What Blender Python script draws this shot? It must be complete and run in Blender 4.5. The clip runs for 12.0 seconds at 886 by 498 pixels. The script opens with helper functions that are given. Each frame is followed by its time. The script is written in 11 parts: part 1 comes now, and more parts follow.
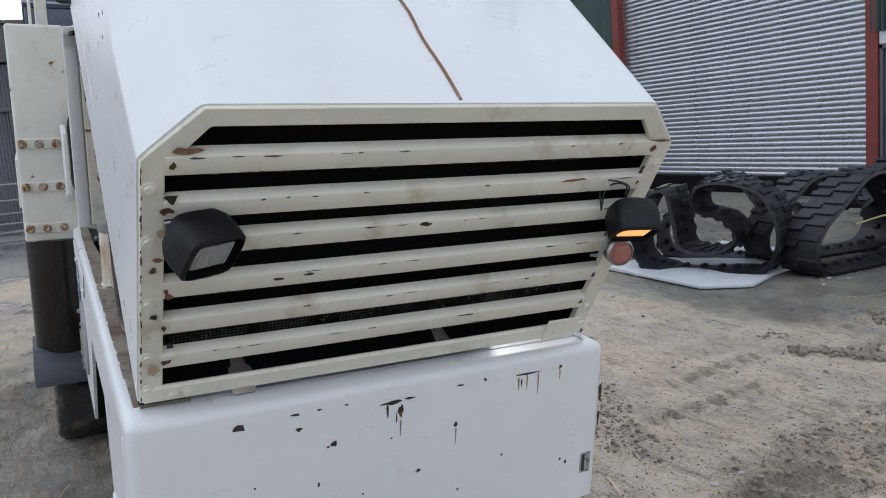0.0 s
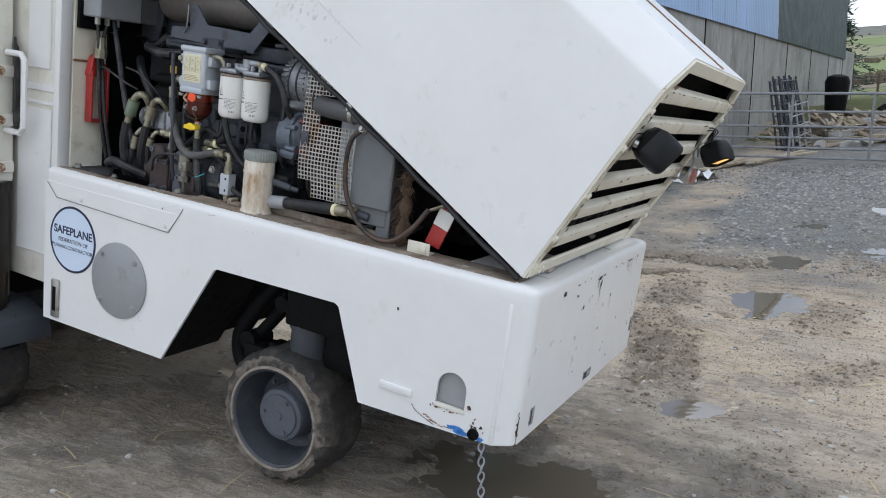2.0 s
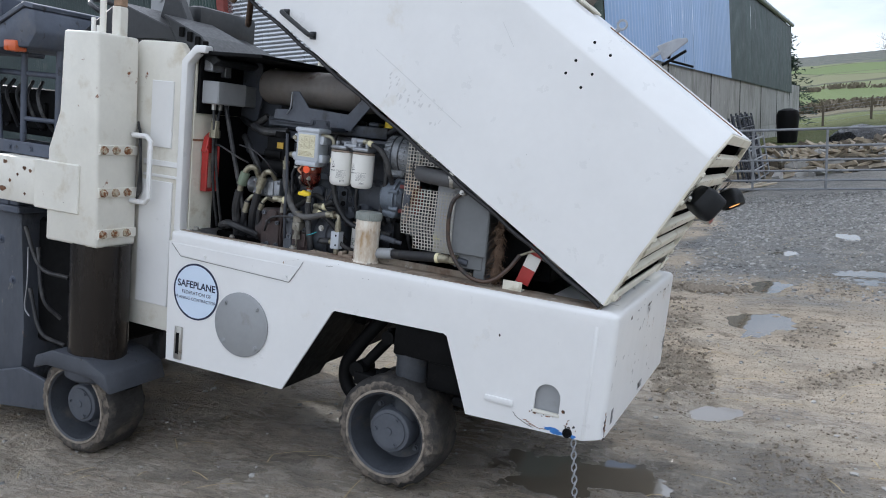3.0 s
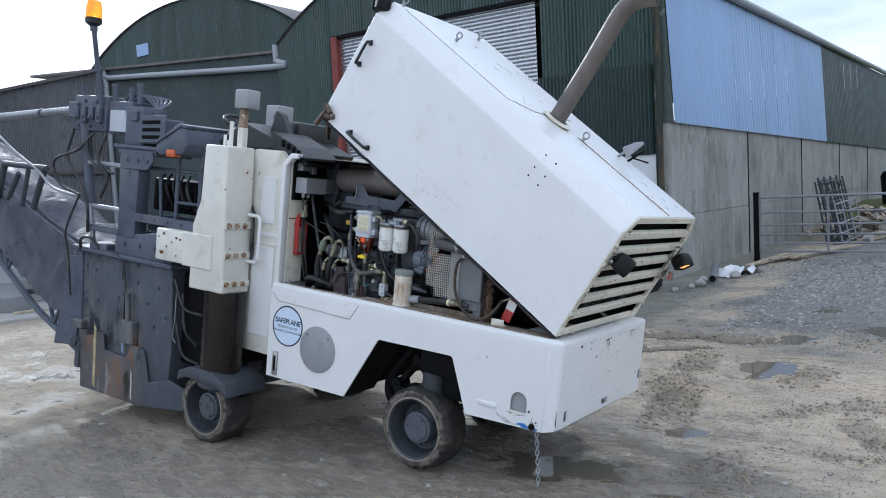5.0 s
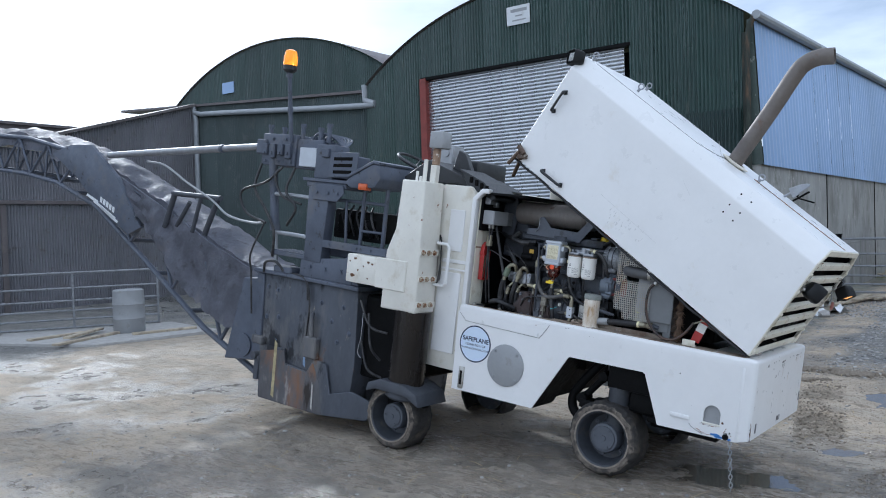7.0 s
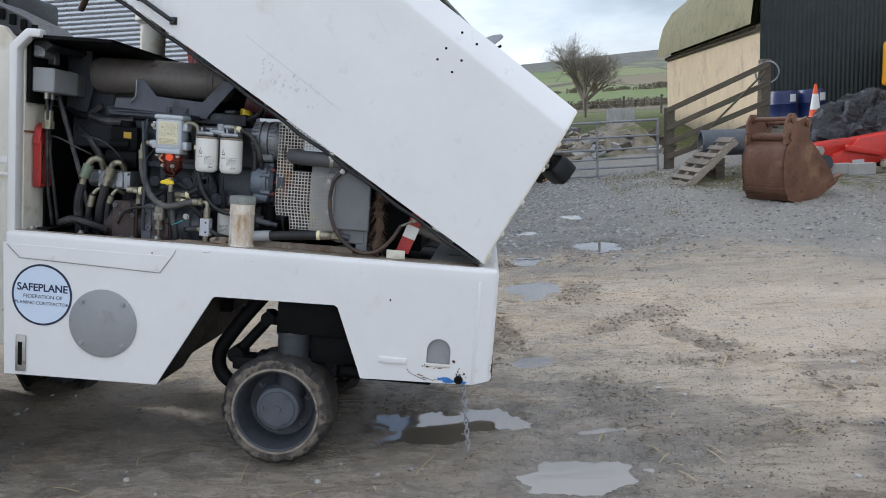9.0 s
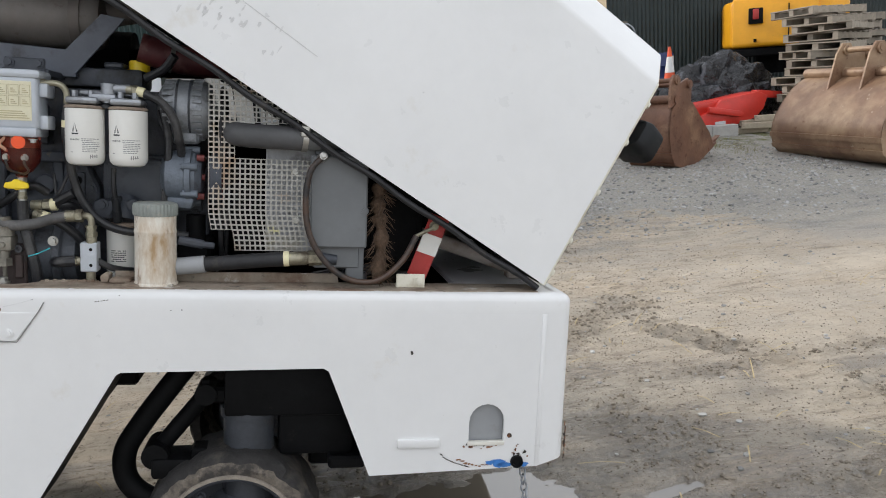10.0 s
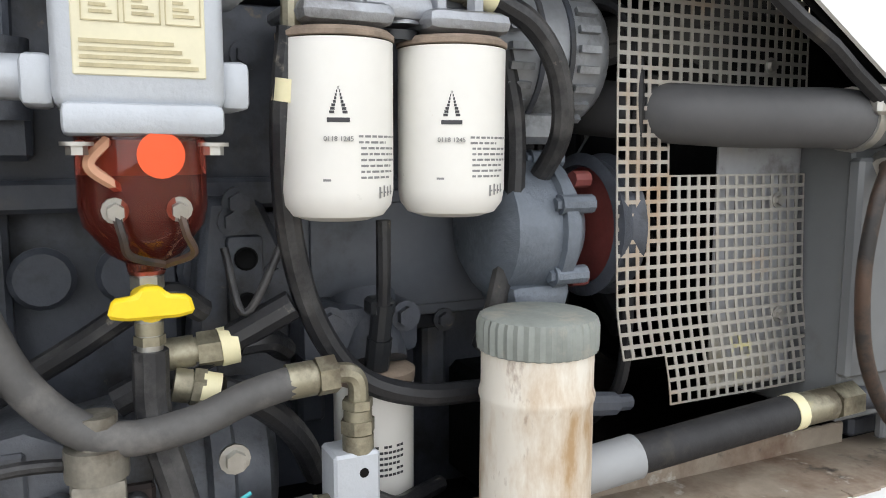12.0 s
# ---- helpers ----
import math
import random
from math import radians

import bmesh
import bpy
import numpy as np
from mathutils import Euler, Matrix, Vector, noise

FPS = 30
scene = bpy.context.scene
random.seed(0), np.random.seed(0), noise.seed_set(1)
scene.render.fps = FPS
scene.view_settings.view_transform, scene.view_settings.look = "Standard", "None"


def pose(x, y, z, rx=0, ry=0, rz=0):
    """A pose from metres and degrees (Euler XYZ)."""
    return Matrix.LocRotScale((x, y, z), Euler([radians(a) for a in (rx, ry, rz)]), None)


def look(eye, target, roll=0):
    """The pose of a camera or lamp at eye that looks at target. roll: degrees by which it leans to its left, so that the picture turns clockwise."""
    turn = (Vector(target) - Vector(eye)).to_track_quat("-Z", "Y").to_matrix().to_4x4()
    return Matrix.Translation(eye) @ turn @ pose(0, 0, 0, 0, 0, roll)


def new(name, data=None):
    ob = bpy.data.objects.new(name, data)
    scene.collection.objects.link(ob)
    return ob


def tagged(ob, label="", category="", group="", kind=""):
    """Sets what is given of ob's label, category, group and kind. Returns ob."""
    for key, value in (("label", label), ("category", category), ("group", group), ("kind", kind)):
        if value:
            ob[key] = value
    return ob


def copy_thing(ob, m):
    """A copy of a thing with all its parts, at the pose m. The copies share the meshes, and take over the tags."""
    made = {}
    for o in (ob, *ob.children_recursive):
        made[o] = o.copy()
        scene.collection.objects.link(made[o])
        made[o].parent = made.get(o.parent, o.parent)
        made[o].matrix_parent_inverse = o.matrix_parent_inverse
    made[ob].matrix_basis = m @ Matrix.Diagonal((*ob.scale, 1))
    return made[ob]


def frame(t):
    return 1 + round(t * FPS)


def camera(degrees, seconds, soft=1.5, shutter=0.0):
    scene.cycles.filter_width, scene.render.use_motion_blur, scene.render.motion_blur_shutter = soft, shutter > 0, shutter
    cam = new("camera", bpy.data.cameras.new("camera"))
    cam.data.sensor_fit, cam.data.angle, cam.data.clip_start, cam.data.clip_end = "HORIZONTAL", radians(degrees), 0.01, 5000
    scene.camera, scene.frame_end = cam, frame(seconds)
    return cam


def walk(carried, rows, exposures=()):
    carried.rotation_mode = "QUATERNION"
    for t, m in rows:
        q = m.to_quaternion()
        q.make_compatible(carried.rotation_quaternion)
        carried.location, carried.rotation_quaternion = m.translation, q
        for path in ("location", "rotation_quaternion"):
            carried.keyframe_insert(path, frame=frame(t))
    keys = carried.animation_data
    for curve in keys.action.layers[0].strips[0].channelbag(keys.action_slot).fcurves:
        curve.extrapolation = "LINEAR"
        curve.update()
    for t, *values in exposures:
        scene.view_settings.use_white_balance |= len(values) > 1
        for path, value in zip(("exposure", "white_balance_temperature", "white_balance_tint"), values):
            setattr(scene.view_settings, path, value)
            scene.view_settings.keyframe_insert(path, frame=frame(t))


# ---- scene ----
cam = camera(58.9, 12.0, soft=1.0, shutter=0.0)
# the machine leans on its legs: this pose carries its own axes (x across, y ahead, z up) into the level world
LEVEL = pose(0, 0, -0.229, 7.235, 3.608, 0.458)
# seconds, stops, white balance: the clip's camera brightens close to the engine and cools when it faces the bright sky
EXPOSURES = [(0.0, -0.08, 5800, 10), (1.0, 0.16, 5950, 10), (2.5, 0.15, 5950, 10), (3.2, 0.09, 5700, 10), (5.0, 0.03, 5450, 9), (6.7, -0.03, 5380, 9), (8.5, -0.02, 5480, 10), (9.0, 0.03, 5850, 10), (10.0, 0.18, 6300, 10), (11.0, 0.18, 5950, 10), (11.5, 0.62, 6150, 10), (12.0, 0.90, 6500, 10)]
PATH = [
    (0, (-0.127, -1.835, 2.048), (0.773, -0.113, 1.573), 1.5),
    (0.5, (-0.725, -1.572, 1.962), (0.554, -0.115, 1.474), 5.3),
    (1, (-1.261, -1.297, 1.895), (0.23, -0.054, 1.412), 7.2),
    (1.5, (-1.83, -1.017, 1.795), (-0.185, 0.023, 1.334), 8.4),
    (2, (-2.286, -0.782, 1.789), (-0.536, 0.092, 1.372), 7.8),
    (2.5, (-2.697, -0.563, 1.833), (-0.9, 0.235, 1.467), 6.4),
    (3, (-3.13, -0.588, 1.864), (-1.325, 0.218, 1.556), 5.9),
    (3.2, (-3.243, -0.715, 1.849), (-1.446, 0.113, 1.561), 5.8),
    (5, (-4.149, -1.819, 2.084), (-2.482, -0.729, 1.897), 5.2),
    (5.5, (-4.663, -1.821, 2.067), (-3.025, -0.683, 1.919), 5.0),
    (6, (-4.905, -1.603, 2.038), (-3.293, -0.426, 1.914), 5.3),
    (6.5, (-5.196, -1.394, 1.99), (-3.601, -0.192, 1.884), 5.5),
    (6.7, (-5.34, -1.331, 1.969), (-3.75, -0.123, 1.867), 5.8),
    (8.3, (-4.544, -0.539, 1.815), (-2.618, -0.024, 1.653), 6.1),
    (8.5, (-4.271, -0.326, 1.779), (-2.315, 0.055, 1.609), 5.2),
    (9, (-3.626, 0.088, 1.665), (-1.641, 0.188, 1.444), 4.3),
    (9.5, (-2.971, 0.493, 1.641), (-0.993, 0.343, 1.387), 3.5),
    (10, (-2.3, 0.83, 1.629), (-0.35, 0.480, 1.367), 2.4),
    (10.5, (-1.753, 1.107, 1.607), (0.179, 0.656, 1.364), 1.0),
    (11, (-1.288, 1.351, 1.645), (0.644, 0.898, 1.392), 0.4),
    (11.5, (-0.909, 1.62, 1.596), (0.982, 1.023, 1.332), 0.6),
    (12, (-0.564, 1.69, 1.593), (1.227, 0.836, 1.342), 0.2),
]
walk(cam, [(t, LEVEL @ look(eye, target, roll)) for t, eye, target, roll in PATH], EXPOSURES)

# ---- world, sun ----
SUN_EL, SUN_AZ = 27.0, 62.0      # degrees: height, and direction from +x towards +y
world = bpy.data.worlds.new("sky")
scene.world = world
world.use_nodes = True
wn, wl = world.node_tree.nodes, world.node_tree.links
wn.clear()
w_out = wn.new("ShaderNodeOutputWorld")
w_bg = wn.new("ShaderNodeBackground")
w_sky = wn.new("ShaderNodeTexSky")
w_sky.sky_type, w_sky.sun_disc = "NISHITA", False
w_sky.sun_elevation, w_sky.sun_rotation = radians(SUN_EL), radians(90 - SUN_AZ)
w_sky.air_density, w_sky.dust_density, w_sky.ozone_density = 1.0, 1.2, 1.6
w_co = wn.new("ShaderNodeTexCoord")
w_map = wn.new("ShaderNodeMapping")
w_map.inputs["Scale"].default_value = (1.0, 1.0, 3.2)
w_noise = wn.new("ShaderNodeTexNoise")
w_noise.inputs["Scale"].default_value, w_noise.inputs["Detail"].default_value = 1.7, 7.0
w_noise.inputs["Roughness"].default_value = 0.55
w_ramp = wn.new("ShaderNodeMapRange")
w_ramp.inputs["From Min"].default_value, w_ramp.inputs["From Max"].default_value = 0.36, 0.72
w_ramp.inputs["To Max"].default_value = 0.85
w_mix = wn.new("ShaderNodeMix")
w_mix.data_type = "RGBA"
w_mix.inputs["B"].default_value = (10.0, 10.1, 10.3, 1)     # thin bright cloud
wl.new(w_co.outputs["Generated"], w_map.inputs["Vector"])
wl.new(w_map.outputs["Vector"], w_noise.inputs["Vector"])
# unseen bright cloud added overhead and towards -x for fill; blue low towards +x
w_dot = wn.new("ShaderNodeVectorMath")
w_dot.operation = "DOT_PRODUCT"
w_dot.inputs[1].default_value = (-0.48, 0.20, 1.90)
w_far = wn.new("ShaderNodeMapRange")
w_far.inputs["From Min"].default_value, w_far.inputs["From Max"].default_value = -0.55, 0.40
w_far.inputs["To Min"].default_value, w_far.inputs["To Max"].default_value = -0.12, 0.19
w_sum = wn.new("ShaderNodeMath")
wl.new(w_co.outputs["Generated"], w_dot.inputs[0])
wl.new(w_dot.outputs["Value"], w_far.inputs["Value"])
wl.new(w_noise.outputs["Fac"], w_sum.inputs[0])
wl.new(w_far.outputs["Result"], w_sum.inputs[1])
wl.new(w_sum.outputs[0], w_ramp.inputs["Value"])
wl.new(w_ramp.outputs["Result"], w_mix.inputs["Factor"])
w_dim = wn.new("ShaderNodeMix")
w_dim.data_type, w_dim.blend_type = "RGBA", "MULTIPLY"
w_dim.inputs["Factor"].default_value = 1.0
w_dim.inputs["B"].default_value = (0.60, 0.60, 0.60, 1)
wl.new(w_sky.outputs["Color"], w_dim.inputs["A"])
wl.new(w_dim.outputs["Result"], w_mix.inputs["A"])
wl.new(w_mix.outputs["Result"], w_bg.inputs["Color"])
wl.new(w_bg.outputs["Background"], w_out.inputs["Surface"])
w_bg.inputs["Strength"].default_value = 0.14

sun = new("sun", bpy.data.lights.new("sun", "SUN"))
sun.data.energy, sun.data.angle, sun.data.color = 2.0, radians(3.5), (1.0, 0.94, 0.84)
sun.matrix_world = look((0, 0, 0), (-math.cos(radians(SUN_AZ)) * math.cos(radians(SUN_EL)),
                                    -math.sin(radians(SUN_AZ)) * math.cos(radians(SUN_EL)), -math.sin(radians(SUN_EL))))

# ---- materials ----
def surface(name, base, rough=0.5, metal=0.0, tone=0.12, scale=6.0, bump=0.0, bump_scale=60.0, marks=(), coat=0.0, vary=0.0, stretch=(1, 1, 1), spec=0.5):
    """A painted, rusted, earthy or metal surface. tone: soft colour variation; marks: (colour, scale, low, high, roughness) stains by noise;
    vary: colour shift from piece to piece."""
    m = bpy.data.materials.new(name)
    m.use_nodes = True
    n, l = m.node_tree.nodes, m.node_tree.links
    b = n["Principled BSDF"]
    b.inputs["Metallic"].default_value = metal
    b.inputs["Coat Weight"].default_value = coat
    b.inputs["Specular IOR Level"].default_value = spec
    co = n.new("ShaderNodeTexCoord")
    mp = n.new("ShaderNodeMapping")
    mp.inputs["Scale"].default_value = stretch
    l.new(co.outputs["Object"], mp.inputs["Vector"])
    def noise_of(sc, det=5.0, rgh=0.6):
        t = n.new("ShaderNodeTexNoise")
        t.inputs["Scale"].default_value, t.inputs["Detail"].default_value, t.inputs["Roughness"].default_value = sc, det, rgh
        l.new(mp.outputs["Vector"], t.inputs["Vector"])
        return t.outputs["Fac"]
    def ranged(v, a, c, lo, hi):
        r = n.new("ShaderNodeMapRange")
        for k, q in (("From Min", a), ("From Max", c), ("To Min", lo), ("To Max", hi)):
            r.inputs[k].default_value = q
        l.new(v, r.inputs["Value"])
        return r.outputs["Result"]
    def mixed(f, a, c):
        x = n.new("ShaderNodeMix")
        x.data_type = "RGBA"
        l.new(f, x.inputs["Factor"])
        for k, q in (("A", a), ("B", c)):
            if isinstance(q, tuple):
                x.inputs[k].default_value = (*q, 1)
            else:
                l.new(q, x.inputs[k])
        return x.outputs["Result"]
    dark = tuple(v * (1 - tone) for v in base)
    light = tuple(min(1, v * (1 + tone)) for v in base)
    col = mixed(ranged(noise_of(scale), 0.3, 0.7, 0, 1), dark, light)
    col = mixed(ranged(noise_of(scale * 9, 3), 0.35, 0.65, 0, tone), col, tuple(v * 0.55 for v in base))
    if vary:
        info = n.new("ShaderNodeObjectInfo")
        h = n.new("ShaderNodeHueSaturation")
        l.new(ranged(info.outputs["Random"], 0, 1, 1 - vary, 1 + vary), h.inputs["Value"])
        l.new(col, h.inputs["Color"])
        col = h.outputs["Color"]
    rgh = ranged(noise_of(scale * 3), 0.3, 0.7, max(0.02, rough - 0.08), min(1, rough + 0.1))
    for colour, sc, lo, hi, mr in marks:
        f = ranged(noise_of(sc, 8, 0.65), lo, hi, 0, 1)
        col = mixed(f, col, colour)
        g = n.new("ShaderNodeMix")
        l.new(f, g.inputs["Factor"])
        l.new(rgh, g.inputs["A"])
        g.inputs["B"].default_value = mr
        rgh = g.outputs["Result"]
    l.new(col, b.inputs["Base Color"])
    l.new(rgh, b.inputs["Roughness"])
    if bump:
        bp = n.new("ShaderNodeBump")
        bp.inputs["Strength"].default_value, bp.inputs["Distance"].default_value = 1.0, bump
        l.new(noise_of(bump_scale, 6), bp.inputs["Height"])
        l.new(bp.outputs["Normal"], b.inputs["Normal"])
    return m


RUST = (0.20, 0.075, 0.025)
GRIME = (0.10, 0.085, 0.06)
M_white = surface("white_paint", (0.765, 0.765, 0.76), 0.33, tone=0.03, scale=2.5, bump=0.0006, bump_scale=14,
                  marks=(((0.62, 0.58, 0.50), 3.0, 0.62, 0.80, 0.5), (GRIME, 34.0, 0.735, 0.76, 0.7)))
M_white_old = surface("weathered_white_paint", (0.72, 0.70, 0.63), 0.45, tone=0.06, scale=4, bump=0.0008, bump_scale=40,
                      marks=(((0.50, 0.44, 0.33), 5.0, 0.55, 0.8, 0.6), (RUST, 11.0, 0.66, 0.71, 0.85), ((0.03, 0.03, 0.03), 38.0, 0.71, 0.73, 0.7)))
M_cream = surface("cream_paint", (0.76, 0.73, 0.62), 0.5, tone=0.07, scale=5, bump=0.0008, bump_scale=50,
                  marks=(((0.42, 0.34, 0.21), 6.0, 0.56, 0.78, 0.65), (RUST, 22.0, 0.68, 0.74, 0.8), ((0.02, 0.02, 0.02), 45.0, 0.70, 0.73, 0.7)))
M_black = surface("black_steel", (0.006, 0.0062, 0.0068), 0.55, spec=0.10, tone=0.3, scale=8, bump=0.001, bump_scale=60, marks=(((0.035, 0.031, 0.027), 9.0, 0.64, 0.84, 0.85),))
M_dark = surface("dark_grey_paint", (0.052, 0.058, 0.072), 0.5, tone=0.2, scale=5, bump=0.001, bump_scale=50,
                 marks=(((0.12, 0.10, 0.08), 5.0, 0.62, 0.80, 0.85), ((0.03, 0.028, 0.026), 20.0, 0.62, 0.7, 0.8)))
M_greyp = surface("mid_grey_paint", (0.30, 0.31, 0.32), 0.45, tone=0.08, scale=4, marks=(((0.2, 0.19, 0.17), 7.0, 0.6, 0.8, 0.6),))
M_engine = surface("engine_grey_paint", (0.062, 0.070, 0.088), 0.45, tone=0.22, scale=9, bump=0.0015, bump_scale=70,
                   marks=(((0.018, 0.017, 0.016), 8.0, 0.48, 0.66, 0.6), ((0.12, 0.11, 0.095), 6.0, 0.58, 0.80, 0.9), ((0.17, 0.145, 0.11), 30.0, 0.66, 0.73, 0.9)))
M_alu = surface("cast_aluminium", (0.34, 0.355, 0.38), 0.42, metal=0.75, tone=0.15, scale=12, bump=0.0015, bump_scale=110, marks=(((0.13, 0.12, 0.11), 11.0, 0.55, 0.75, 0.7),))
M_steel = surface("dull_steel", (0.46, 0.45, 0.42), 0.38, metal=0.9, tone=0.15, scale=14, marks=(((0.18, 0.13, 0.08), 14.0, 0.58, 0.75, 0.75),))
M_zinc = surface("galvanised_steel", (0.36, 0.375, 0.40), 0.5, metal=0.6, tone=0.12, scale=10, marks=(((0.28, 0.27, 0.25), 8.0, 0.56, 0.8, 0.6),))
M_rubber = surface("black_rubber", (0.016, 0.016, 0.018), 0.6, tone=0.25, scale=12, bump=0.001, bump_scale=90, marks=(((0.11, 0.095, 0.075), 7.0, 0.6, 0.85, 0.9),))
M_hose = surface("rubber_hose", (0.018, 0.0185, 0.021), 0.42, tone=0.2, scale=20, bump=0.0006, bump_scale=200, marks=(((0.13, 0.125, 0.12), 9.0, 0.50, 0.78, 0.85), ((0.20, 0.18, 0.15), 40.0, 0.66, 0.74, 0.9)))
M_tyre = surface("muddy_solid_tyre", (0.030, 0.028, 0.027), 0.8, tone=0.3, scale=14, bump=0.005, bump_scale=60, marks=(((0.13, 0.11, 0.085), 6.0, 0.55, 0.76, 0.9),))
M_tyre_rim = surface("worn_tyre_edge", (0.17, 0.145, 0.118), 0.85, tone=0.4, scale=22, bump=0.008, bump_scale=45, marks=(((0.045, 0.04, 0.036), 13.0, 0.48, 0.60, 0.85),))
M_red = surface("red_paint", (0.42, 0.035, 0.03), 0.4, tone=0.15, scale=8, marks=(((0.16, 0.03, 0.025), 9.0, 0.55, 0.75, 0.6), ((0.5, 0.46, 0.42), 24.0, 0.7, 0.74, 0.6)))
M_rust = surface("rusty_steel", (0.23, 0.115, 0.062), 0.72, tone=0.3, scale=5, bump=0.002, bump_scale=60, marks=(((0.34, 0.25, 0.17), 4.0, 0.52, 0.75, 0.65), ((0.09, 0.045, 0.03), 12.0, 0.58, 0.7, 0.85)))
M_exhaust = surface("heat_stained_steel", (0.17, 0.15, 0.135), 0.55, metal=0.35, tone=0.15, scale=6, marks=((RUST, 8.0, 0.62, 0.8, 0.8), ((0.09, 0.08, 0.075), 4.0, 0.5, 0.8, 0.6)))
M_silencer = surface("dusty_heat_stained_drum", (0.22, 0.20, 0.185), 0.5, metal=0.15, tone=0.2, scale=5, marks=(((0.16, 0.13, 0.11), 5.0, 0.5, 0.7, 0.7), ((0.10, 0.055, 0.035), 9.0, 0.6, 0.72, 0.8)))
M_yellow = surface("yellow_plastic", (0.85, 0.62, 0.02), 0.4, tone=0.06, scale=20)
M_orange = surface("orange_dot", (0.9, 0.10, 0.02), 0.5, tone=0.04, scale=20)


def clear(name, colour, rough=0.05, trans=1.0, ior=1.45):
    m = bpy.data.materials.new(name)
    m.use_nodes = True
    b = m.node_tree.nodes["Principled BSDF"]
    b.inputs["Base Color"].default_value = (*colour, 1)
    b.inputs["Roughness"].default_value, b.inputs["IOR"].default_value = rough, ior
    b.inputs["Transmission Weight"].default_value = trans
    return m


# ---- mesh helpers ----
def thing(name, label, category, m=None, group="", kind=""):
    ob = new(name)
    ob.empty_display_size = 0.1
    if m is not None:
        ob.matrix_world = m
    return tagged(ob, label, category, group, kind)


def part(name, bm, material, parent=None, label="", smooth=True, m=None):
    me = bpy.data.meshes.new(name)
    bmesh.ops.recalc_face_normals(bm, faces=bm.faces)
    bm.to_mesh(me)
    bm.free()
    for mm in (material if isinstance(material, (list, tuple)) else [material]):
        me.materials.append(mm)
    if smooth:
        me.shade_smooth()
        me.set_sharp_from_angle(angle=radians(35))
    ob = new(name, me)
    if parent is not None:
        ob.parent = parent
    if m is not None:
        ob.matrix_basis = m
    return tagged(ob, label)


def again(ob, m, parent=None, name=None):
    """Another object on the same mesh."""
    c = new(name or ob.name.split(".")[0], ob.data)
    c.parent = parent if parent is not None else ob.parent
    c.matrix_basis = m
    return c


def soften(bm, geom_edges, width, seg=2):
    if width > 0 and geom_edges:
        bmesh.ops.bevel(bm, geom=list(geom_edges), offset=width, segments=seg, affect="EDGES", profile=0.5, clamp_overlap=True)


def box(bm, a, b, bevel=0.0, seg=1, m=None):
    """A box from corner a to corner b."""
    t = bmesh.new()
    r = bmesh.ops.create_cube(t, size=1.0)
    for v in t.verts:
        v.co = Vector([(a[i] + b[i]) / 2 + v.co[i] * (b[i] - a[i]) for i in range(3)])
    soften(t, t.edges, bevel, seg)
    return merge(bm, t, m)


def merge(bm, t, m=None):
    if m is not None:
        t.transform(m)
    me = bpy.data.meshes.new("x")
    t.to_mesh(me)
    t.free()
    bm.from_mesh(me)
    bpy.data.meshes.remove(me)
    return bm


def prism(bm, poly, lo, hi, axis="x", bevel=0.0, seg=2, m=None, only_rim=False):
    """A plate with the outline poly, pushed from lo to hi along an axis. poly: (y, z) for x, (x, z) for y, (x, y) for z."""
    t = bmesh.new()
    def at(p, w):
        return {"x": (w, p[0], p[1]), "y": (p[0], w, p[1]), "z": (p[0], p[1], w)}[axis]
    f = t.faces.new([t.verts.new(at(p, lo)) for p in poly])
    e = bmesh.ops.extrude_face_region(t, geom=[f])
    d = Vector(at((0, 0), hi)) - Vector(at((0, 0), lo))
    for v in e["geom"]:
        if isinstance(v, bmesh.types.BMVert):
            v.co += d
    soften(t, t.edges, bevel, seg)
    return merge(bm, t, m)


def rod(bm, p, q, r, n=12, r2=None, cap=True):
    """A round bar from p to q."""
    p, q = Vector(p), Vector(q)
    d = q - p
    if d.length < 1e-6:
        return bm
    t = bmesh.new()
    bmesh.ops.create_cone(t, cap_ends=cap, segments=n, radius1=r, radius2=r if r2 is None else r2, depth=d.length)
    return merge(bm, t, Matrix.Translation((p + q) / 2) @ d.to_track_quat("Z", "Y").to_matrix().to_4x4())


def smooth_line(pts, steps=8):
    """Catmull-Rom through the points."""
    P = [Vector(p) for p in pts]
    P = [P[0] * 2 - P[1]] + P + [P[-1] * 2 - P[-2]]
    out = []
    for i in range(1, len(P) - 2):
        a, b, c, d = P[i - 1:i + 3]
        for k in range(steps):
            s = k / steps
            out.append(0.5 * ((2 * b) + (c - a) * s + (2 * a - 5 * b + 4 * c - d) * s * s + (3 * b - a - 3 * c + d) * s ** 3))
    return out + [P[-2]]


def tube(bm, pts, r, n=10, steps=8, curved=True, cap=True):
    """A pipe or hose along points."""
    L = smooth_line(pts, steps) if curved else [Vector(p) for p in pts]
    rings, side = [], None
    for i, p in enumerate(L):
        d = (L[min(i + 1, len(L) - 1)] - L[max(i - 1, 0)]).normalized()
        if side is None:
            side = d.orthogonal().normalized()
        side = (side - d * side.dot(d)).normalized()
        up = d.cross(side)
        rr = r(i / (len(L) - 1)) if callable(r) else r
        rings.append([bm.verts.new(p + (side * math.cos(2 * math.pi * k / n) + up * math.sin(2 * math.pi * k / n)) * rr) for k in range(n)])
    for a, b in zip(rings, rings[1:]):
        for k in range(n):
            bm.faces.new((a[k], a[(k + 1) % n], b[(k + 1) % n], b[k]))
    if cap:
        bm.faces.new(rings[0][::-1])
        bm.faces.new(rings[-1])
    return bm


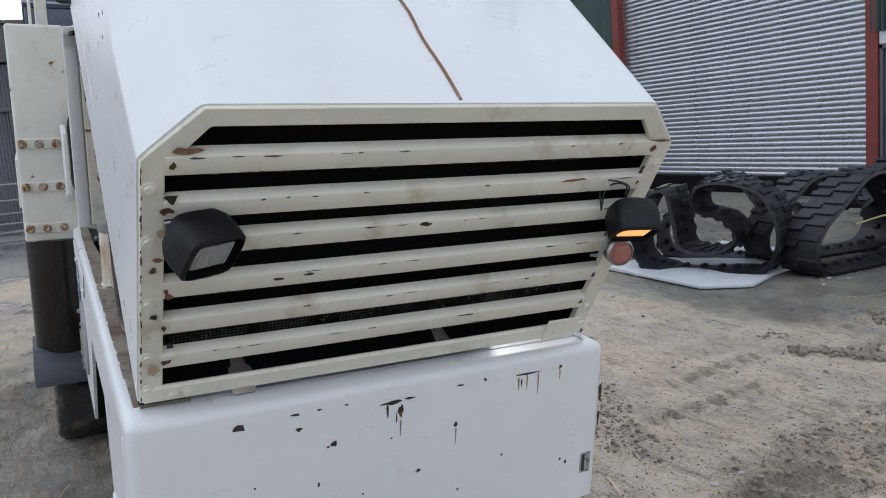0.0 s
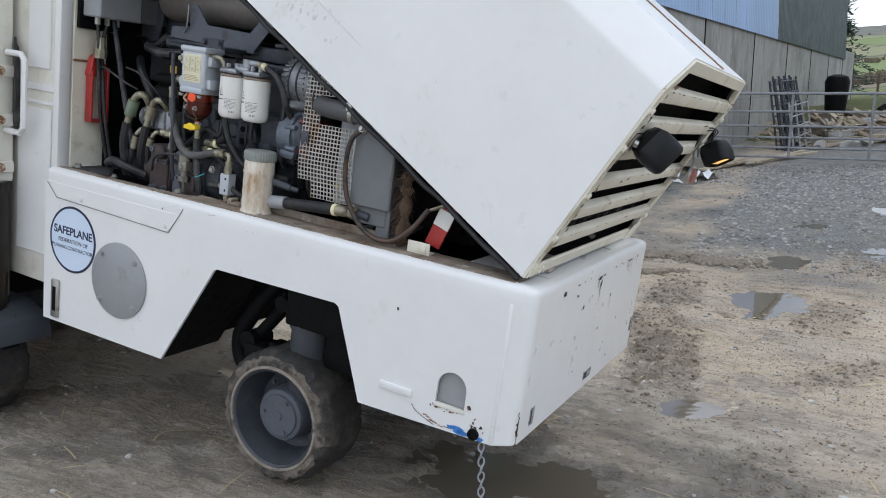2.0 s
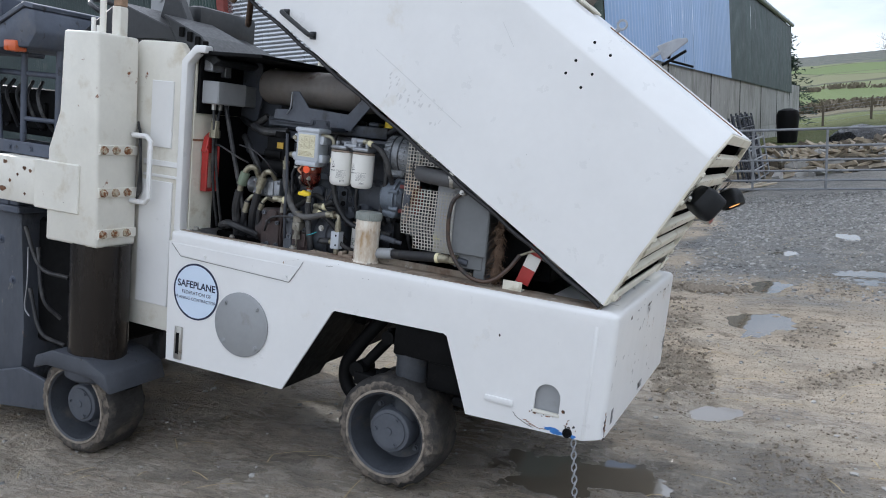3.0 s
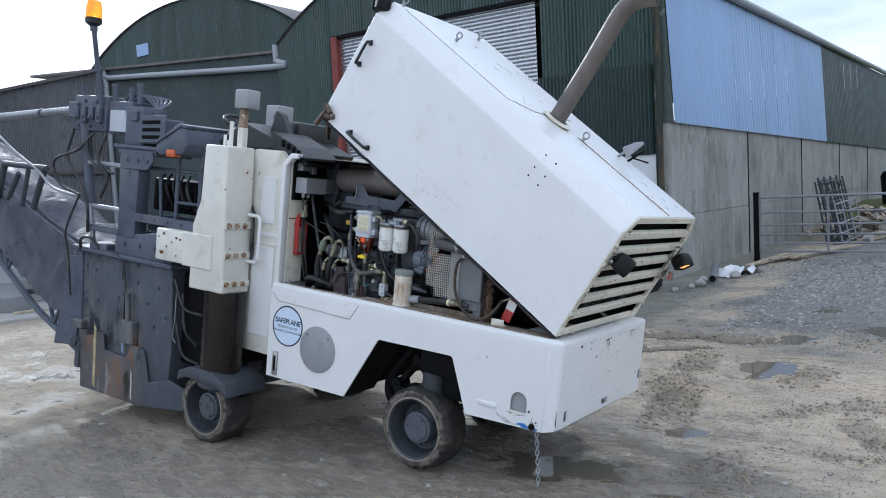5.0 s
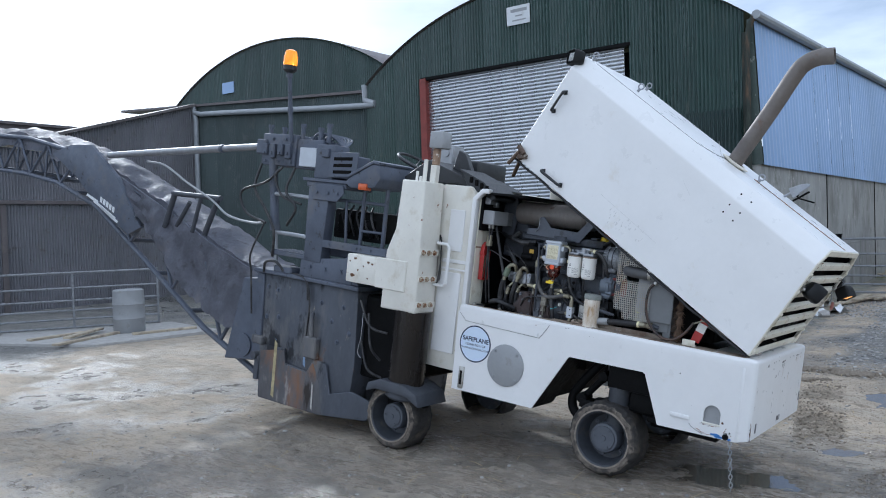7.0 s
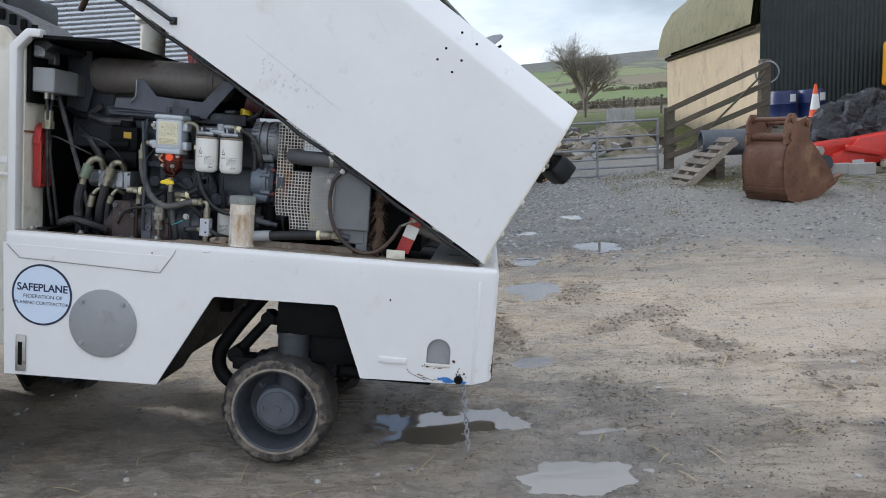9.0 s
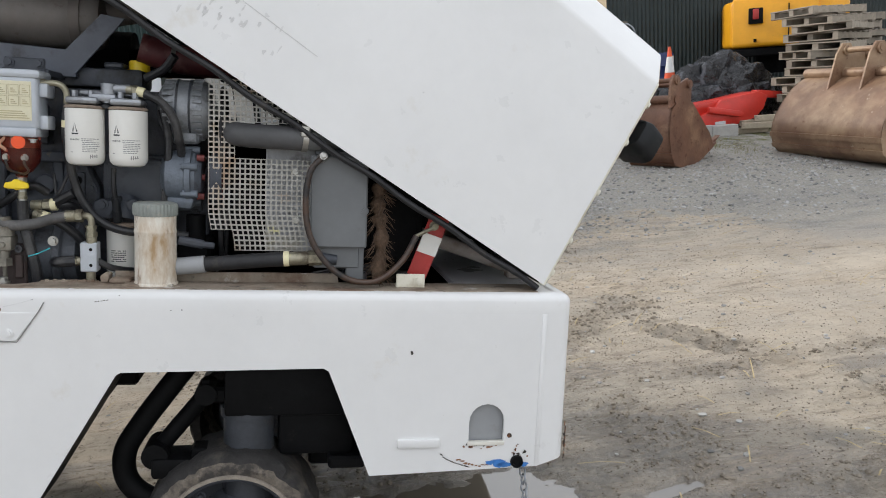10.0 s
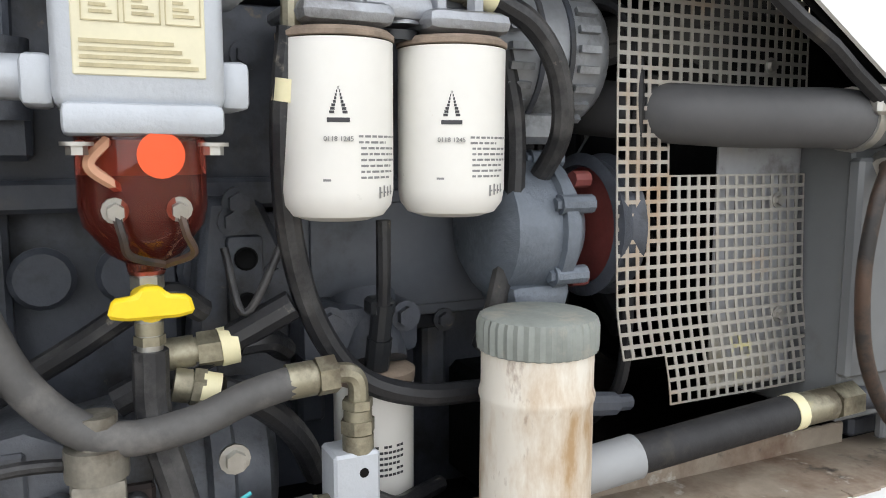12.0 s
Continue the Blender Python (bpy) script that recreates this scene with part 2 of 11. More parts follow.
def lathe(bm, prof, n=24, m=None):
    """prof: (radius, height) turned about z."""
    t = bmesh.new()
    rings = []
    for r, h in prof:
        if r < 1e-6:
            rings.append([t.verts.new((0, 0, h))] * n)
        else:
            rings.append([t.verts.new((r * math.cos(2 * math.pi * k / n), r * math.sin(2 * math.pi * k / n), h)) for k in range(n)])
    for a, b in zip(rings, rings[1:]):
        for k in range(n):
            q = []
            for v in (a[k], a[(k + 1) % n], b[(k + 1) % n], b[k]):
                if v not in q:
                    q.append(v)
            if len(q) > 2:
                t.faces.new(q)
    return merge(bm, t, m)


def axis_to(p, d, roll=0):
    """A pose at p whose z runs along d."""
    return Matrix.Translation(p) @ Vector(d).to_track_quat("Z", "Y").to_matrix().to_4x4() @ pose(0, 0, 0, 0, 0, roll)


def bolt(bm, p, d, r=0.012, h=0.010):
    p, d = Vector(p), Vector(d).normalized()
    rod(bm, p, p + d * h * 0.3, r * 1.5, 12)
    rod(bm, p + d * h * 0.3, p + d * h, r, 6)
    return bm


X, Y, Z = Vector((1, 0, 0)), Vector((0, 1, 0)), Vector((0, 0, 1))

# ---- ground ----
def step(a, b, v):
    s = min(1.0, max(0.0, (v - a) / (b - a)))
    return s * s * (3 - 2 * s)


# x, y, half length, half width, turn, depth: hollows that hold water
HOLLOWS = [
    (5.47, -0.46, 0.34, 0.22, 0, 0.04), (3.95, -0.45, 0.46, 0.34, 8, 0.05), (6.06, -1.39, 0.44, 0.32, 5, 0.05), (1.64, -0.37, 0.18, 0.17, 0, 0.035),
    (-0.06, -0.48, 0.19, 0.40, 12, 0.045), (0.43, -0.62, 0.045, 0.22, 14, 0.030), (0.56, 0.18, 0.27, 0.48, 5, 0.045), (8.55, -1.25, 0.40, 0.20, 10, 0.035),
    (0.57, -0.19, 0.07, 0.07, 0, 0.03), (7.3, -0.55, 0.25, 0.16, 0, 0.03),
]


def near_hollow(x, y):
    """Depth of the hollow here, how far the ground is levelled round it, and which one it is."""
    d, level, which = 0.0, 0.0, -1
    for i, (cx, cy, a, b, turn, depth) in enumerate(HOLLOWS):
        if abs(x - cx) > 3 * max(a, b) or abs(y - cy) > 3 * max(a, b):
            continue
        c, s = math.cos(radians(turn)), math.sin(radians(turn))
        u, v = (x - cx) * c + (y - cy) * s, -(x - cx) * s + (y - cy) * c
        r = math.hypot(u / a, v / b) + 0.55 * noise.noise((x * 3.4, y * 3.4, 4.0)) + 0.28 * noise.noise((x * 9, y * 9, 2.0)) + 0.20 * noise.noise((x * 24, y * 24, 6.0))
        w = step(2.6, 1.3, r)
        if w > level:
            level, which = w, i
        d = max(d, depth * step(1.35, 0.35, r))
    return d, level, which


def hollow(x, y):
    return near_hollow(x, y)[0]


# start x, y, turn, length, half width of the tread: tracks pressed in by wheels
RUTS = ((2.55, -0.75, -6.6, 3.4, 0.20), (1.55, -0.22, 10, 3.3, 0.21), (1.15, -1.28, -7, 2.2, 0.15), (2.3, 0.86, 4, 3.0, 0.06), (2.9, 1.25, 3, 2.6, 0.05), (0.9, -2.15, 28, 2.6, 0.16))
# centre x, y, half length, half width, turn: patches churned into lumps
CHURNED = ((0.92, -0.80, 0.55, 0.26, 8), (2.55, -1.10, 0.65, 0.17, -38), (1.52, -1.75, 0.10, 1.1, 3), (5.02, 0.34, 0.13, 0.42, -10), (5.25, -0.25, 0.10, 0.35, -30), (2.9, 0.15, 0.7, 0.30, 12),
           (0.30, -1.30, 0.16, 0.8, 10), (-0.35, -1.35, 0.12, 0.7, -6), (4.55, -1.62, 0.10, 0.22, 20), (-0.3, 3.9, 0.6, 0.35, 40), (0.75, 0.55, 0.25, 0.3, 0), (-0.5, 3.3, 0.5, 0.35, 10))


def rut_at(x, y):
    """How strongly a tread lies here, with the distances along and across it."""
    best = (0.0, 0.0, 0.0, 1.0)
    for ox, oy, turn, length, half in RUTS:
        c, s = math.cos(radians(turn)), math.sin(radians(turn))
        u, v = (x - ox) * c + (y - oy) * s, -(x - ox) * s + (y - oy) * c
        if -0.2 < u < length and abs(v) < 2.2 * half:
            v += 0.05 * noise.noise((u * 1.3, oy, 2))
            k = step(-0.2, 0.4, u) * step(length, length - 0.9, u) * step(-0.35, 0.10, noise.noise((u * 1.1, oy * 3, 5)))
            if k > best[0]:
                best = (k, u, v, half)
    return best


def crumb(x, y):
    """Where wheels have churned the mud into dark crumbs."""
    k, u, v, half = rut_at(x, y)
    c = k * step(1.25 * half, 0.6 * half, abs(v)) * (0.8 if half > 0.1 else 0.35)
    for cx, cy, a, b, turn in CHURNED:
        if abs(x - cx) < 2 * max(a, b) and abs(y - cy) < 2 * max(a, b):
            q, s = math.cos(radians(turn)), math.sin(radians(turn))
            r = math.hypot(((x - cx) * q + (y - cy) * s) / a, (-(x - cx) * s + (y - cy) * q) / b) + 0.5 * noise.noise((x * 5, y * 5, 3)) + 0.3 * noise.noise((x * 14, y * 14, 1))
            c = max(c, step(1.25, 0.45, r))
    return c


def rut(x, y):
    """Tread bars and the lumps thrown up beside them."""
    k, u, v, half = rut_at(x, y)
    h = 0.0
    if k > 0:
        bar = math.sin(2 * math.pi * (u + 0.25 * abs(v)) / 0.15 + 1.5 * noise.noise((u * 4, v * 9, 3)))
        h += k * step(1.15 * half, 0.75 * half, abs(v)) * (0.022 * bar - 0.012)
        h += k * 0.016 * math.exp(-((abs(v) - 1.15 * half) / 0.05) ** 2) * (0.6 + noise.noise((u * 7, v * 7, 5)))
    c = crumb(x, y)
    if c > 0:
        h += c * (0.020 * noise.noise((x * 8, y * 11, 2)) + 0.014 * noise.noise((x * 17, y * 23, 6)) + 0.004)
    return h


def plain_height(x, y):
    far = max(abs(x - 3), abs(y - 3))
    h = 0.022 * noise.noise((x * 0.35, y * 0.35, 0.0)) + 0.010 * noise.noise((x * 1.3, y * 1.3, 3.0))
    if far < 16:
        soft = step(9, 5, x) * step(6, 1.5, y) * step(-0.1, 0.35, noise.noise((x * 0.7, y * 0.45, 11.0)) + step(1.6, 0.6, x) * 0.25)
        h += (0.004 + 0.012 * soft) * noise.noise((x * 6.5, y * 4.0, 1.0)) + (0.002 + 0.010 * soft) * noise.noise((x * 19, y * 12, 7.0))
        if -6 < x < 9 and -5 < y < 8:
            h += rut(x, y)
    h += 0.30 * step(4.0, 12.5, x) * step(0.5, -4.0, y) + 0.06 * step(8, 14, x)
    h += step(18.5, 26, x) * (0.55 + 0.25 * step(1, -6, y) + 0.22 * noise.noise((x * 0.5, y * 0.5, 9.0)) * step(40, 28, x))
    if x > 60:
        roll = noise.noise((x * 0.004, y * 0.004, 5.0))
        h += 0.5 * step(60, 130, x) + (9 + 2 * roll) * step(150, 420, x) + (78 + 30 * noise.noise((y * 0.0016, 0.3, 8.0))) * step(380, 1500, x)
    if y > 45 or y < -45:
        h += 14 * step(60, 900, abs(y))
    return h


BED = [plain_height(q[0], q[1]) for q in HOLLOWS]        # ground level at each hollow


def ground_height(x, y):
    d, level, which = near_hollow(x, y) if -6 < x < 9 and -4 < y < 8 else (0.0, 0.0, -1)
    h = plain_height(x, y)
    if which >= 0:
        h = h * (1 - level) + (BED[which] + 0.35 * (h - BED[which])) * level - d
    return h


def lines(lo, hi, fine, dense_lo, dense_hi):
    v = list(np.arange(dense_lo, dense_hi, fine))
    st, p = fine, dense_hi
    while p < hi:
        v.append(p)
        st *= 1.16
        p += st
    v.append(hi)
    st, p = fine * 1.16, dense_lo - fine
    while p > lo:
        v.insert(0, p)
        st *= 1.16
        p -= st
    v.insert(0, lo)
    return v


gx, gy = lines(-900, 2400, 0.029, -2.6, 7.0), lines(-1500, 1500, 0.029, -3.2, 5.0)
verts = [(x, y, ground_height(x, y)) for y in gy for x in gx]
nx = len(gx)
faces = [(j * nx + i, j * nx + i + 1, (j + 1) * nx + i + 1, (j + 1) * nx + i) for j in range(len(gy) - 1) for i in range(nx - 1)]
me = bpy.data.meshes.new("ground")
me.from_pydata(verts, [], faces)
me.shade_smooth()
zone = me.attributes.new("zone", "FLOAT_VECTOR", "POINT")       # gravel, grass, concrete
zv = []
for x, y, z in verts:
    gravel = max(step(4.2, 7.0, x + 0.9 * noise.noise((x * 0.5, y * 0.5, 2))) * step(1.3, 0.0, y + 0.5 * noise.noise((x * 0.7, y * 0.7, 6))), step(9, 12, y - 0.4 * x), step(-3.0, -4.4, y) * step(2, 5, x))
    grass = step(17.8, 19.5, x + noise.noise((x * 0.8, y * 0.8, 1))) if x > 10 else 0.0
    grass = max(grass, 0.5 * step(8.3, 9.9, x) * step(-2.8, -3.4, y + 0.5 * noise.noise((x, y, 3))) * step(15, 12, x), step(40, 50, abs(y)), step(-25, -40, x))
    yard = step(3.2, 5.5, x) * step(0.4, 2.2, y) * step(18, 12, y)
    zv += [gravel, grass, yard]
zone.data.foreach_set("vector", zv)
churn = me.attributes.new("churn", "FLOAT", "POINT")
churn.data.foreach_set("value", [crumb(x, y) if -6 < x < 9 and -5 < y < 8 else 0.0 for x, y, z in verts])
ground = tagged(new("ground", me), "muddy farmyard ground with ruts, gravel and rising fields", "ground", kind="structure")

m = bpy.data.materials.new("yard_ground")
m.use_nodes = True
n, l = m.node_tree.nodes, m.node_tree.links
pb = n["Principled BSDF"]
co = n.new("ShaderNodeTexCoord")
at = n.new("ShaderNodeAttribute")
at.attribute_name = "zone"
sp = n.new("ShaderNodeSeparateXYZ")
l.new(at.outputs["Vector"], sp.inputs["Vector"])
xyz = n.new("ShaderNodeSeparateXYZ")
l.new(co.outputs["Object"], xyz.inputs["Vector"])


def g_noise(sc, det=6.0, rgh=0.6, kind="ShaderNodeTexNoise"):
    t = n.new(kind)
    t.inputs["Scale"].default_value = sc
    if kind == "ShaderNodeTexNoise":
        t.inputs["Detail"].default_value, t.inputs["Roughness"].default_value = det, rgh
    l.new(co.outputs["Object"], t.inputs["Vector"])
    return t


def g_range(v, a, b, lo=0.0, hi=1.0):
    r = n.new("ShaderNodeMapRange")
    for k, q in (("From Min", a), ("From Max", b), ("To Min", lo), ("To Max", hi)):
        r.inputs[k].default_value = q
    l.new(v, r.inputs["Value"])
    return r.outputs["Result"]


def g_mix(f, a, b):
    x = n.new("ShaderNodeMix")
    x.data_type = "RGBA"
    for k, q in (("Factor", f), ("A", a), ("B", b)):
        if isinstance(q, (tuple, float)):
            x.inputs[k].default_value = (*q, 1) if isinstance(q, tuple) else q
        else:
            l.new(q, x.inputs[k])
    return x.outputs["Result"]


def g_math(op, a, b):
    x = n.new("ShaderNodeMath")
    x.operation = op
    for i, q in enumerate((a, b)):
        if isinstance(q, float):
            x.inputs[i].default_value = q
        else:
            l.new(q, x.inputs[i])
    return x.outputs[0]


def g_streak(sc, sx, sy, det=7.0, rgh=0.62):
    """Noise drawn out across the yard, the way wheels and water leave the mud."""
    mp = n.new("ShaderNodeMapping")
    mp.inputs["Scale"].default_value = (sx, sy, 1)
    l.new(co.outputs["Object"], mp.inputs["Vector"])
    t = n.new("ShaderNodeTexNoise")
    t.inputs["Scale"].default_value, t.inputs["Detail"].default_value, t.inputs["Roughness"].default_value = sc, det, rgh
    t.inputs["Distortion"].default_value = 0.6
    l.new(mp.outputs["Vector"], t.inputs["Vector"])
    return t.outputs["Fac"]


big, mid, fine = g_noise(0.55, 6).outputs["Fac"], g_noise(4.0, 8, 0.65).outputs["Fac"], g_noise(38.0, 6, 0.7).outputs["Fac"]
streak, streak_fine = g_streak(1.5, 1.5, 0.55), g_streak(7.0, 2.2, 0.6, 8.0, 0.7)
peb = g_noise(34.0, kind="ShaderNodeTexVoronoi")
peb2 = g_noise(85.0, kind="ShaderNodeTexVoronoi")
mud = g_mix(g_range(mid, 0.35, 0.65), (0.47, 0.39, 0.295), (0.58, 0.49, 0.38))
mud = g_mix(g_range(streak, 0.42, 0.58), mud, g_mix(g_range(mid, 0.4, 0.6), (0.38, 0.33, 0.262), (0.49, 0.43, 0.345)))
mud = g_mix(g_range(streak_fine, 0.53, 0.63, 0, 0.6), mud, (0.20, 0.165, 0.125))
mud = g_mix(g_range(fine, 0.57, 0.64, 0, 0.55), mud, (0.085, 0.068, 0.05))
grit = g_noise(150.0, 4, 0.7).outputs["Fac"]
mud = g_mix(g_range(grit, 0.60, 0.70, 0, 0.5), mud, (0.20, 0.17, 0.135))
mud = g_mix(g_range(g_noise(13.0, 8, 0.7).outputs["Fac"], 0.60, 0.68, 0, 0.5), mud, (0.15, 0.125, 0.098))
ca = n.new("ShaderNodeAttribute")
ca.attribute_name = "churn"
churned = g_range(g_math("ADD", ca.outputs["Fac"], g_range(g_noise(21.0, 8, 0.75).outputs["Fac"], 0.32, 0.68, -1.0, 0.30)), 0.02, 0.60, 0.0, 0.34)
mud = g_mix(churned, mud, g_mix(g_range(fine, 0.4, 0.6), (0.095, 0.08, 0.063), (0.27, 0.227, 0.178)))
stone = g_mix(g_range(peb.outputs["Distance"], 0.0, 0.6), g_mix(peb.outputs["Color"], (0.29, 0.285, 0.275), (0.47, 0.46, 0.44)), (0.20, 0.195, 0.18))
stone = g_mix(g_range(mid, 0.45, 0.7, 0, 0.5), stone, (0.45, 0.42, 0.375))
slab = g_mix(g_range(mid, 0.35, 0.65), (0.185, 0.19, 0.165), (0.285, 0.285, 0.25))
slab = g_mix(g_range(streak, 0.46, 0.60, 0, 0.8), slab, (0.31, 0.275, 0.21))
slab = g_mix(g_range(streak_fine, 0.54, 0.62, 0, 0.5), slab, (0.11, 0.11, 0.092))
turf = g_mix(g_range(mid, 0.35, 0.65), (0.055, 0.085, 0.022), (0.15, 0.15, 0.055))
turf = g_mix(g_range(fine, 0.5, 0.7, 0, 0.7), turf, (0.19, 0.16, 0.085))
cell = n.new("ShaderNodeTexVoronoi")
cell.inputs["Scale"].default_value = 0.0085
l.new(co.outputs["Object"], cell.inputs["Vector"])
hue = n.new("ShaderNodeSeparateColor")
l.new(cell.outputs["Color"], hue.inputs["Color"])
field = g_mix(g_range(hue.outputs[0], 0.2, 0.8), (0.13, 0.19, 0.06), (0.20, 0.21, 0.11))
field = g_mix(g_range(hue.outputs[1], 0.55, 0.75), field, (0.19, 0.165, 0.11))
hedge = n.new("ShaderNodeTexVoronoi")
hedge.feature = "DISTANCE_TO_EDGE"
hedge.inputs["Scale"].default_value = 0.0085
l.new(co.outputs["Object"], hedge.inputs["Vector"])
field = g_mix(g_range(hedge.outputs["Distance"], 0.022, 0.012), field, (0.09, 0.09, 0.06))
wood = g_range(g_math("ADD", xyz.outputs["X"], g_range(g_noise(0.006).outputs["Fac"], 0, 1, -400.0, 400.0)), 880.0, 930.0)
field = g_mix(wood, field, g_mix(g_range(g_noise(0.09).outputs["Fac"], 0.35, 0.65), (0.085, 0.095, 0.085), (0.15, 0.15, 0.125)))
turf = g_mix(g_range(xyz.outputs["X"], 55.0, 90.0), turf, field)
edge_noise = g_range(mid, 0.2, 0.8, -0.35, 0.35)
def zone_of(i):
    return g_range(g_math("ADD", sp.outputs[i], edge_noise), 0.4, 0.62)
col = g_mix(zone_of(2), mud, slab)
stone = g_mix(g_range(xyz.outputs["Y"], -1.6, -3.0, 0.0, 0.3), stone, g_mix(g_range(mid, 0.4, 0.6), (0.60, 0.55, 0.47), (0.50, 0.46, 0.38)))
col = g_mix(zone_of(0), col, stone)
# damp: darker and shinier in patches and close to water level
damp = g_range(g_math("ADD", g_noise(0.9, 7, 0.62).outputs["Fac"], g_range(xyz.outputs["Z"], -0.05, 0.06, 0.22, -0.16)), 0.50, 0.62)
damp = g_math("MULTIPLY", damp, g_range(sp.outputs[1], 0.0, 0.5, 1.0, 0.0))
# the open yard towards the gate has dried, the ground round the machine is wet
wavy = g_math("ADD", xyz.outputs["X"], g_range(streak, 0.3, 0.7, -0.9, 0.9))
dry = g_math("MULTIPLY", g_range(wavy, 1.0, 1.7), g_range(wavy, 5.6, 4.4))
damp = g_math("MULTIPLY", damp, g_range(dry, 0.0, 1.0, 1.0, 0.25))
pale = g_math("MULTIPLY", g_math("MULTIPLY", dry, g_range(xyz.outputs["Y"], -0.6, -1.6)), g_range(streak, 0.36, 0.56))
col = g_mix(g_math("MULTIPLY", pale, 0.45), col, (0.72, 0.62, 0.50))
# soaked ground round the rear wheels, where the drips collect, and before the milling box
soaked = None
for spot, reach in (((0.55, 0.05, 0.0), 1.45), ((-0.1, 1.9, 0.0), 1.1), ((-1.5, 3.3, 0.0), 1.1)):
    soak = n.new("ShaderNodeVectorMath")
    soak.operation = "DISTANCE"
    soak.inputs[1].default_value = spot
    l.new(co.outputs["Object"], soak.inputs[0])
    one = g_range(g_math("ADD", soak.outputs["Value"], g_range(streak, 0.3, 0.7, -0.75, 0.75)), reach + 0.35, reach - 0.25)
    soaked = one if soaked is None else g_math("MAXIMUM", soaked, one)
soaked = g_math("MULTIPLY", soaked, g_range(streak_fine, 0.36, 0.60, 1.0, 0.5))
damp = g_math("MAXIMUM", damp, soaked)
dark = n.new("ShaderNodeHueSaturation")
dark.inputs["Value"].default_value, dark.inputs["Saturation"].default_value = 0.54, 0.88
l.new(col, dark.inputs["Color"])
col = g_mix(damp, col, dark.outputs["Color"])
col = g_mix(g_range(soaked, 0.45, 1.0, 0.0, 0.34), col, (0.050, 0.045, 0.040))
col = g_mix(zone_of(1), col, turf)
l.new(col, pb.inputs["Base Color"])
rg = n.new("ShaderNodeMix")
l.new(damp, rg.inputs["Factor"])
l.new(g_range(fine, 0.3, 0.7, 0.62, 0.95), rg.inputs["A"])
l.new(g_range(mid, 0.35, 0.7, 0.16, 0.50), rg.inputs["B"])
wet = n.new("ShaderNodeMix")
l.new(soaked, wet.inputs["Factor"])
l.new(rg.outputs["Result"], wet.inputs["A"])
l.new(g_range(mid, 0.35, 0.65, 0.05, 0.24), wet.inputs["B"])
l.new(wet.outputs["Result"], pb.inputs["Roughness"])
hh = g_math("ADD", g_math("ADD", g_range(fine, 0, 1, 0, 0.024), g_range(g_noise(13.0, 8, 0.7).outputs["Fac"], 0, 1, 0, 0.02)), g_math("MULTIPLY", g_range(peb.outputs["Distance"], 0.0, 0.7, 0.012, 0.0), zone_of(0)))
hh = g_math("ADD", hh, g_range(streak_fine, 0.3, 0.7, 0.0, 0.022))
hh = g_math("ADD", hh, g_math("MULTIPLY", churned, g_range(g_noise(24.0, 8, 0.75).outputs["Fac"], 0.2, 0.8, 0.0, 0.05)))
hh = g_math("ADD", hh, g_math("MULTIPLY", g_range(peb2.outputs["Distance"], 0.0, 0.7, 0.004, 0.0), 1.0))
bp = n.new("ShaderNodeBump")
bp.inputs["Distance"].default_value = 1.0
l.new(g_range(soaked, 0.0, 1.0, 0.9, 0.35), bp.inputs["Strength"])
l.new(hh, bp.inputs["Height"])
l.new(g_range(damp, 0.0, 1.0, 0.22, 0.75), pb.inputs["Specular IOR Level"])
l.new(bp.outputs["Normal"], pb.inputs["Normal"])
me.materials.append(m)

# water standing in the hollows
m = bpy.data.materials.new("muddy_water")
m.use_nodes = True
pb = m.node_tree.nodes["Principled BSDF"]
pb.inputs["Base Color"].default_value = (0.15, 0.128, 0.098, 1)
pb.inputs["Roughness"].default_value, pb.inputs["IOR"].default_value = 0.012, 2.3
wv = m.node_tree.nodes.new("ShaderNodeTexNoise")
wv.inputs["Scale"].default_value = 7.0
wb = m.node_tree.nodes.new("ShaderNodeBump")
wb.inputs["Strength"].default_value, wb.inputs["Distance"].default_value = 0.25, 0.003
m.node_tree.links.new(wv.outputs["Fac"], wb.inputs["Height"])
m.node_tree.links.new(wb.outputs["Normal"], pb.inputs["Normal"])
M_water = m
for bed, (cx, cy, a, b, turn, depth) in zip(BED, HOLLOWS):
    bm = bmesh.new()
    bmesh.ops.create_circle(bm, cap_ends=True, segments=28, radius=1.7)
    bm.transform(Matrix.Diagonal((a, b, 1, 1)))
    ob = part("puddle", bm, M_water, m=pose(cx, cy, bed - 0.55 * depth, 0, 0, turn))
    tagged(ob, "shallow puddle of muddy water in a rut", "puddle", "puddles in the yard", "structure")

# ---- barns ----
# lighter copy of the dark green sheet; lens haze is put into its colour
M_lowgreen = surface("dusty_green_sheet", (0.050, 0.074, 0.074), 0.45, tone=0.15, scale=0.8, vary=0.12, marks=(((0.13, 0.145, 0.14), 3.0, 0.55, 0.85, 0.6),))
M_green = surface("green_corrugated_steel", (0.036, 0.068, 0.060), 0.30, tone=0.12, scale=1.2, stretch=(1, 1, 0.25), vary=0.10,
                  marks=(((0.11, 0.12, 0.10), 6.0, 0.60, 0.82, 0.6), ((0.2, 0.19, 0.17), 24.0, 0.72, 0.76, 0.7)))
M_green2 = surface("dark_green_sheet", (0.028, 0.050, 0.048), 0.42, tone=0.15, scale=0.8, vary=0.12, marks=(((0.09, 0.11, 0.10), 3.0, 0.6, 0.85, 0.6),))
M_blue = surface("pale_blue_sheet", (0.285, 0.41, 0.64), 0.35, tone=0.07, scale=0.9, stretch=(1, 1, 0.3), vary=0.06, marks=(((0.25, 0.36, 0.56), 5.0, 0.55, 0.8, 0.5),))
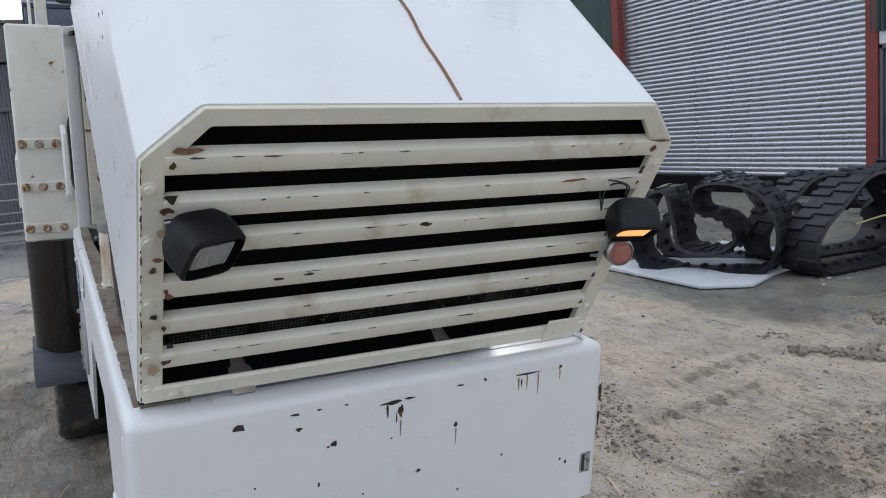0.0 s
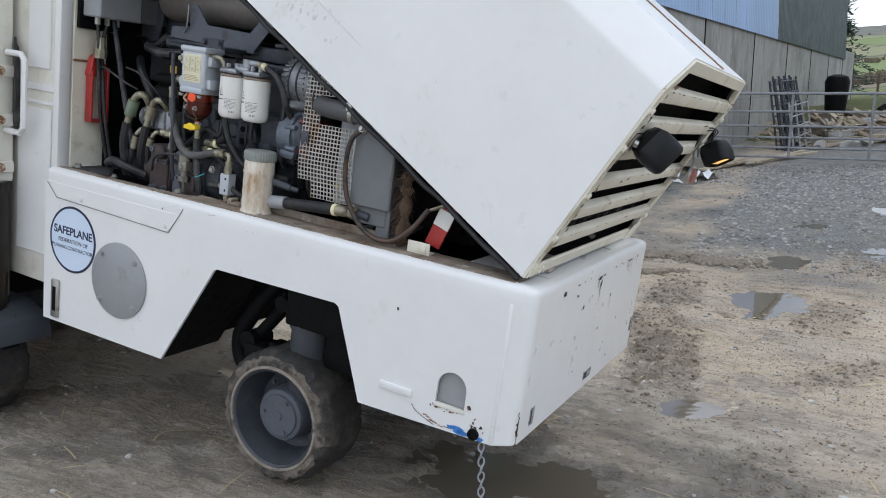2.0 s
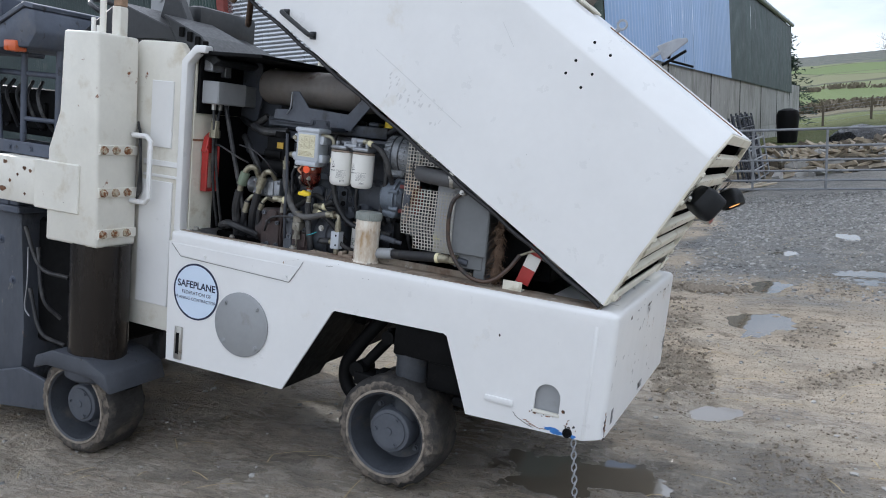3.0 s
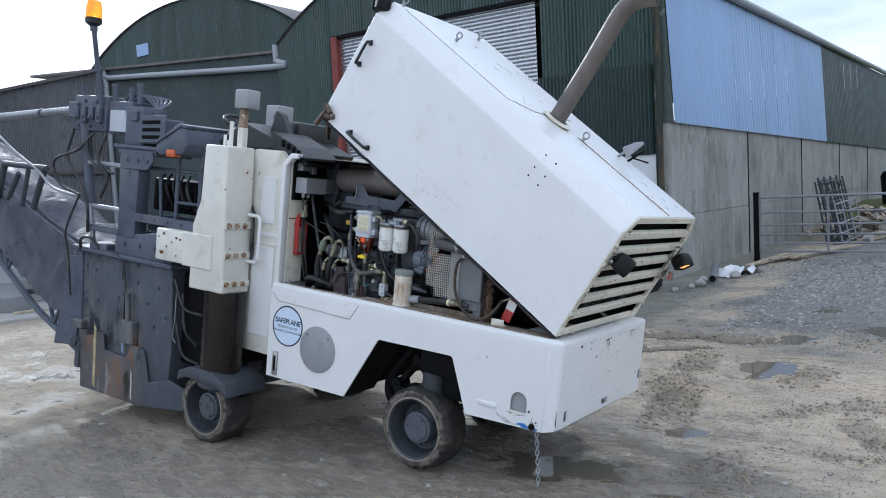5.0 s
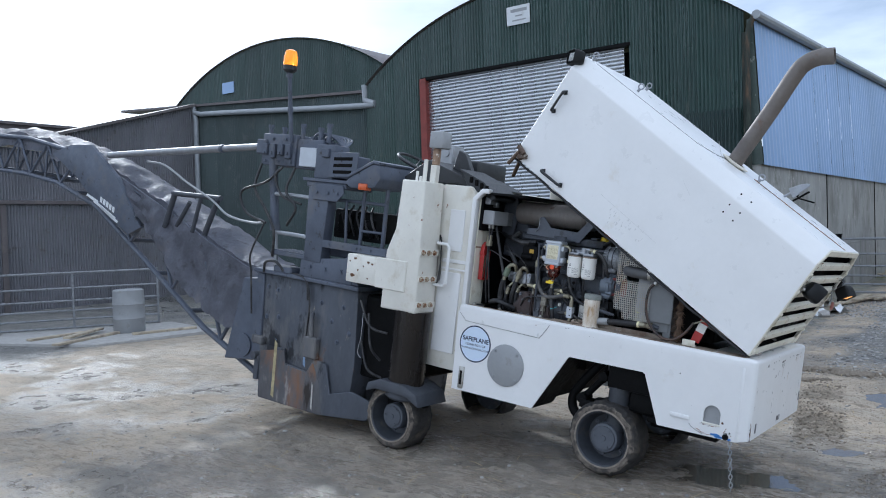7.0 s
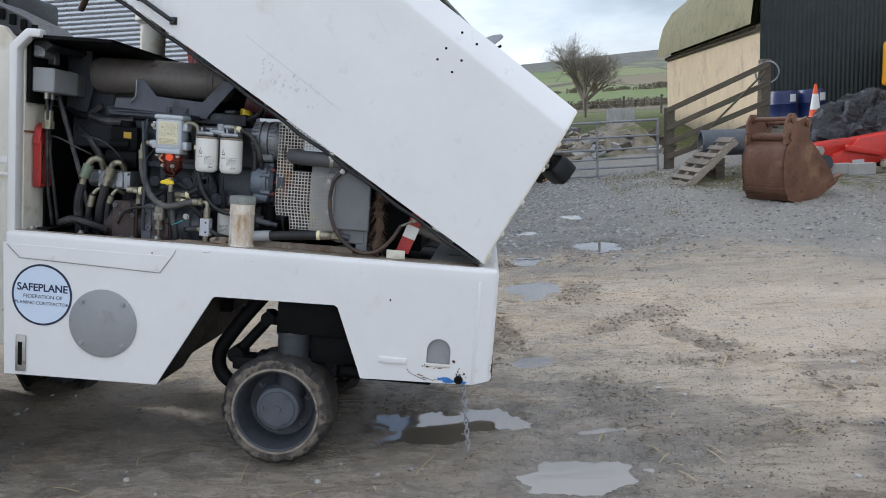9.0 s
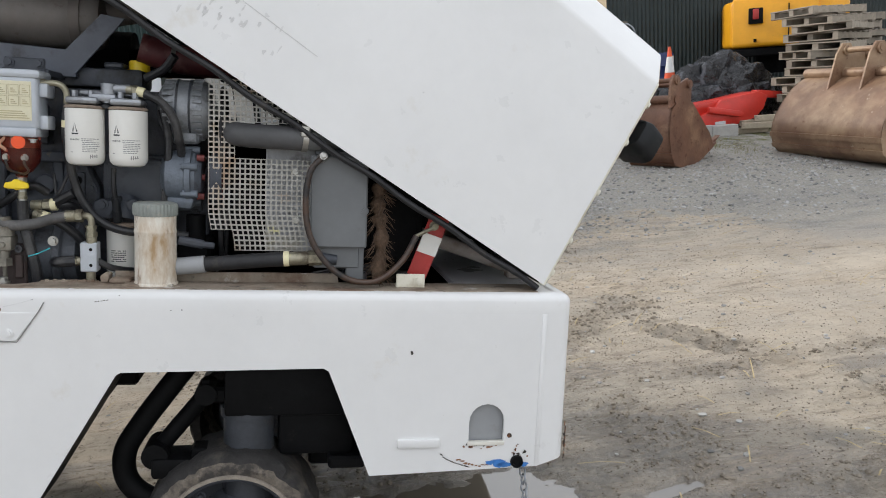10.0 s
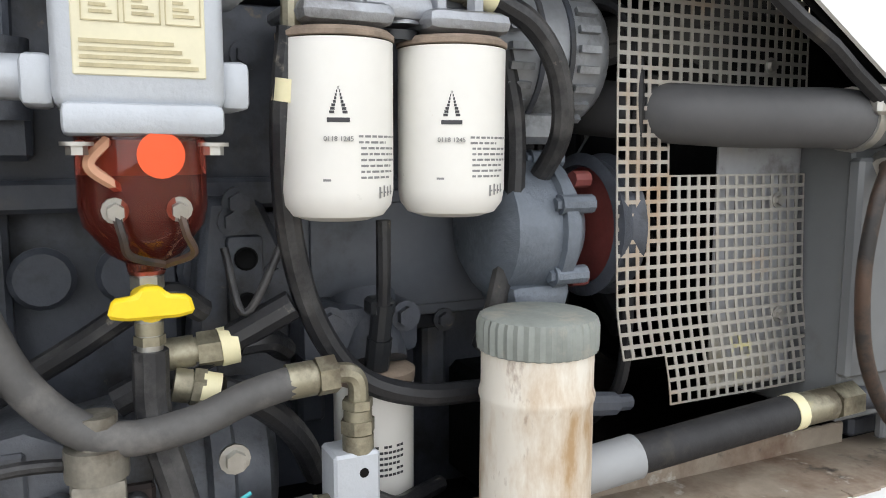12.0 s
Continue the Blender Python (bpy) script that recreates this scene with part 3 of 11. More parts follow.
M_concrete = surface("weathered_concrete", (0.34, 0.34, 0.325), 0.85, tone=0.14, scale=1.3, bump=0.003, bump_scale=30, stretch=(1, 1, 0.35), vary=0.08,
                     marks=(((0.17, 0.17, 0.15), 1.6, 0.48, 0.70, 0.9), ((0.12, 0.125, 0.10), 5.0, 0.58, 0.74, 0.9), ((0.50, 0.49, 0.45), 9.0, 0.60, 0.70, 0.9)))
M_shutter = surface("galvanised_shutter", (0.52, 0.54, 0.57), 0.30, metal=0.85, tone=0.06, scale=2, vary=0.05)
M_redp = surface("dull_red_oxide", (0.22, 0.045, 0.035), 0.6, tone=0.15, scale=4, marks=(((0.12, 0.04, 0.03), 6.0, 0.55, 0.8, 0.7),))
M_doorgrey = surface("grey_door_paint", (0.115, 0.11, 0.125), 0.45, tone=0.06, scale=2)
M_panelw = surface("white_wall_panel", (0.66, 0.68, 0.70), 0.55, tone=0.05, scale=1.5, marks=(((0.45, 0.46, 0.45), 3.0, 0.58, 0.8, 0.7),))
M_pipegrey = surface("grey_plastic_pipe", (0.33, 0.35, 0.37), 0.45, tone=0.08, scale=4)
M_roofold = surface("old_roof_sheet", (0.13, 0.115, 0.115), 0.6, tone=0.2, scale=1.5, marks=(((0.2, 0.17, 0.15), 3.0, 0.55, 0.8, 0.7),))
# near-black that paints shade into holes, slots, joints and behind openings
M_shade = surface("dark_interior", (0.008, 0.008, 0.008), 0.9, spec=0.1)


def corrugated(bm, u0, u1, bottom, top, place, pitch=0.076, depth=0.019, rows=1, per=6):
    """A corrugated sheet between u0 and u1; bottom and top may be functions of u; place(u, v, w) gives the point, w is the wave."""
    cols = max(2, int((u1 - u0) / pitch * per))
    grid = []
    for i in range(cols + 1):
        u = u0 + (u1 - u0) * i / cols
        w = depth * math.sin(2 * math.pi * u / pitch)
        a, b = (f(u) if callable(f) else f for f in (bottom, top))
        grid.append([bm.verts.new(place(u, a + (b - a) * k / rows, w)) for k in range(rows + 1)])
    for p, q in zip(grid, grid[1:]):
        for k in range(rows):
            bm.faces.new((p[k], q[k], q[k + 1], p[k + 1]))


BX = 10.2                                   # the front wall of the large barn
def arch1(y):
    return 7.25 - 7.88 + math.sqrt(max(0.1, 7.88 ** 2 - (y - 7.3) ** 2))


barn = thing("barn", "large dark green corrugated steel barn with arched roof", "barn", kind="structure")
SH0, SH1, SHT = 5.07, 10.22, 5.50            # roller shutter
DR0, DR1 = 3.98, 4.905                       # side door
def front_piece(y0, y1, z0, top, name="cladding_sheet", mat=M_green):
    bm = bmesh.new()
    corrugated(bm, y0, y1, z0, top, lambda u, v, w: (BX + w + 0.004 * (u - y0), u, v))
    return part(name, bm, mat, barn)
y = 2.66
while y < SH0 - 0.16:
    y1 = min(y + 0.9, SH0 - 0.16)
    front_piece(y, y1 + 0.045, 2.32, arch1)
    y = y1
y = SH0 - 0.16
while y < SH1 + 0.14:
    y1 = min(y + 0.9, SH1 + 0.14)
    front_piece(y, y1 + 0.045, SHT, arch1)
    y = y1
while y < 12.15:
    y1 = min(y + 0.9, 12.15)
    front_piece(y, y1 + 0.045, -0.1, arch1)
    y = y1
# a second layer of sheet over the side door bay
bm = bmesh.new()
corrugated(bm, 2.72, 5.0, 2.30, 3.95, lambda u, v, w: (BX - 0.05 + w, u, v))
part("overlaid_sheet", bm, M_green2, barn)
# roller shutter
bm = bmesh.new()
prof = [(0.0, 0.0), (-0.012, 0.012), (-0.020, 0.030), (-0.020, 0.052), (-0.012, 0.070), (0.0, 0.080)]
vs = [[bm.verts.new((dx, yy, dz)) for dx, dz in prof] for yy in (SH0 + 0.02, SH1 - 0.02)]
for k in range(len(prof) - 1):
    bm.faces.new((vs[0][k], vs[1][k], vs[1][k + 1], vs[0][k + 1]))
shutter = thing("roller_shutter", "closed galvanised steel roller shutter of narrow slats", "roller shutter", kind="structure")
slat = part("slat", bm, M_shutter, shutter, smooth=False, m=pose(BX + 0.10, 0, 0.30))
slat.data.shade_smooth()
for k in range(1, 65):
    again(slat, pose(BX + 0.10, 0, 0.30 + 0.0805 * k))
bm = bmesh.new()
box(bm, (BX + 0.06, SH0, -0.05), (BX + 0.12, SH1, 0.30), 0.01)
part("bottom_rail", bm, M_black, shutter)
for y0, y1, zt in ((SH0 - 0.16, SH0 + 0.02, 3.2), (SH1 - 0.02, SH1 + 0.17, SHT + 0.02)):
    bm = bmesh.new()
    box(bm, (BX - 0.05, y0, -0.1), (BX + 0.22, y1, zt), 0.01)
    part("door_jamb", bm, M_redp, barn, "red oxide steel jamb")
bm = bmesh.new()
box(bm, (BX - 0.03, SH0 - 0.16, SHT - 0.03), (BX + 0.2, SH1 + 0.16, SHT + 0.05), 0.01)
part("lintel", bm, M_black, barn)
# bay with the grey door
bm = bmesh.new()
box(bm, (BX - 0.02, 2.70, -0.1), (BX + 0.08, DR0 - 0.05, 1.12), 0.004)
box(bm, (BX - 0.02, 2.70, 1.126), (BX + 0.08, DR0 - 0.05, 2.31), 0.004)
box(bm, (BX - 0.02, DR0 - 0.05, 2.13), (BX + 0.08, SH0 - 0.165, 2.31), 0.004)
part("wall_panel", bm, M_panelw, barn, "white flat wall panels")
door = thing("door_1", "closed dark grey flush door with a steel lever handle", "door", kind="structure")
bm = bmesh.new()
box(bm, (BX + 0.0, DR0, -0.05), (BX + 0.05, DR1 - 0.06, 2.06), 0.004)
part("door_leaf", bm, M_doorgrey, door)
bm = bmesh.new()
for a, b in (((DR0 - 0.05, -0.05), (DR0 - 0.002, 2.12)), ((DR1 - 0.058, -0.05), (DR1 - 0.01, 2.12)), ((DR0 - 0.05, 2.065), (DR1 - 0.01, 2.125))):
    box(bm, (BX - 0.03, a[0], a[1]), (BX + 0.06, b[0], b[1]), 0.003)
part("door_frame", bm, M_doorgrey, door)
bm = bmesh.new()
box(bm, (BX - 0.012, 4.75, 0.88), (BX - 0.001, 4.795, 1.14), 0.004)
rod(bm, (BX - 0.01, 4.772, 1.06), (BX - 0.055, 4.772, 1.06), 0.009)
rod(bm, (BX - 0.05, 4.772, 1.06), (BX - 0.05, 4.65, 1.06), 0.009)
part("door_handle", bm, M_steel, door, "brushed steel lever handle and plate")
# sign on the gable, writing not legible
sign = thing("gable_sign", "small weathered white sign on green cladding", "sign")
bm = bmesh.new()
box(bm, (BX - 0.045, 7.23, 6.36), (BX - 0.025, 7.83, 6.78), 0.004)
part("board", bm, M_panelw, sign)
for k, (a, b) in enumerate(((7.30, 7.72), (7.42, 7.60), (7.33, 7.68))):
    bm = bmesh.new()
    z0 = 6.64 - 0.10 * k
    box(bm, (BX - 0.049, a, z0), (BX - 0.0455, b, z0 + (0.07 if k == 0 else 0.03)))
    part("lettering", bm, M_greyp, sign)
# corner post, down pipe and gutter
M_mossy = surface("mossy_rusted_post", (0.030, 0.038, 0.030), 0.75, tone=0.3, scale=4, bump=0.003, bump_scale=30, stretch=(1, 1, 0.25), marks=(((0.12, 0.075, 0.045), 5.0, 0.52, 0.66, 0.8), ((0.16, 0.15, 0.12), 8.0, 0.62, 0.72, 0.7)))
bm = bmesh.new()
box(bm, (BX - 0.05, 2.60, -0.1), (BX + 0.16, 2.69, 5.35), 0.008)
part("corner_post", bm, M_mossy, barn, "dark mossy rusted corner post")
bm = bmesh.new()
tube(bm, [(BX - 0.13, 2.57, 0.0), (BX - 0.13, 2.57, 5.15)], 0.05, curved=False)
tube(bm, [(BX - 0.13, 2.57, 5.1), (BX - 0.13, 2.55, 5.35), (BX - 0.1, 2.46, 5.6)], 0.05)
part("down_pipe", bm, M_mossy, barn)


def side_y(x):
    return 2.40 - 0.072 * (x - BX)          # the side wall runs slightly out of square
L1 = 38.5
x = BX + 0.02
while x < L1:
    x1 = x + (4.38 if x < 11 else 4.68)
    for z0, z1 in ((-0.3, 1.15), (1.156, 2.9)):
        t = bmesh.new()
        y0, y1 = side_y(x), side_y(x1 - 0.03)
        c = [t.verts.new(p) for p in ((x, y0, z0), (x1 - 0.03, y1, z0), (x1 - 0.03, y1 + 0.2, z0), (x, y0 + 0.2, z0))]
        f = t.faces.new(c)
        e = bmesh.ops.extrude_face_region(t, geom=[f])
        for v in e["geom"]:
            if isinstance(v, bmesh.types.BMVert):
                v.co.z = z1
        soften(t, t.edges, 0.008, 1)
        part("concrete_panel", t, M_concrete, barn, smooth=False)
    t = bmesh.new()
    box(t, (x1 - 0.042, side_y(x1) - 0.012, -0.3), (x1 + 0.012, side_y(x1) + 0.15, 2.9), 0.004)
    part("joint_post", t, M_shade, barn)
    x = x1


def sheet_bottom(x):
    return 2.85 - 0.0125 * (x - BX)
x, k = BX - 0.02, 0
while x < L1:
    x1 = min(x + (0.62 if k == 0 else 1.02), L1)
    bm = bmesh.new()
    def place(u, v, w):
        s = (v - sheet_bottom(u)) / (5.55 - sheet_bottom(u))
        return (u, side_y(u) - 0.06 + 0.14 * s + w, v)
    corrugated(bm, x, x1 - 0.006, sheet_bottom, 5.55, place, pitch=0.2, depth=0.012, per=8)
    part("side_sheet", bm, M_blue if x < 21.0 else M_green2, barn)
    x, k = x1, k + 1
bm = bmesh.new()
tube(bm, [(BX - 0.15, side_y(BX) + 0.0, 5.62), (L1, side_y(L1) + 0.0, 5.62)], 0.085, curved=False)
part("gutter", bm, M_pipegrey, barn, "grey gutter along the eave")
bm = bmesh.new()
ys = [2.38 + 9.8 * k / 40 for k in range(41)]
rings = []
for xx in (BX - 0.08, L1):
    dy = side_y(xx) - side_y(BX)
    rings.append([bm.verts.new((xx, yy + dy, arch1(yy) + 0.03)) for yy in ys])
for a, b in zip(zip(rings[0], rings[1]), list(zip(rings[0], rings[1]))[1:]):
    bm.faces.new((a[0], a[1], b[1], b[0]))
part("roof", bm, M_roofold, barn)
bm = bmesh.new()
box(bm, (L1 - 0.1, 0.42, -0.3), (L1, 10.5, 5.6))
part("end_wall", bm, M_green2, barn)
# unseen dark sheet added behind the cladding to keep light out of its gaps
bm = bmesh.new()
box(bm, (BX + 0.24, 2.7, -0.2), (BX + 0.30, 12.1, 5.4))
part("inner_lining", bm, M_shade, barn)

bm = bmesh.new()
prism(bm, [(side_y(BX) - 0.05, 2.86), (2.60, 2.86), (2.60, 5.58), (side_y(BX) + 0.10, 5.58)], BX - 0.035, BX - 0.02, "x")
part("corner_sheet", bm, surface("peeling_green_sheet", (0.06, 0.085, 0.075), 0.5, tone=0.2, scale=2, marks=(((0.42, 0.43, 0.40), 3.5, 0.60, 0.66, 0.7),)), barn, "corner sheet with peeling paint")
bm = bmesh.new()
box(bm, (BX - 0.012, side_y(BX) + 0.005, -0.3), (BX + 0.018, 2.598, 2.9))
part("corner_block", bm, M_concrete, barn)
# second arched barn, further along, and its low front range
def arch2(y):
    return -0.90 + math.sqrt(8.85 ** 2 - (y - 17.85) ** 2)
B2 = 12.0
barn = thing("barn", "smaller dark green corrugated barn with arched roof", "barn", kind="structure")
y = 12.9
while y < 23.2:
    y1 = min(y + 0.9, 23.2)
    bm = bmesh.new()
    corrugated(bm, y, y1 + 0.045, 4.9, arch2, lambda u, v, w: (B2 + w, u, v))
    part("cladding_sheet", bm, M_green, barn)
    y = y1
bm = bmesh.new()
rings = []
ys = [12.7 + 10.7 * k / 36 for k in range(37)]
for xx in (B2 - 0.1, B2 + 20):
    rings.append([bm.verts.new((xx, yy, max(5.2, arch2(yy)) + 0.03)) for yy in ys])
for a, b in zip(zip(rings[0], rings[1]), list(zip(rings[0], rings[1]))[1:]):
    bm.faces.new((a[0], a[1], b[1], b[0]))
part("roof", bm, M_roofold, barn)
# small pale sign on the second gable
bm = bmesh.new()
box(bm, (B2 - 0.06, 19.62, 6.58), (B2 - 0.03, 20.22, 6.95), 0.004)
part("rooflight", bm, M_blue, barn, "small pale blue sign on the gable")
# low front wall below the gutter
low = thing("lean_to", "low dark corrugated range joined to the barns", "shed", kind="structure")
LX = 10.3
def low_top(y):
    return 5.42 + 0.068 * (y - 12.2)
y = 12.16
while y < 19.4:
    y1 = min(y + 0.9, 19.4)
    bm = bmesh.new()
    corrugated(bm, y, y1 + 0.045, -0.1, low_top, lambda u, v, w: (LX + w, u, v))
    part("cladding_sheet", bm, M_lowgreen, low)
    y = y1
bm = bmesh.new()
prism(bm, [(12.17, 5.43), (23.5, 6.16), (23.5, 6.23), (12.17, 5.50)], LX - 0.1, B2 - 0.03, "x")
part("roof", bm, M_roofold, low)
bm = bmesh.new()
tube(bm, [(LX - 0.12, 12.22, 5.62), (LX - 0.12, 12.22, 5.24), (LX - 0.12, 12.38, 5.10), (LX - 0.12, 19.1, 5.62), (LX - 0.12, 19.32, 5.46), (LX - 0.12, 19.34, 0.0)], 0.078, n=12, steps=4)
part("drain_pipe", bm, M_pipegrey, low, "thick grey drain pipe across the wall")
# sheet colour lifted to blue-grey to hold the lens haze over this wall
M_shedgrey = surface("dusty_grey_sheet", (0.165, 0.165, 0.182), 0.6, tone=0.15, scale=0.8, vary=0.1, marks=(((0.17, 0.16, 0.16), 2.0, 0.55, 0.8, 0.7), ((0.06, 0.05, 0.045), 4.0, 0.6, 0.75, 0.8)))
# cross shed that closes the yard towards the gates
shed = thing("shed", "low dark sheet-clad shed with a sloping roof", "shed", kind="structure")
CY = 19.45
def cross_top(x):
    return max(3.9, 5.86 - 0.29 * (9.95 - x))
x = 10.25
while x > -16:
    x0 = x - 0.9
    low_edge = 2.85 if -0.4 < x0 < 3.5 or -0.4 < x - 0.05 < 4.2 else 0.0
    bm = bmesh.new()
    corrugated(bm, x0 - 0.045, x, low_edge if low_edge else -0.1, cross_top, lambda u, v, w: (u, CY + w, v))
    part("cladding_sheet", bm, M_shedgrey, shed)
    x = x0
for a, b, nm in (((-16, CY - 0.10, 2.80), (10.2, CY - 0.03, 2.90), "drip_rail"), ((4.22, CY - 0.06, -0.1), (4.36, CY + 0.1, 2.8), "door_jamb"), ((-0.6, CY - 0.06, -0.1), (-0.46, CY + 0.1, 2.8), "door_jamb")):
    bm = bmesh.new()
    box(bm, a, b, 0.006)
    part(nm, bm, M_roofold, shed)
bm = bmesh.new()
prism(bm, [(10.2, 5.90), (6.5, 4.86), (3.2, 3.95), (-16.2, 3.95), (-16.2, 4.02), (3.2, 4.02), (6.5, 4.94), (10.2, 5.98)], CY - 0.12, CY + 6, "y")
part("roof", bm, M_roofold, shed)
bm = bmesh.new()
box(bm, (-16, 25.2, -0.1), (8.4, 25.3, 5.6))
box(bm, (-16.2, 22.3, 5.28), (8.0, 25.4, 5.36))
box(bm, (-16, 22.4, 3.9), (7.9, 22.46, 5.28))
part("raised_roof", bm, M_roofold, shed, "grey-brown roof of the higher range behind")
bm = bmesh.new()
box(bm, (-16.1, CY, -0.1), (-16, 25.3, 5))
part("end_wall", bm, M_shedgrey, shed)

# ---- the planing machine, in its own axes (x across, y ahead, z up) ----
planer = thing("road_planer", "white and grey wheeled road planing machine with its engine hood raised", "planing machine", LEVEL)
WID = 1.42
M_ledge = surface("grimy_ledge_paint", (0.30, 0.25, 0.195), 0.7, tone=0.25, scale=7, bump=0.0015, bump_scale=60,
                  marks=(((0.14, 0.085, 0.055), 5.0, 0.48, 0.66, 0.8), ((0.05, 0.04, 0.032), 16.0, 0.58, 0.68, 0.6), ((0.6, 0.58, 0.53), 11.0, 0.60, 0.70, 0.5)))
M_chip = surface("bare_dark_steel", (0.035, 0.03, 0.026), 0.7, tone=0.4, scale=40, marks=((RUST, 30.0, 0.55, 0.65, 0.8),))
M_rustrun = surface("faint_rust_run", (0.52, 0.40, 0.26), 0.6, tone=0.2, scale=40)
M_roundel = surface("blue_white_sticker", (0.62, 0.72, 0.86), 0.35, tone=0.02, scale=4)
M_navy = surface("navy_print", (0.012, 0.02, 0.06), 0.4, tone=0.1, scale=10)
M_seam = surface("dirty_panel_gap", (0.27, 0.265, 0.255), 0.8, tone=0.3, scale=12)
M_smear = surface("grey_rub_mark", (0.64, 0.64, 0.635), 0.5, tone=0.1, scale=40)
M_bluepaint = surface("blue_spray_paint", (0.05, 0.20, 0.55), 0.5, tone=0.2, scale=30)


def lettering(text, size, material, parent, m, name="lettering", bold=0.0):
    cu = bpy.data.curves.new(name, "FONT")
    cu.body, cu.size, cu.align_x, cu.align_y, cu.extrude, cu.offset = text, size, "CENTER", "CENTER", 0.0006, bold
    ob = bpy.data.objects.new(name, cu)
    scene.collection.objects.link(ob)
    bpy.context.view_layer.update()
    me = bpy.data.meshes.new_from_object(ob.evaluated_get(bpy.context.evaluated_depsgraph_get()))
    bpy.data.objects.remove(ob)
    bpy.data.curves.remove(cu)
    me.materials.append(material)
    o = new(name, me)
    o.parent, o.matrix_basis = parent, m
    return o


# rear chassis: side plates, rounded rims, rear plate, ledge
SIDE = [(2.385, 1.125), (2.373, 0.478), (1.612, 0.489), (1.352, 0.938), (1.338, 0.945), (0.765, 0.953), (0.748, 0.943), (0.619, 0.611), (0.085, 0.627), (0.085, 1.125)]
for x0, x1 in ((0.0, 0.012), (WID - 0.012, WID)):
    bm = bmesh.new()
    if x0 == 0.0:
        # leave the arched drain opening near the rear end of the left plate
        hole = [(0.255 + 0.056 * math.cos(a), 0.778 + 0.056 * math.sin(a)) for a in [math.pi * k / 10 for k in range(11)]]
        hole = [(0.255 + 0.056, 0.712)] + hole + [(0.255 - 0.056, 0.712)]
        t = bmesh.new()
        outer = [t.verts.new((x0, p, q)) for p, q in SIDE]
        inner = [t.verts.new((x0, p, q)) for p, q in hole]
        eds = [t.edges.new((a, b)) for L in (outer, inner) for a, b in zip(L, L[1:] + L[:1])]
        bmesh.ops.triangle_fill(t, edges=eds, use_beauty=True)
        ex = bmesh.ops.extrude_face_region(t, geom=t.faces[:])
        for v in ex["geom"]:
            if isinstance(v, bmesh.types.BMVert):
                v.co.x = x1
        merge(bm, t)
    else:
        prism(bm, SIDE, x0, x1)
    part("side_plate", bm, M_white, planer, smooth=False)
# rounded rim round the top, and the wrapped rear plate
bm = bmesh.new()
bmesh.ops.create_cube(bm, size=1.0)
for v in bm.verts:
    v.co = Vector(((v.co.x + 0.5) * WID, (v.co.y + 0.5) * 2.385, 1.125 + (v.co.z + 0.5) * 0.059))
bmesh.ops.delete(bm, geom=[f for f in bm.faces if f.calc_center_median().z < 1.13], context="FACES_ONLY")
soften(bm, [e for e in bm.edges if max(v.co.z for v in e.verts) > 1.15], 0.026, 4)
topf = max(bm.faces, key=lambda f: (f.calc_center_median().z, f.calc_area()))
bmesh.ops.inset_region(bm, faces=[topf], thickness=0.03)
bmesh.ops.delete(bm, geom=[topf], context="FACES_ONLY")
part("top_rim", bm, M_white, planer)
bm = bmesh.new()
bmesh.ops.create_cube(bm, size=1.0)
for v in bm.verts:
    v.co = Vector(((v.co.x + 0.5) * WID, (v.co.y + 0.5) * 0.085, 0.655 + (v.co.z + 0.5) * 0.47))
    if v.co.y > 0.05 and v.co.z < 0.7:
        v.co.z = 0.627
bmesh.ops.delete(bm, geom=[f for f in bm.faces if abs(f.normal.z) > 0.5 or f.normal.y > 0.5], context="FACES_ONLY")
soften(bm, [e for e in bm.edges if all(v.co.y < 0.01 for v in e.verts) and abs(e.verts[0].co.z - e.verts[1].co.z) > 0.2], 0.026, 4)
bmesh.ops.solidify(bm, geom=bm.faces[:], thickness=0.010)
part("rear_plate", bm, M_white, planer)
bm = bmesh.new()
box(bm, (-0.0025, 0.078, 0.632), (0.01, 0.094, 1.120), 0.0025, 2)
part("weld_seam", bm, M_white, planer)
bm = bmesh.new()
prism(bm, [(0.03, 0.10), (0.165, 0.10), (0.165, 1.395), (0.137, 1.41), (0.132, 1.585), (0.098, 1.61), (0.084, 1.64), (0.070, 2.0), (0.070, 2.36), (0.03, 2.36)], 1.160, 1.186, "z", 0.003, 1)
for k in range(26):
    y0 = 0.3 + 0.075 * k + 0.02 * math.sin(k * 5)
    box(bm, (0.028, y0, 1.184), (0.036 + 0.008 * ((k * 7) % 3), y0 + 0.05, 1.1875))
part("ledge", bm, M_ledge, planer, "grimy flat top of the chassis side")
bm = bmesh.new()
box(bm, (0.026, 0.026, 1.160), (WID - 0.026, 0.098, 1.1815), 0.003, 1)
box(bm, (0.168, 0.099, 1.160), (WID - 0.026, 0.34, 1.1815), 0.003, 1)
part("rear_deck", bm, M_white, planer, "flat white deck behind the hood")
bm = bmesh.new()
box(bm, (0.155, 0.72, 1.18), (0.162, 1.385, 1.215), 0.002)
prism(bm, [(1.395, 1.187), (1.415, 1.187), (1.418, 1.206), (1.405, 1.214), (1.392, 1.210)], 0.112, 0.160, "x", 0.002, 1)
for k in range(14):
    y0 = 1.425 + 0.0115 * k
    box(bm, (0.126, y0, 1.184), (0.134, y0 + 0.0105, 1.1885 + 0.004 * abs(math.sin(k * 1.7))), 0.001)
part("ledge_lip", bm, M_ledge, planer)
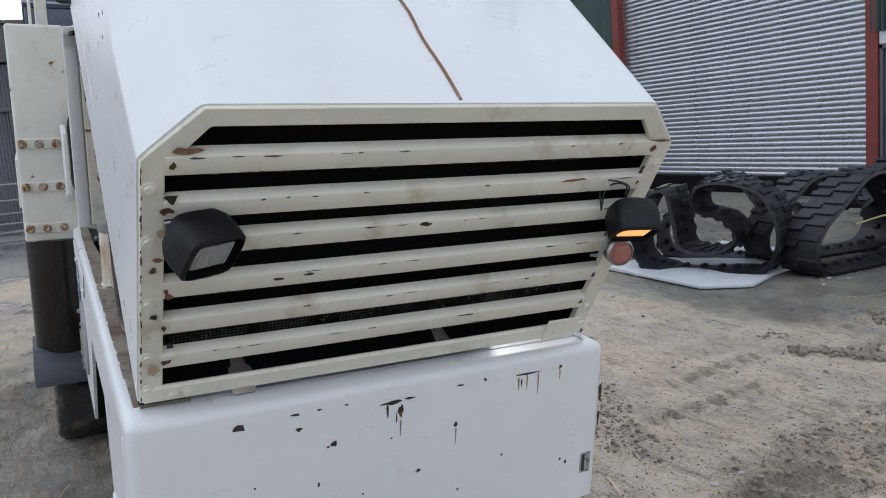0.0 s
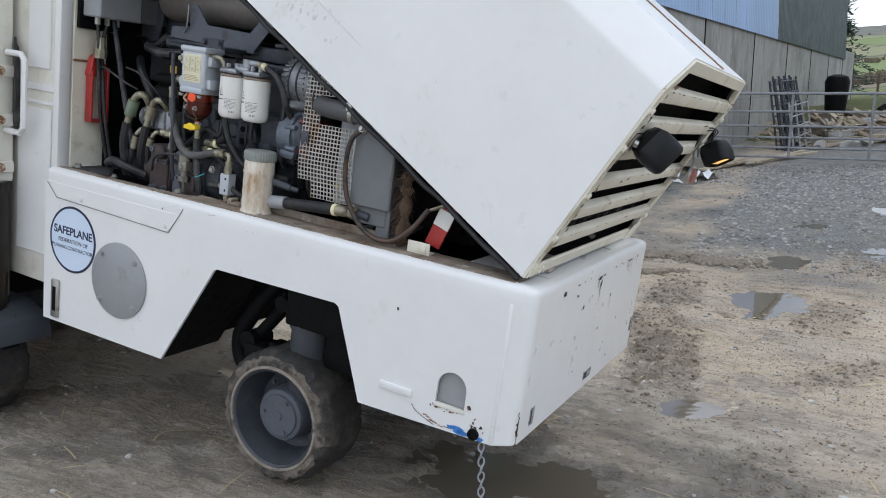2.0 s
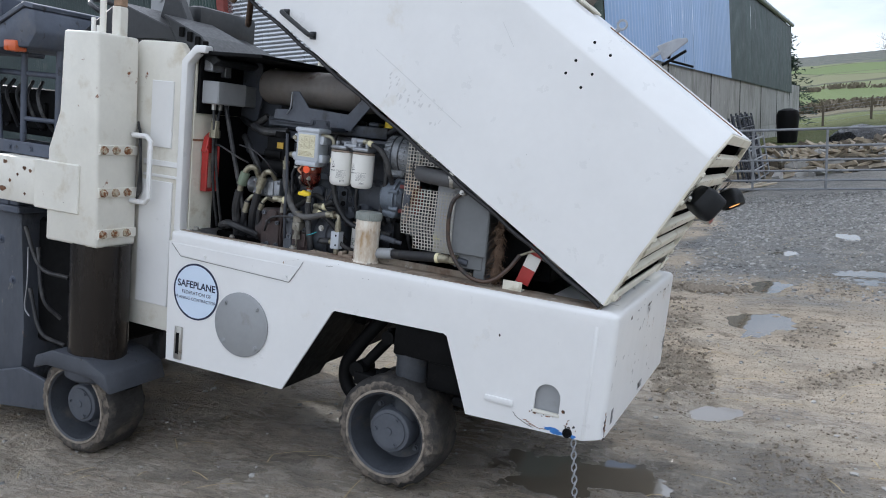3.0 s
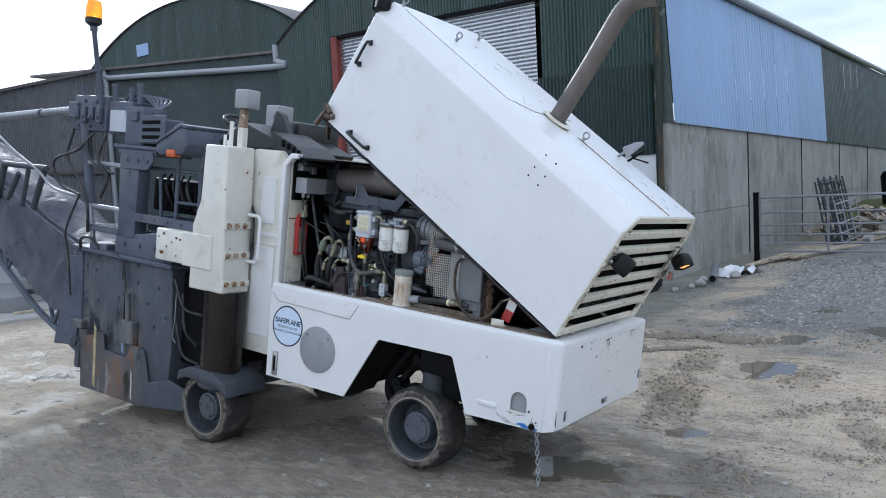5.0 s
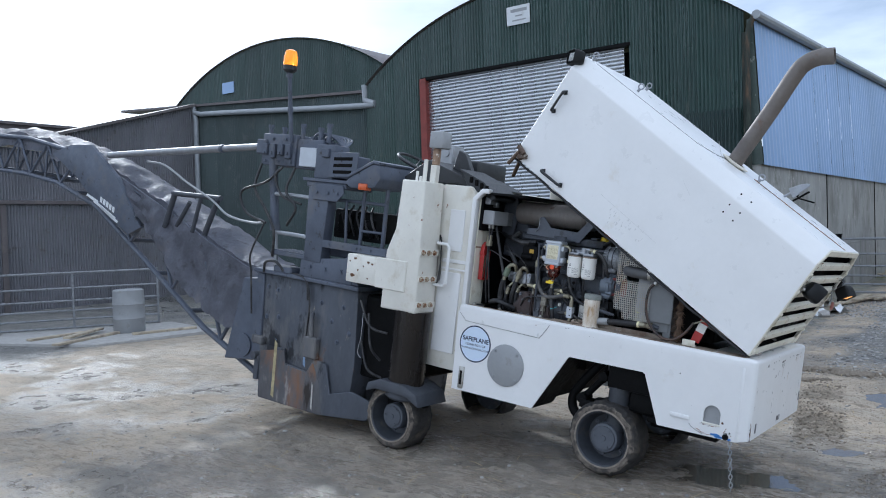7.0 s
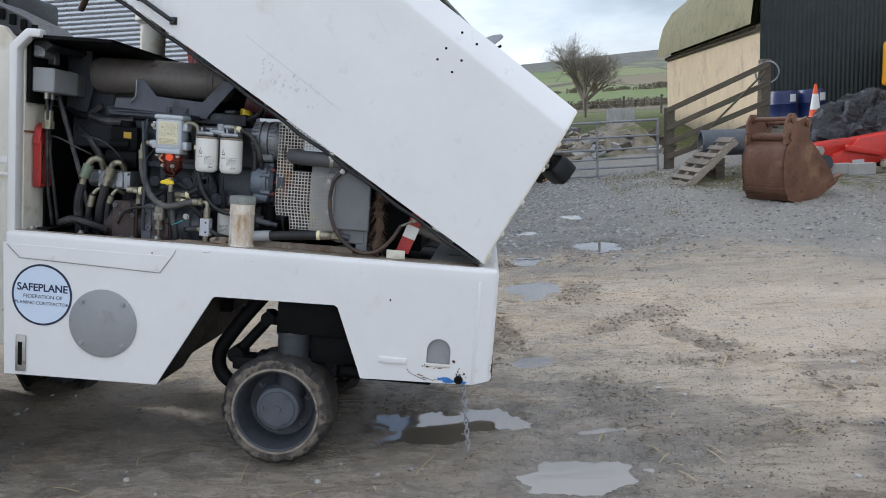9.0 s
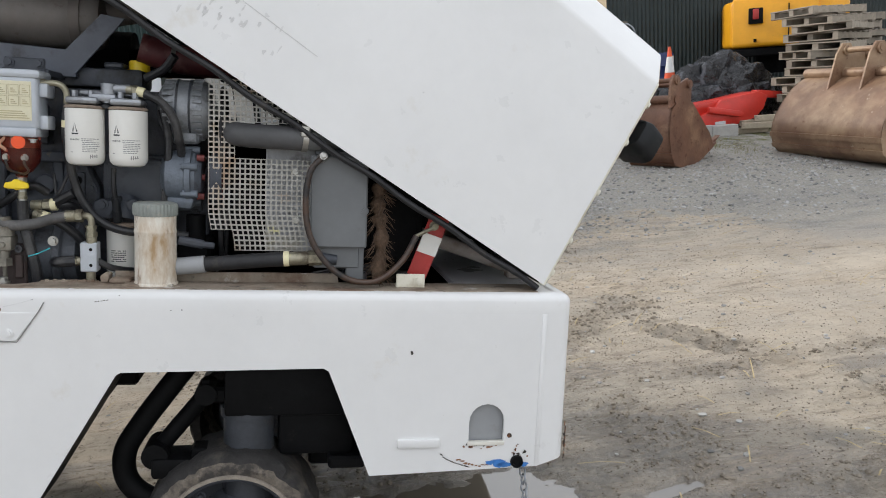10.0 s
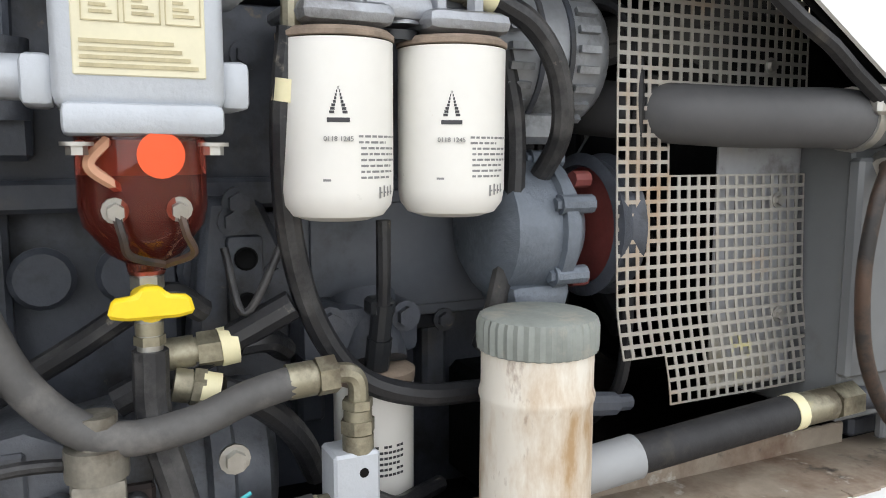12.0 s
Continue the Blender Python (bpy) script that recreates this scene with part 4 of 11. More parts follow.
# raised panel seam, plate, cap, gauge and bar on the left side
bm = bmesh.new()
prism(bm, [(2.36, 1.120), (2.30, 1.058), (1.612, 1.040), (1.556, 1.120)], -0.003, 0.005, "x", 0.001, 1)
cover = part("access_cover", bm, M_white, planer)
bm = bmesh.new()
tube(bm, [(-0.0025, 2.365, 1.116), (-0.0025, 2.30, 1.055), (-0.0025, 1.610, 1.037), (-0.0025, 1.552, 1.124), (-0.0015, 1.538, 1.150)], 0.0016, 6, curved=False)
part("cover_gap", bm, M_seam, cover, "dark gap round the cover")
for p in ((2.14, 1.075), (1.63, 1.062)):
    bm = bmesh.new()
    bolt(bm, (-0.003, *p), -X, 0.008, 0.008)
    part("bolt", bm, M_white, planer)
bm = bmesh.new()
lathe(bm, [(0, 0.012), (0.160, 0.012), (0.166, 0.008), (0.166, 0), (0, 0)], 48, axis_to((0, 1.882, 0.768), -X))
cap = part("cover_disc", bm, M_greyp, planer, "grey painted round cover disc")
for k in range(4):
    a = radians(45 + 90 * k)
    bm = bmesh.new()
    bolt(bm, (-0.012, 1.882 + 0.143 * math.cos(a), 0.768 + 0.143 * math.sin(a)), -X, 0.009, 0.012)
    part("bolt", bm, M_greyp, cap)
bm = bmesh.new()
lathe(bm, [(0, 0.0022), (0.143, 0.0022), (0.143, 0), (0, 0)], 48, axis_to((0, 2.188, 0.882), -X))
roundel = part("sticker", bm, M_roundel, planer, "round pale blue sticker with a dark rim")
bm = bmesh.new()
lathe(bm, [(0.150, 0), (0.150, 0.0026), (0.140, 0.0026), (0.140, 0)], 48, axis_to((0, 2.188, 0.882), -X))
part("rim_print", bm, M_navy, roundel)
def on_side(y, z, x=-0.0024):
    return Matrix(((0, 0, -1, x), (-1, 0, 0, y), (0, 1, 0, z), (0, 0, 0, 1)))
lettering("SAFEPLANE", 0.050, M_navy, roundel, on_side(2.186, 0.915), bold=0.0012)
lettering("FEDERATION OF", 0.026, M_navy, roundel, on_side(2.183, 0.872))
lettering("PLANING CONTRACTORS", 0.0235, M_navy, roundel, on_side(2.183, 0.840))
bm = bmesh.new()
box(bm, (-0.012, 2.262, 0.497), (0.002, 2.312, 0.678), 0.006, 2)
gauge = part("level_gauge", bm, M_steel, planer)
bm = bmesh.new()
box(bm, (-0.014, 2.276, 0.53), (-0.011, 2.298, 0.645), 0.002)
part("sight_glass", bm, M_black, gauge)
bm = bmesh.new()
box(bm, (-0.010, 0.402, 0.698), (0.002, 0.536, 0.728), 0.008, 2)
part("tie_bar", bm, M_white, planer)
bm = bmesh.new()
box(bm, (-0.004, 0.195, 0.700), (0.014, 0.315, 0.713), 0.002)
part("hole_lip", bm, M_white_old, planer, "rusted lower lip of the opening")
bm = bmesh.new()
box(bm, (0.02, 0.17, 0.66), (0.03, 0.36, 0.86))
part("backing_plate", bm, M_greyp, planer)
# chipped paint
rnd = random.Random(4)
def chip(p, d, u, w, h, mat=M_chip, name="paint_chip"):
    """A flaked patch lying on a surface with the normal d."""
    bm = bmesh.new()
    d, u = Vector(d).normalized(), Vector(u).normalized()
    v = d.cross(u)
    k = rnd.randint(7, 11)
    ring = [bm.verts.new(Vector(p) + d * 0.0012 + (u * w * math.cos(6.283 * i / k) + v * h * math.sin(6.283 * i / k)) * rnd.uniform(0.45, 1.1)) for i in range(k)]
    bm.faces.new(ring)
    return part(name, bm, mat, planer, smooth=False)
for x, z, w, h in ((0.262, 1.128, 0.024, 0.012), (0.409, 1.136, 0.022, 0.005), (0.478, 1.138, 0.008, 0.004), (0.553, 1.138, 0.006, 0.004), (0.42, 1.092, 0.012, 0.007), (0.516, 1.03, 0.011, 0.011), (0.50, 1.025, 0.006, 0.004),
                   (0.690, 1.118, 0.045, 0.007), (0.672, 1.095, 0.004, 0.022), (0.712, 1.088, 0.009, 0.026), (0.700, 1.070, 0.004, 0.020), (0.74, 1.122, 0.020, 0.004), (0.889, 1.012, 0.009, 0.010), (0.90, 1.132, 0.018, 0.004), (0.982, 1.136, 0.007, 0.007),
                   (1.14, 1.130, 0.055, 0.004), (1.11, 1.105, 0.003, 0.014), (1.25, 1.132, 0.007, 0.010), (0.768, 0.892, 0.010, 0.007), (0.472, 0.92, 0.004, 0.009), (0.685, 1.012, 0.006, 0.004), (1.413, 1.02, 0.006, 0.055), (1.412, 0.93, 0.006, 0.03),
                   (0.515, 0.773, 0.006, 0.006), (0.978, 0.725, 0.012, 0.005), (1.293, 0.80, 0.007, 0.009), (1.27, 0.815, 0.004, 0.006), (0.30, 0.95, 0.004, 0.004), (0.60, 0.86, 0.004, 0.005), (1.05, 0.88, 0.004, 0.006), (0.9, 0.80, 0.004, 0.005)):
    chip((x, -0.0005, z), -Y, X, w, h)
M_tag = surface("torn_silver_sticker", (0.34, 0.35, 0.36), 0.45, tone=0.15, scale=30, marks=(((0.10, 0.10, 0.11), 40.0, 0.5, 0.58, 0.6),))
for x0, x1, z0, z1 in ((0.685, 0.785, 0.685, 0.722), (1.352, 1.392, 0.745, 0.815), (0.098, 0.138, 0.69, 0.755)):
    bm = bmesh.new()
    box(bm, (x0, -0.0016, z0), (x1, -0.0002, z1), 0.0004)
    sticker = part("sticker", bm, M_tag, planer, "small torn silver sticker")
    bm = bmesh.new()
    k = 0.006
    box(bm, (x0 + k, -0.0021, z0 + k), (x0 + 0.45 * (x1 - x0), -0.0017, z1 - k), 0)
    part("sticker_mark", bm, M_chip, sticker)
# thin rust runs below the worn edge
for x, z0, ln in ((1.13, 1.125, 0.05), (1.17, 1.125, 0.07), (1.10, 1.12, 0.04), (0.889, 1.0, 0.05), (0.712, 1.06, 0.05), (1.25, 1.12, 0.03)):
    bm = bmesh.new()
    bm.faces.new([bm.verts.new(v) for v in ((x - 0.003, -0.0009, z0), (x + 0.003, -0.0009, z0), (x + 0.0012, -0.0009, z0 - ln), (x - 0.0008, -0.0009, z0 - ln * 0.9))])
    bmesh.ops.solidify(bm, geom=bm.faces[:], thickness=0.0006)
    part("rust_run", bm, M_rustrun, planer)
# smeared blue paint, bare rusty steel and a dark eye at the lower corner
for y, z, w, h in ((0.212, 0.640, 0.030, 0.016), (0.190, 0.634, 0.026, 0.012), (0.236, 0.642, 0.020, 0.010), (0.130, 0.634, 0.020, 0.008)):
    chip((-0.0005, y, z), -X, Y, w, h, M_bluepaint, "paint_smear")
for k in range(16):
    chip((-0.001, rnd.uniform(0.19, 0.34), 0.706 - 0.016 * rnd.random() ** 2, ), -X, Y, rnd.uniform(0.003, 0.010), rnd.uniform(0.002, 0.006), M_rust if k % 3 else M_chip)
for k in range(12):
    chip((-0.001, rnd.gauss(0.14, 0.014), rnd.uniform(0.64, 0.705)), -X, Y, rnd.uniform(0.002, 0.007), rnd.uniform(0.002, 0.009), M_chip if k % 3 else M_rust)
for k in range(9):
    chip((-0.001, 0.25 + 0.09 * k / 8, 0.631 + 0.006 * rnd.random() + 0.0003 * k * k), -X, Y, rnd.uniform(0.004, 0.012), rnd.uniform(0.002, 0.005), M_rust)
for k in range(10):
    chip((-0.0045, -0.002 + 0.004 * rnd.random(), 0.66 + 0.012 * k), -X, Y, rnd.uniform(0.002, 0.006), rnd.uniform(0.004, 0.012), M_rust if k % 2 else M_chip)
for q in range(10):
    chip((-0.0006, 0.395 - 0.085 * q / 9, 0.674 - 0.042 * (q / 9) ** 0.6), -X, (0, 0.8, 0.6 - 0.05 * q), 0.008, 0.0022)
bm = bmesh.new()
lathe(bm, [(0.0, 0.004), (0.012, 0.004), (0.013, 0.010), (0.019, 0.010), (0.021, 0.0)], 18, axis_to((-0.001, 0.152, 0.645), -X))
part("chain_eye", bm, M_black, planer)
for y, z, w, h in ((0.0, 0.72, 0.004, 0.05), (0.5, 1.0, 0.005, 0.008), (0.18, 0.73, 0.01, 0.01)):
    chip((-0.001 if y > 0.09 else -0.0045, y, z), -X, Y, w, h)
def stroke(p, q, sag, n, w, mat):
    """A scratch of short flakes from p to q along the left side, bowed by sag."""
    for k in range(n):
        u = (k + 0.5) / n
        y, z = p[0] + (q[0] - p[0]) * u, p[1] + (q[1] - p[1]) * u - 4 * sag * u * (1 - u)
        x = 0.0 if z < 1.148 else 0.026 - math.sqrt(max(0.0, 0.026 ** 2 - (z - 1.148) ** 2))
        chip((x - 0.0005, y, z), (-1, 0, (0 if z < 1.148 else 0.8 * (z - 1.148) / 0.026)), (0, q[0] - p[0], q[1] - p[1]), 0.62 * abs(q[0] - p[0]) / n, w * rnd.uniform(0.7, 1.2), mat)
stroke((1.406, 1.152), (1.301, 1.172), 0.002, 14, 0.0016, M_chip)
stroke((1.425, 1.170), (1.399, 1.171), 0.0, 4, 0.0016, M_chip)
stroke((1.644, 1.137), (1.575, 1.155), 0.001, 9, 0.0012, M_smear)
stroke((1.573, 1.156), (1.536, 1.163), 0.0, 5, 0.0018, M_chip)
stroke((1.531, 1.166), (1.502, 1.168), 0.0, 3, 0.0042, M_chip)
chip((-0.0005, 1.651, 1.130), -X, Y, 0.005, 0.007, M_rust)
for y, z in ((1.2, 1.128), (1.17, 1.13), (1.27, 1.165), (1.285, 1.16), (1.34, 1.170)):
    chip((-0.0005 if z < 1.15 else 0.004, y, z), -X, Y, 0.0022, 0.0018)
# wheel grey darkened to hold the recess's shade, with real mud marks
M_rimdark = surface("grimy_wheel_dish", (0.045, 0.05, 0.06), 0.55, tone=0.25, scale=9, bump=0.002, bump_scale=50, marks=(((0.13, 0.11, 0.085), 7.0, 0.58, 0.78, 0.9),))
# tunnel of the wheel arch and frame below the engine
for (a, b) in (((1.612, 0.489), (1.345, 0.948)), ((1.345, 0.953), (0.75, 0.960)), ((0.748, 0.955), (0.619, 0.611))):
    bm = bmesh.new()
    d = Vector((0, b[0] - a[0], b[1] - a[1])).normalized()
    nrm = Vector((0, d.z, -d.y)) * -0.008
    if nrm.z < 0:
        nrm = -nrm
    q = [bm.verts.new(v) for v in ((0.012, *a), (0.34, *a), (0.34, *b), (0.012, *b))]
    q2 = [bm.verts.new(v.co + nrm) for v in q]
    for i in range(4):
        bm.faces.new((q[i], q[(i + 1) % 4], q2[(i + 1) % 4], q2[i]))
    bm.faces.new(q), bm.faces.new(q2)
    part("arch_plate", bm, M_black, planer)
bm = bmesh.new()
box(bm, (0.30, 0.03, 0.62), (1.12, 0.86, 1.12), 0.01)
box(bm, (0.36, 0.3, 0.50), (1.06, 0.80, 0.66), 0.01)
box(bm, (0.34, 1.36, 0.80), (1.08, 2.37, 1.16), 0.01)
box(bm, (0.02, 1.62, 0.52), (1.40, 2.36, 1.10), 0.01)
box(bm, (0.05, 0.03, 0.98), (1.37, 2.3, 1.12), 0.01)
part("main_frame", bm, M_black, planer)
bm = bmesh.new()
box(bm, (0.10, 0.66, 0.77), (0.36, 1.062, 0.965), 0.012, 2)
box(bm, (0.15, 0.66, 0.62), (0.36, 0.90, 0.79), 0.02, 2)
box(bm, (0.12, 0.62, 0.585), (0.34, 0.74, 0.625), 0.008)
part("rear_leg", bm, M_black, planer)
bm = bmesh.new()
rod(bm, (0.19, 0.992, 0.45), (0.19, 0.992, 0.78), 0.079, 28)
rod(bm, (0.19, 0.992, 0.755), (0.19, 0.992, 0.785), 0.088, 28)
part("leg_cylinder", bm, M_rimdark, planer, "grey steering leg cylinder")
bm = bmesh.new()
rod(bm, (0.20, 1.268, 0.640), (0.20, 1.125, 0.818), 0.027, 14)
rod(bm, (0.15, 1.122, 0.826), (0.25, 1.122, 0.826), 0.034, 14)
rod(bm, (0.17, 1.122, 0.85), (0.17, 1.122, 0.872), 0.012, 8)
box(bm, (0.16, 1.05, 0.795), (0.24, 1.13, 0.845), 0.008)
rod(bm, (0.14, 1.274, 0.632), (0.26, 1.274, 0.632), 0.040, 16)
box(bm, (0.13, 1.14, 0.560), (0.26, 1.285, 0.628), 0.014, 2)
box(bm, (0.14, 1.115, 0.600), (0.22, 1.165, 0.655), 0.006)
part("steering_ram", bm, M_black, planer)
bm = bmesh.new()
tube(bm, [(0.26, 1.10, 1.00), (0.24, 1.165, 0.93), (0.22, 1.25, 0.82), (0.22, 1.325, 0.715), (0.22, 1.375, 0.625), (0.22, 1.372, 0.535), (0.21, 1.315, 0.478), (0.20, 1.22, 0.452)], 0.036, 14)
part("thick_hose", bm, M_black, planer)
bm = bmesh.new()
rod(bm, (0.205, 1.262, 0.465), (0.200, 1.235, 0.456), 0.042, 14)
part("hose_clamp", bm, M_black, planer)
for dx, pts in ((0.26, [(0.66, 0.70), (0.72, 0.62), (0.70, 0.56)]), (0.16, [(0.70, 0.93), (0.73, 0.90), (0.80, 0.905), (0.86, 0.93)])):
    bm = bmesh.new()
    tube(bm, [(dx, *p) for p in pts], 0.016, 8)
    part("brake_hose", bm, M_black, planer)
# chain below the rear corner
for k in range(13):
    bm = bmesh.new()
    t = [(0.010 * math.cos(a), 0, 0.017 * math.sin(a)) for a in [2 * math.pi * i / 12 for i in range(13)]]
    tube(bm, t, 0.0035, 6, curved=False, cap=False)
    part("chain_link", bm, M_zinc, planer, m=pose(0.02, 0.128 - 0.004 * k, 0.628 - 0.0265 * k, 7, 0, 90 * (k % 2) + 15))

# ---- wheels ----
M_hubgrey = surface("grey_wheel_paint", (0.085, 0.094, 0.112), 0.5, tone=0.18, scale=8, bump=0.001, marks=(((0.15, 0.13, 0.10), 6.0, 0.60, 0.85, 0.85), (RUST, 24.0, 0.68, 0.74, 0.8)))




M_lip = surface("dusty_tyre_lip", (0.27, 0.235, 0.195), 0.85, tone=0.3, scale=25, marks=(((0.07, 0.06, 0.052), 16.0, 0.55, 0.68, 0.8),))


def wheel(name, cx, cy, cz, out, r=0.278, w=0.26):
    """A solid-tyred wheel whose open face lies at cx and looks along out."""
    m = axis_to((cx, cy, cz), (out, 0, 0))
    t = bmesh.new()
    n = 96
    rr = random.Random(hash_of(name, cy))
    prof = [(r - 0.068, -0.004), (r - 0.054, 0.0), (r - 0.040, 0.0), (r - 0.022, -0.008), (r - 0.012, -0.018), (r, -0.038), (r, -0.07), (r, -0.12), (r, -w + 0.03), (r - 0.015, -w + 0.008), (r - 0.05, -w)]
    rings = []
    for q, h in prof:
        ring = []
        for k in range(n):
            a = 2 * math.pi * k / n
            bite = max(0, noise.noise((7 * math.cos(a), 7 * math.sin(a), cy + 9 * h)) - 0.05) + (0.9 * max(0, noise.noise((19 * math.cos(a), 19 * math.sin(a), cy + 14 * h))) if -0.04 < h < -0.002 else 0)
            worn = 1.0 - (0.075 * bite + 0.02 * max(0, noise.noise((3 * math.cos(a), 3 * math.sin(a), cy))) + 0.008 * rr.random()) * (1 if q > r - 0.03 else 0.2)
            ring.append(t.verts.new((q * worn * math.cos(a), q * worn * math.sin(a), h + (0.006 * noise.noise((9 * math.cos(a), 9 * math.sin(a), cy + 2)) + 0.011 * noise.noise((22 * math.cos(a), 22 * math.sin(a), cy + 40 * q)) if q > r - 0.045 else 0))))
        rings.append(ring)
    for i, (a, b) in enumerate(zip(rings, rings[1:])):
        for k in range(n):
            f = t.faces.new((a[k], a[(k + 1) % n], b[(k + 1) % n], b[k]))
            f.material_index = 1 if i < 3 else 0
    t.transform(m)
    tyre = part(name, t, [M_tyre, M_tyre_rim], planer, "solid rubber tyre, chipped and caked with mud")
    t = bmesh.new()
    lathe(t, [(0.216, -0.004), (0.214, 0.004), (0.205, 0.005), (0.201, -0.004)], 64, m)
    part("tyre_lip", t, M_lip, tyre, "pale dusty inner lip of the tyre")
    t = bmesh.new()
    lathe(t, [(0.207, -0.006), (0.200, 0.002), (0.192, -0.006), (0.186, -0.06), (0.16, -0.135), (0.10, -0.15), (0, -0.15)], 48, m)
    part("rim", t, M_rimdark, tyre)
    t = bmesh.new()
    lathe(t, [(0.114, -0.15), (0.110, -0.06), (0.104, -0.05), (0.088, -0.047), (0.085, -0.040), (0.02, -0.038), (0.018, -0.032), (0, -0.032)], 32, m)
    hub = part("hub", t, M_hubgrey, tyre)
    for k in range(3):
        a = radians(60 + 120 * k)
        t = bmesh.new()
        bolt(t, m @ Vector((0.072 * math.cos(a), 0.072 * math.sin(a), -0.041)), m.to_3x3() @ Z, 0.009, 0.010)
        part("bolt", t, M_hubgrey, tyre)
    for k in range(6):
        a = radians(20 + 60 * k)
        t = bmesh.new()
        bolt(t, m @ Vector((0.138 * math.cos(a), 0.138 * math.sin(a), -0.143)), m.to_3x3() @ Z, 0.011, 0.02)
        part("wheel_nut", t, M_hubgrey, tyre)
    return tyre


def hash_of(s, v):
    return sum(ord(c) for c in s) * 31 + int(abs(v) * 1000)


wheel("rear_wheel", 0.044, 1.034, 0.392, -1)
wheel("rear_wheel", WID - 0.044, 1.034, 0.392, 1)
wheel("front_wheel", -0.150, 2.875, 0.132, -1, 0.282)
wheel("front_wheel", WID + 0.150, 2.875, 0.132, 1, 0.282)

# ---- the raised hood: cross-section swept from rear to front ----
HP = [(0.085, 1.208), (-0.248, 1.848), (1.63, 3.125), (2.05, 2.43)]      # side plate: tip, rear, front top, front low
HT = [(-0.303, 1.952), (1.575, 3.225)]                                   # ends of the top
XS = (0.04, 0.155, 1.268, 1.383)
bm = bmesh.new()
def hood_ring(low, up, top):
    return [Vector((XS[0], *low)), Vector((XS[0], *up)), Vector((XS[1], *top)), Vector((XS[2], *top)), Vector((XS[3], *up)), Vector((XS[3], *low))]
ra, rb = hood_ring(HP[0], HP[1], HT[0]), hood_ring(HP[3], HP[2], HT[1])
va, vb = [bm.verts.new(p) for p in ra], [bm.verts.new(p) for p in rb]
for i in range(5):
    bm.faces.new((va[i], vb[i], vb[i + 1], va[i + 1]))
bm.faces.new(vb)
long_edges = [e for e in bm.edges if any(e.verts[0] == va[i] and e.verts[1] == vb[i] or e.verts[1] == va[i] and e.verts[0] == vb[i] for i in (1, 2, 3, 4))]
front_edges = [e for e in bm.edges if all(v in vb for v in e.verts) and not (vb[0] in e.verts and vb[5] in e.verts)]
soften(bm, long_edges + front_edges, 0.012, 3)
bmesh.ops.recalc_face_normals(bm, faces=bm.faces)
bmesh.ops.solidify(bm, geom=bm.faces[:], thickness=0.006)
hood = part("hood", bm, M_white, planer, "large white sheet-steel engine hood, tilted open")
# rubber seal along the lower edges
for x in (XS[0], XS[3]):
    bm = bmesh.new()
    pts = [Vector((x + 0.012, 0.10, 1.20)).lerp(Vector((x + 0.012, 2.045, 2.412)), k / 40) + Vector((0.004 * math.sin(k * 2.1), 0, -0.006 + 0.004 * math.sin(k * 1.3))) for k in range(41)]
    tube(bm, pts, 0.0095, 8, steps=2)
    part("rubber_seal", bm, M_rubber, hood)
# unseen dark sheet added inside the hood to keep bounced light off the bay
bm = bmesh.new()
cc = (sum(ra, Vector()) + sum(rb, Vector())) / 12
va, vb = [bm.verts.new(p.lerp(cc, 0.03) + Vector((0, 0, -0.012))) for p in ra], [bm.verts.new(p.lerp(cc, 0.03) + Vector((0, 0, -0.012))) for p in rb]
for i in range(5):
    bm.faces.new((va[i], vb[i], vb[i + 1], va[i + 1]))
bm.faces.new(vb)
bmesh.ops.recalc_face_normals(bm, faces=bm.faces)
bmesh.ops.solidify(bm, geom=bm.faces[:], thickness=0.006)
part("hood_lining", bm, M_black, hood, "unseen dark sheet added in the hood to cut bounced light")
# inner ribs seen under the hood
for s in (0.25, 0.55, 0.85):
    bm = bmesh.new()
    p = [a.lerp(b, s) for a, b in zip(ra, rb)]
    c = sum(p, Vector()) / 6
    tube(bm, [v.lerp(c, 0.09) for v in p], 0.018, 6, curved=False)
    part("rib", bm, M_black, hood)
# grille frame and louvres
M_screen = surface("dusty_wire_screen", (0.10, 0.095, 0.085), 0.7, tone=0.5, scale=30, marks=(((0.012, 0.012, 0.012), 9.0, 0.40, 0.55, 0.95), ((0.40, 0.38, 0.34), 60.0, 0.60, 0.66, 0.8)))


def box_of(a, b):
    t = bmesh.new()
    box(t, a, b)
    return t


GU = Vector((0, -0.3895, 0.747)).normalized()          # up the grille
GN = Vector((0, -GU.z, GU.y))                          # outward
G0 = Vector((0, 0.088, 1.206))
def gp(x, s, d=0.0):
    return Vector((x, 0, 0)) + G0 + GU * s + GN * d
GM = Matrix(((1, 0, 0, 0), (0, GU.y, GN.y, 0), (0, GU.z, GN.z, 0), (0, 0, 0, 1)))
GM = Matrix.Translation(G0) @ GM
def on_grille(bm, poly, d0, d1, bevel=0.003):
    return prism(bm, poly, d0, d1, "z", bevel, 1, GM)
for name, poly in (("grille_frame", [(0.044, 0.0), (0.098, 0.0), (0.092, 0.70), (0.175, 0.795), (1.245, 0.795), (1.325, 0.70), (1.325, 0.0), (1.379, 0.0), (1.379, 0.722), (1.262, 0.838), (0.160, 0.838), (0.044, 0.722)]),):
    bm = bmesh.new()
    on_grille(bm, poly, -0.012, 0.010)
    grille = part(name, bm, M_cream, hood, "cream painted louvre frame with rusty edges")
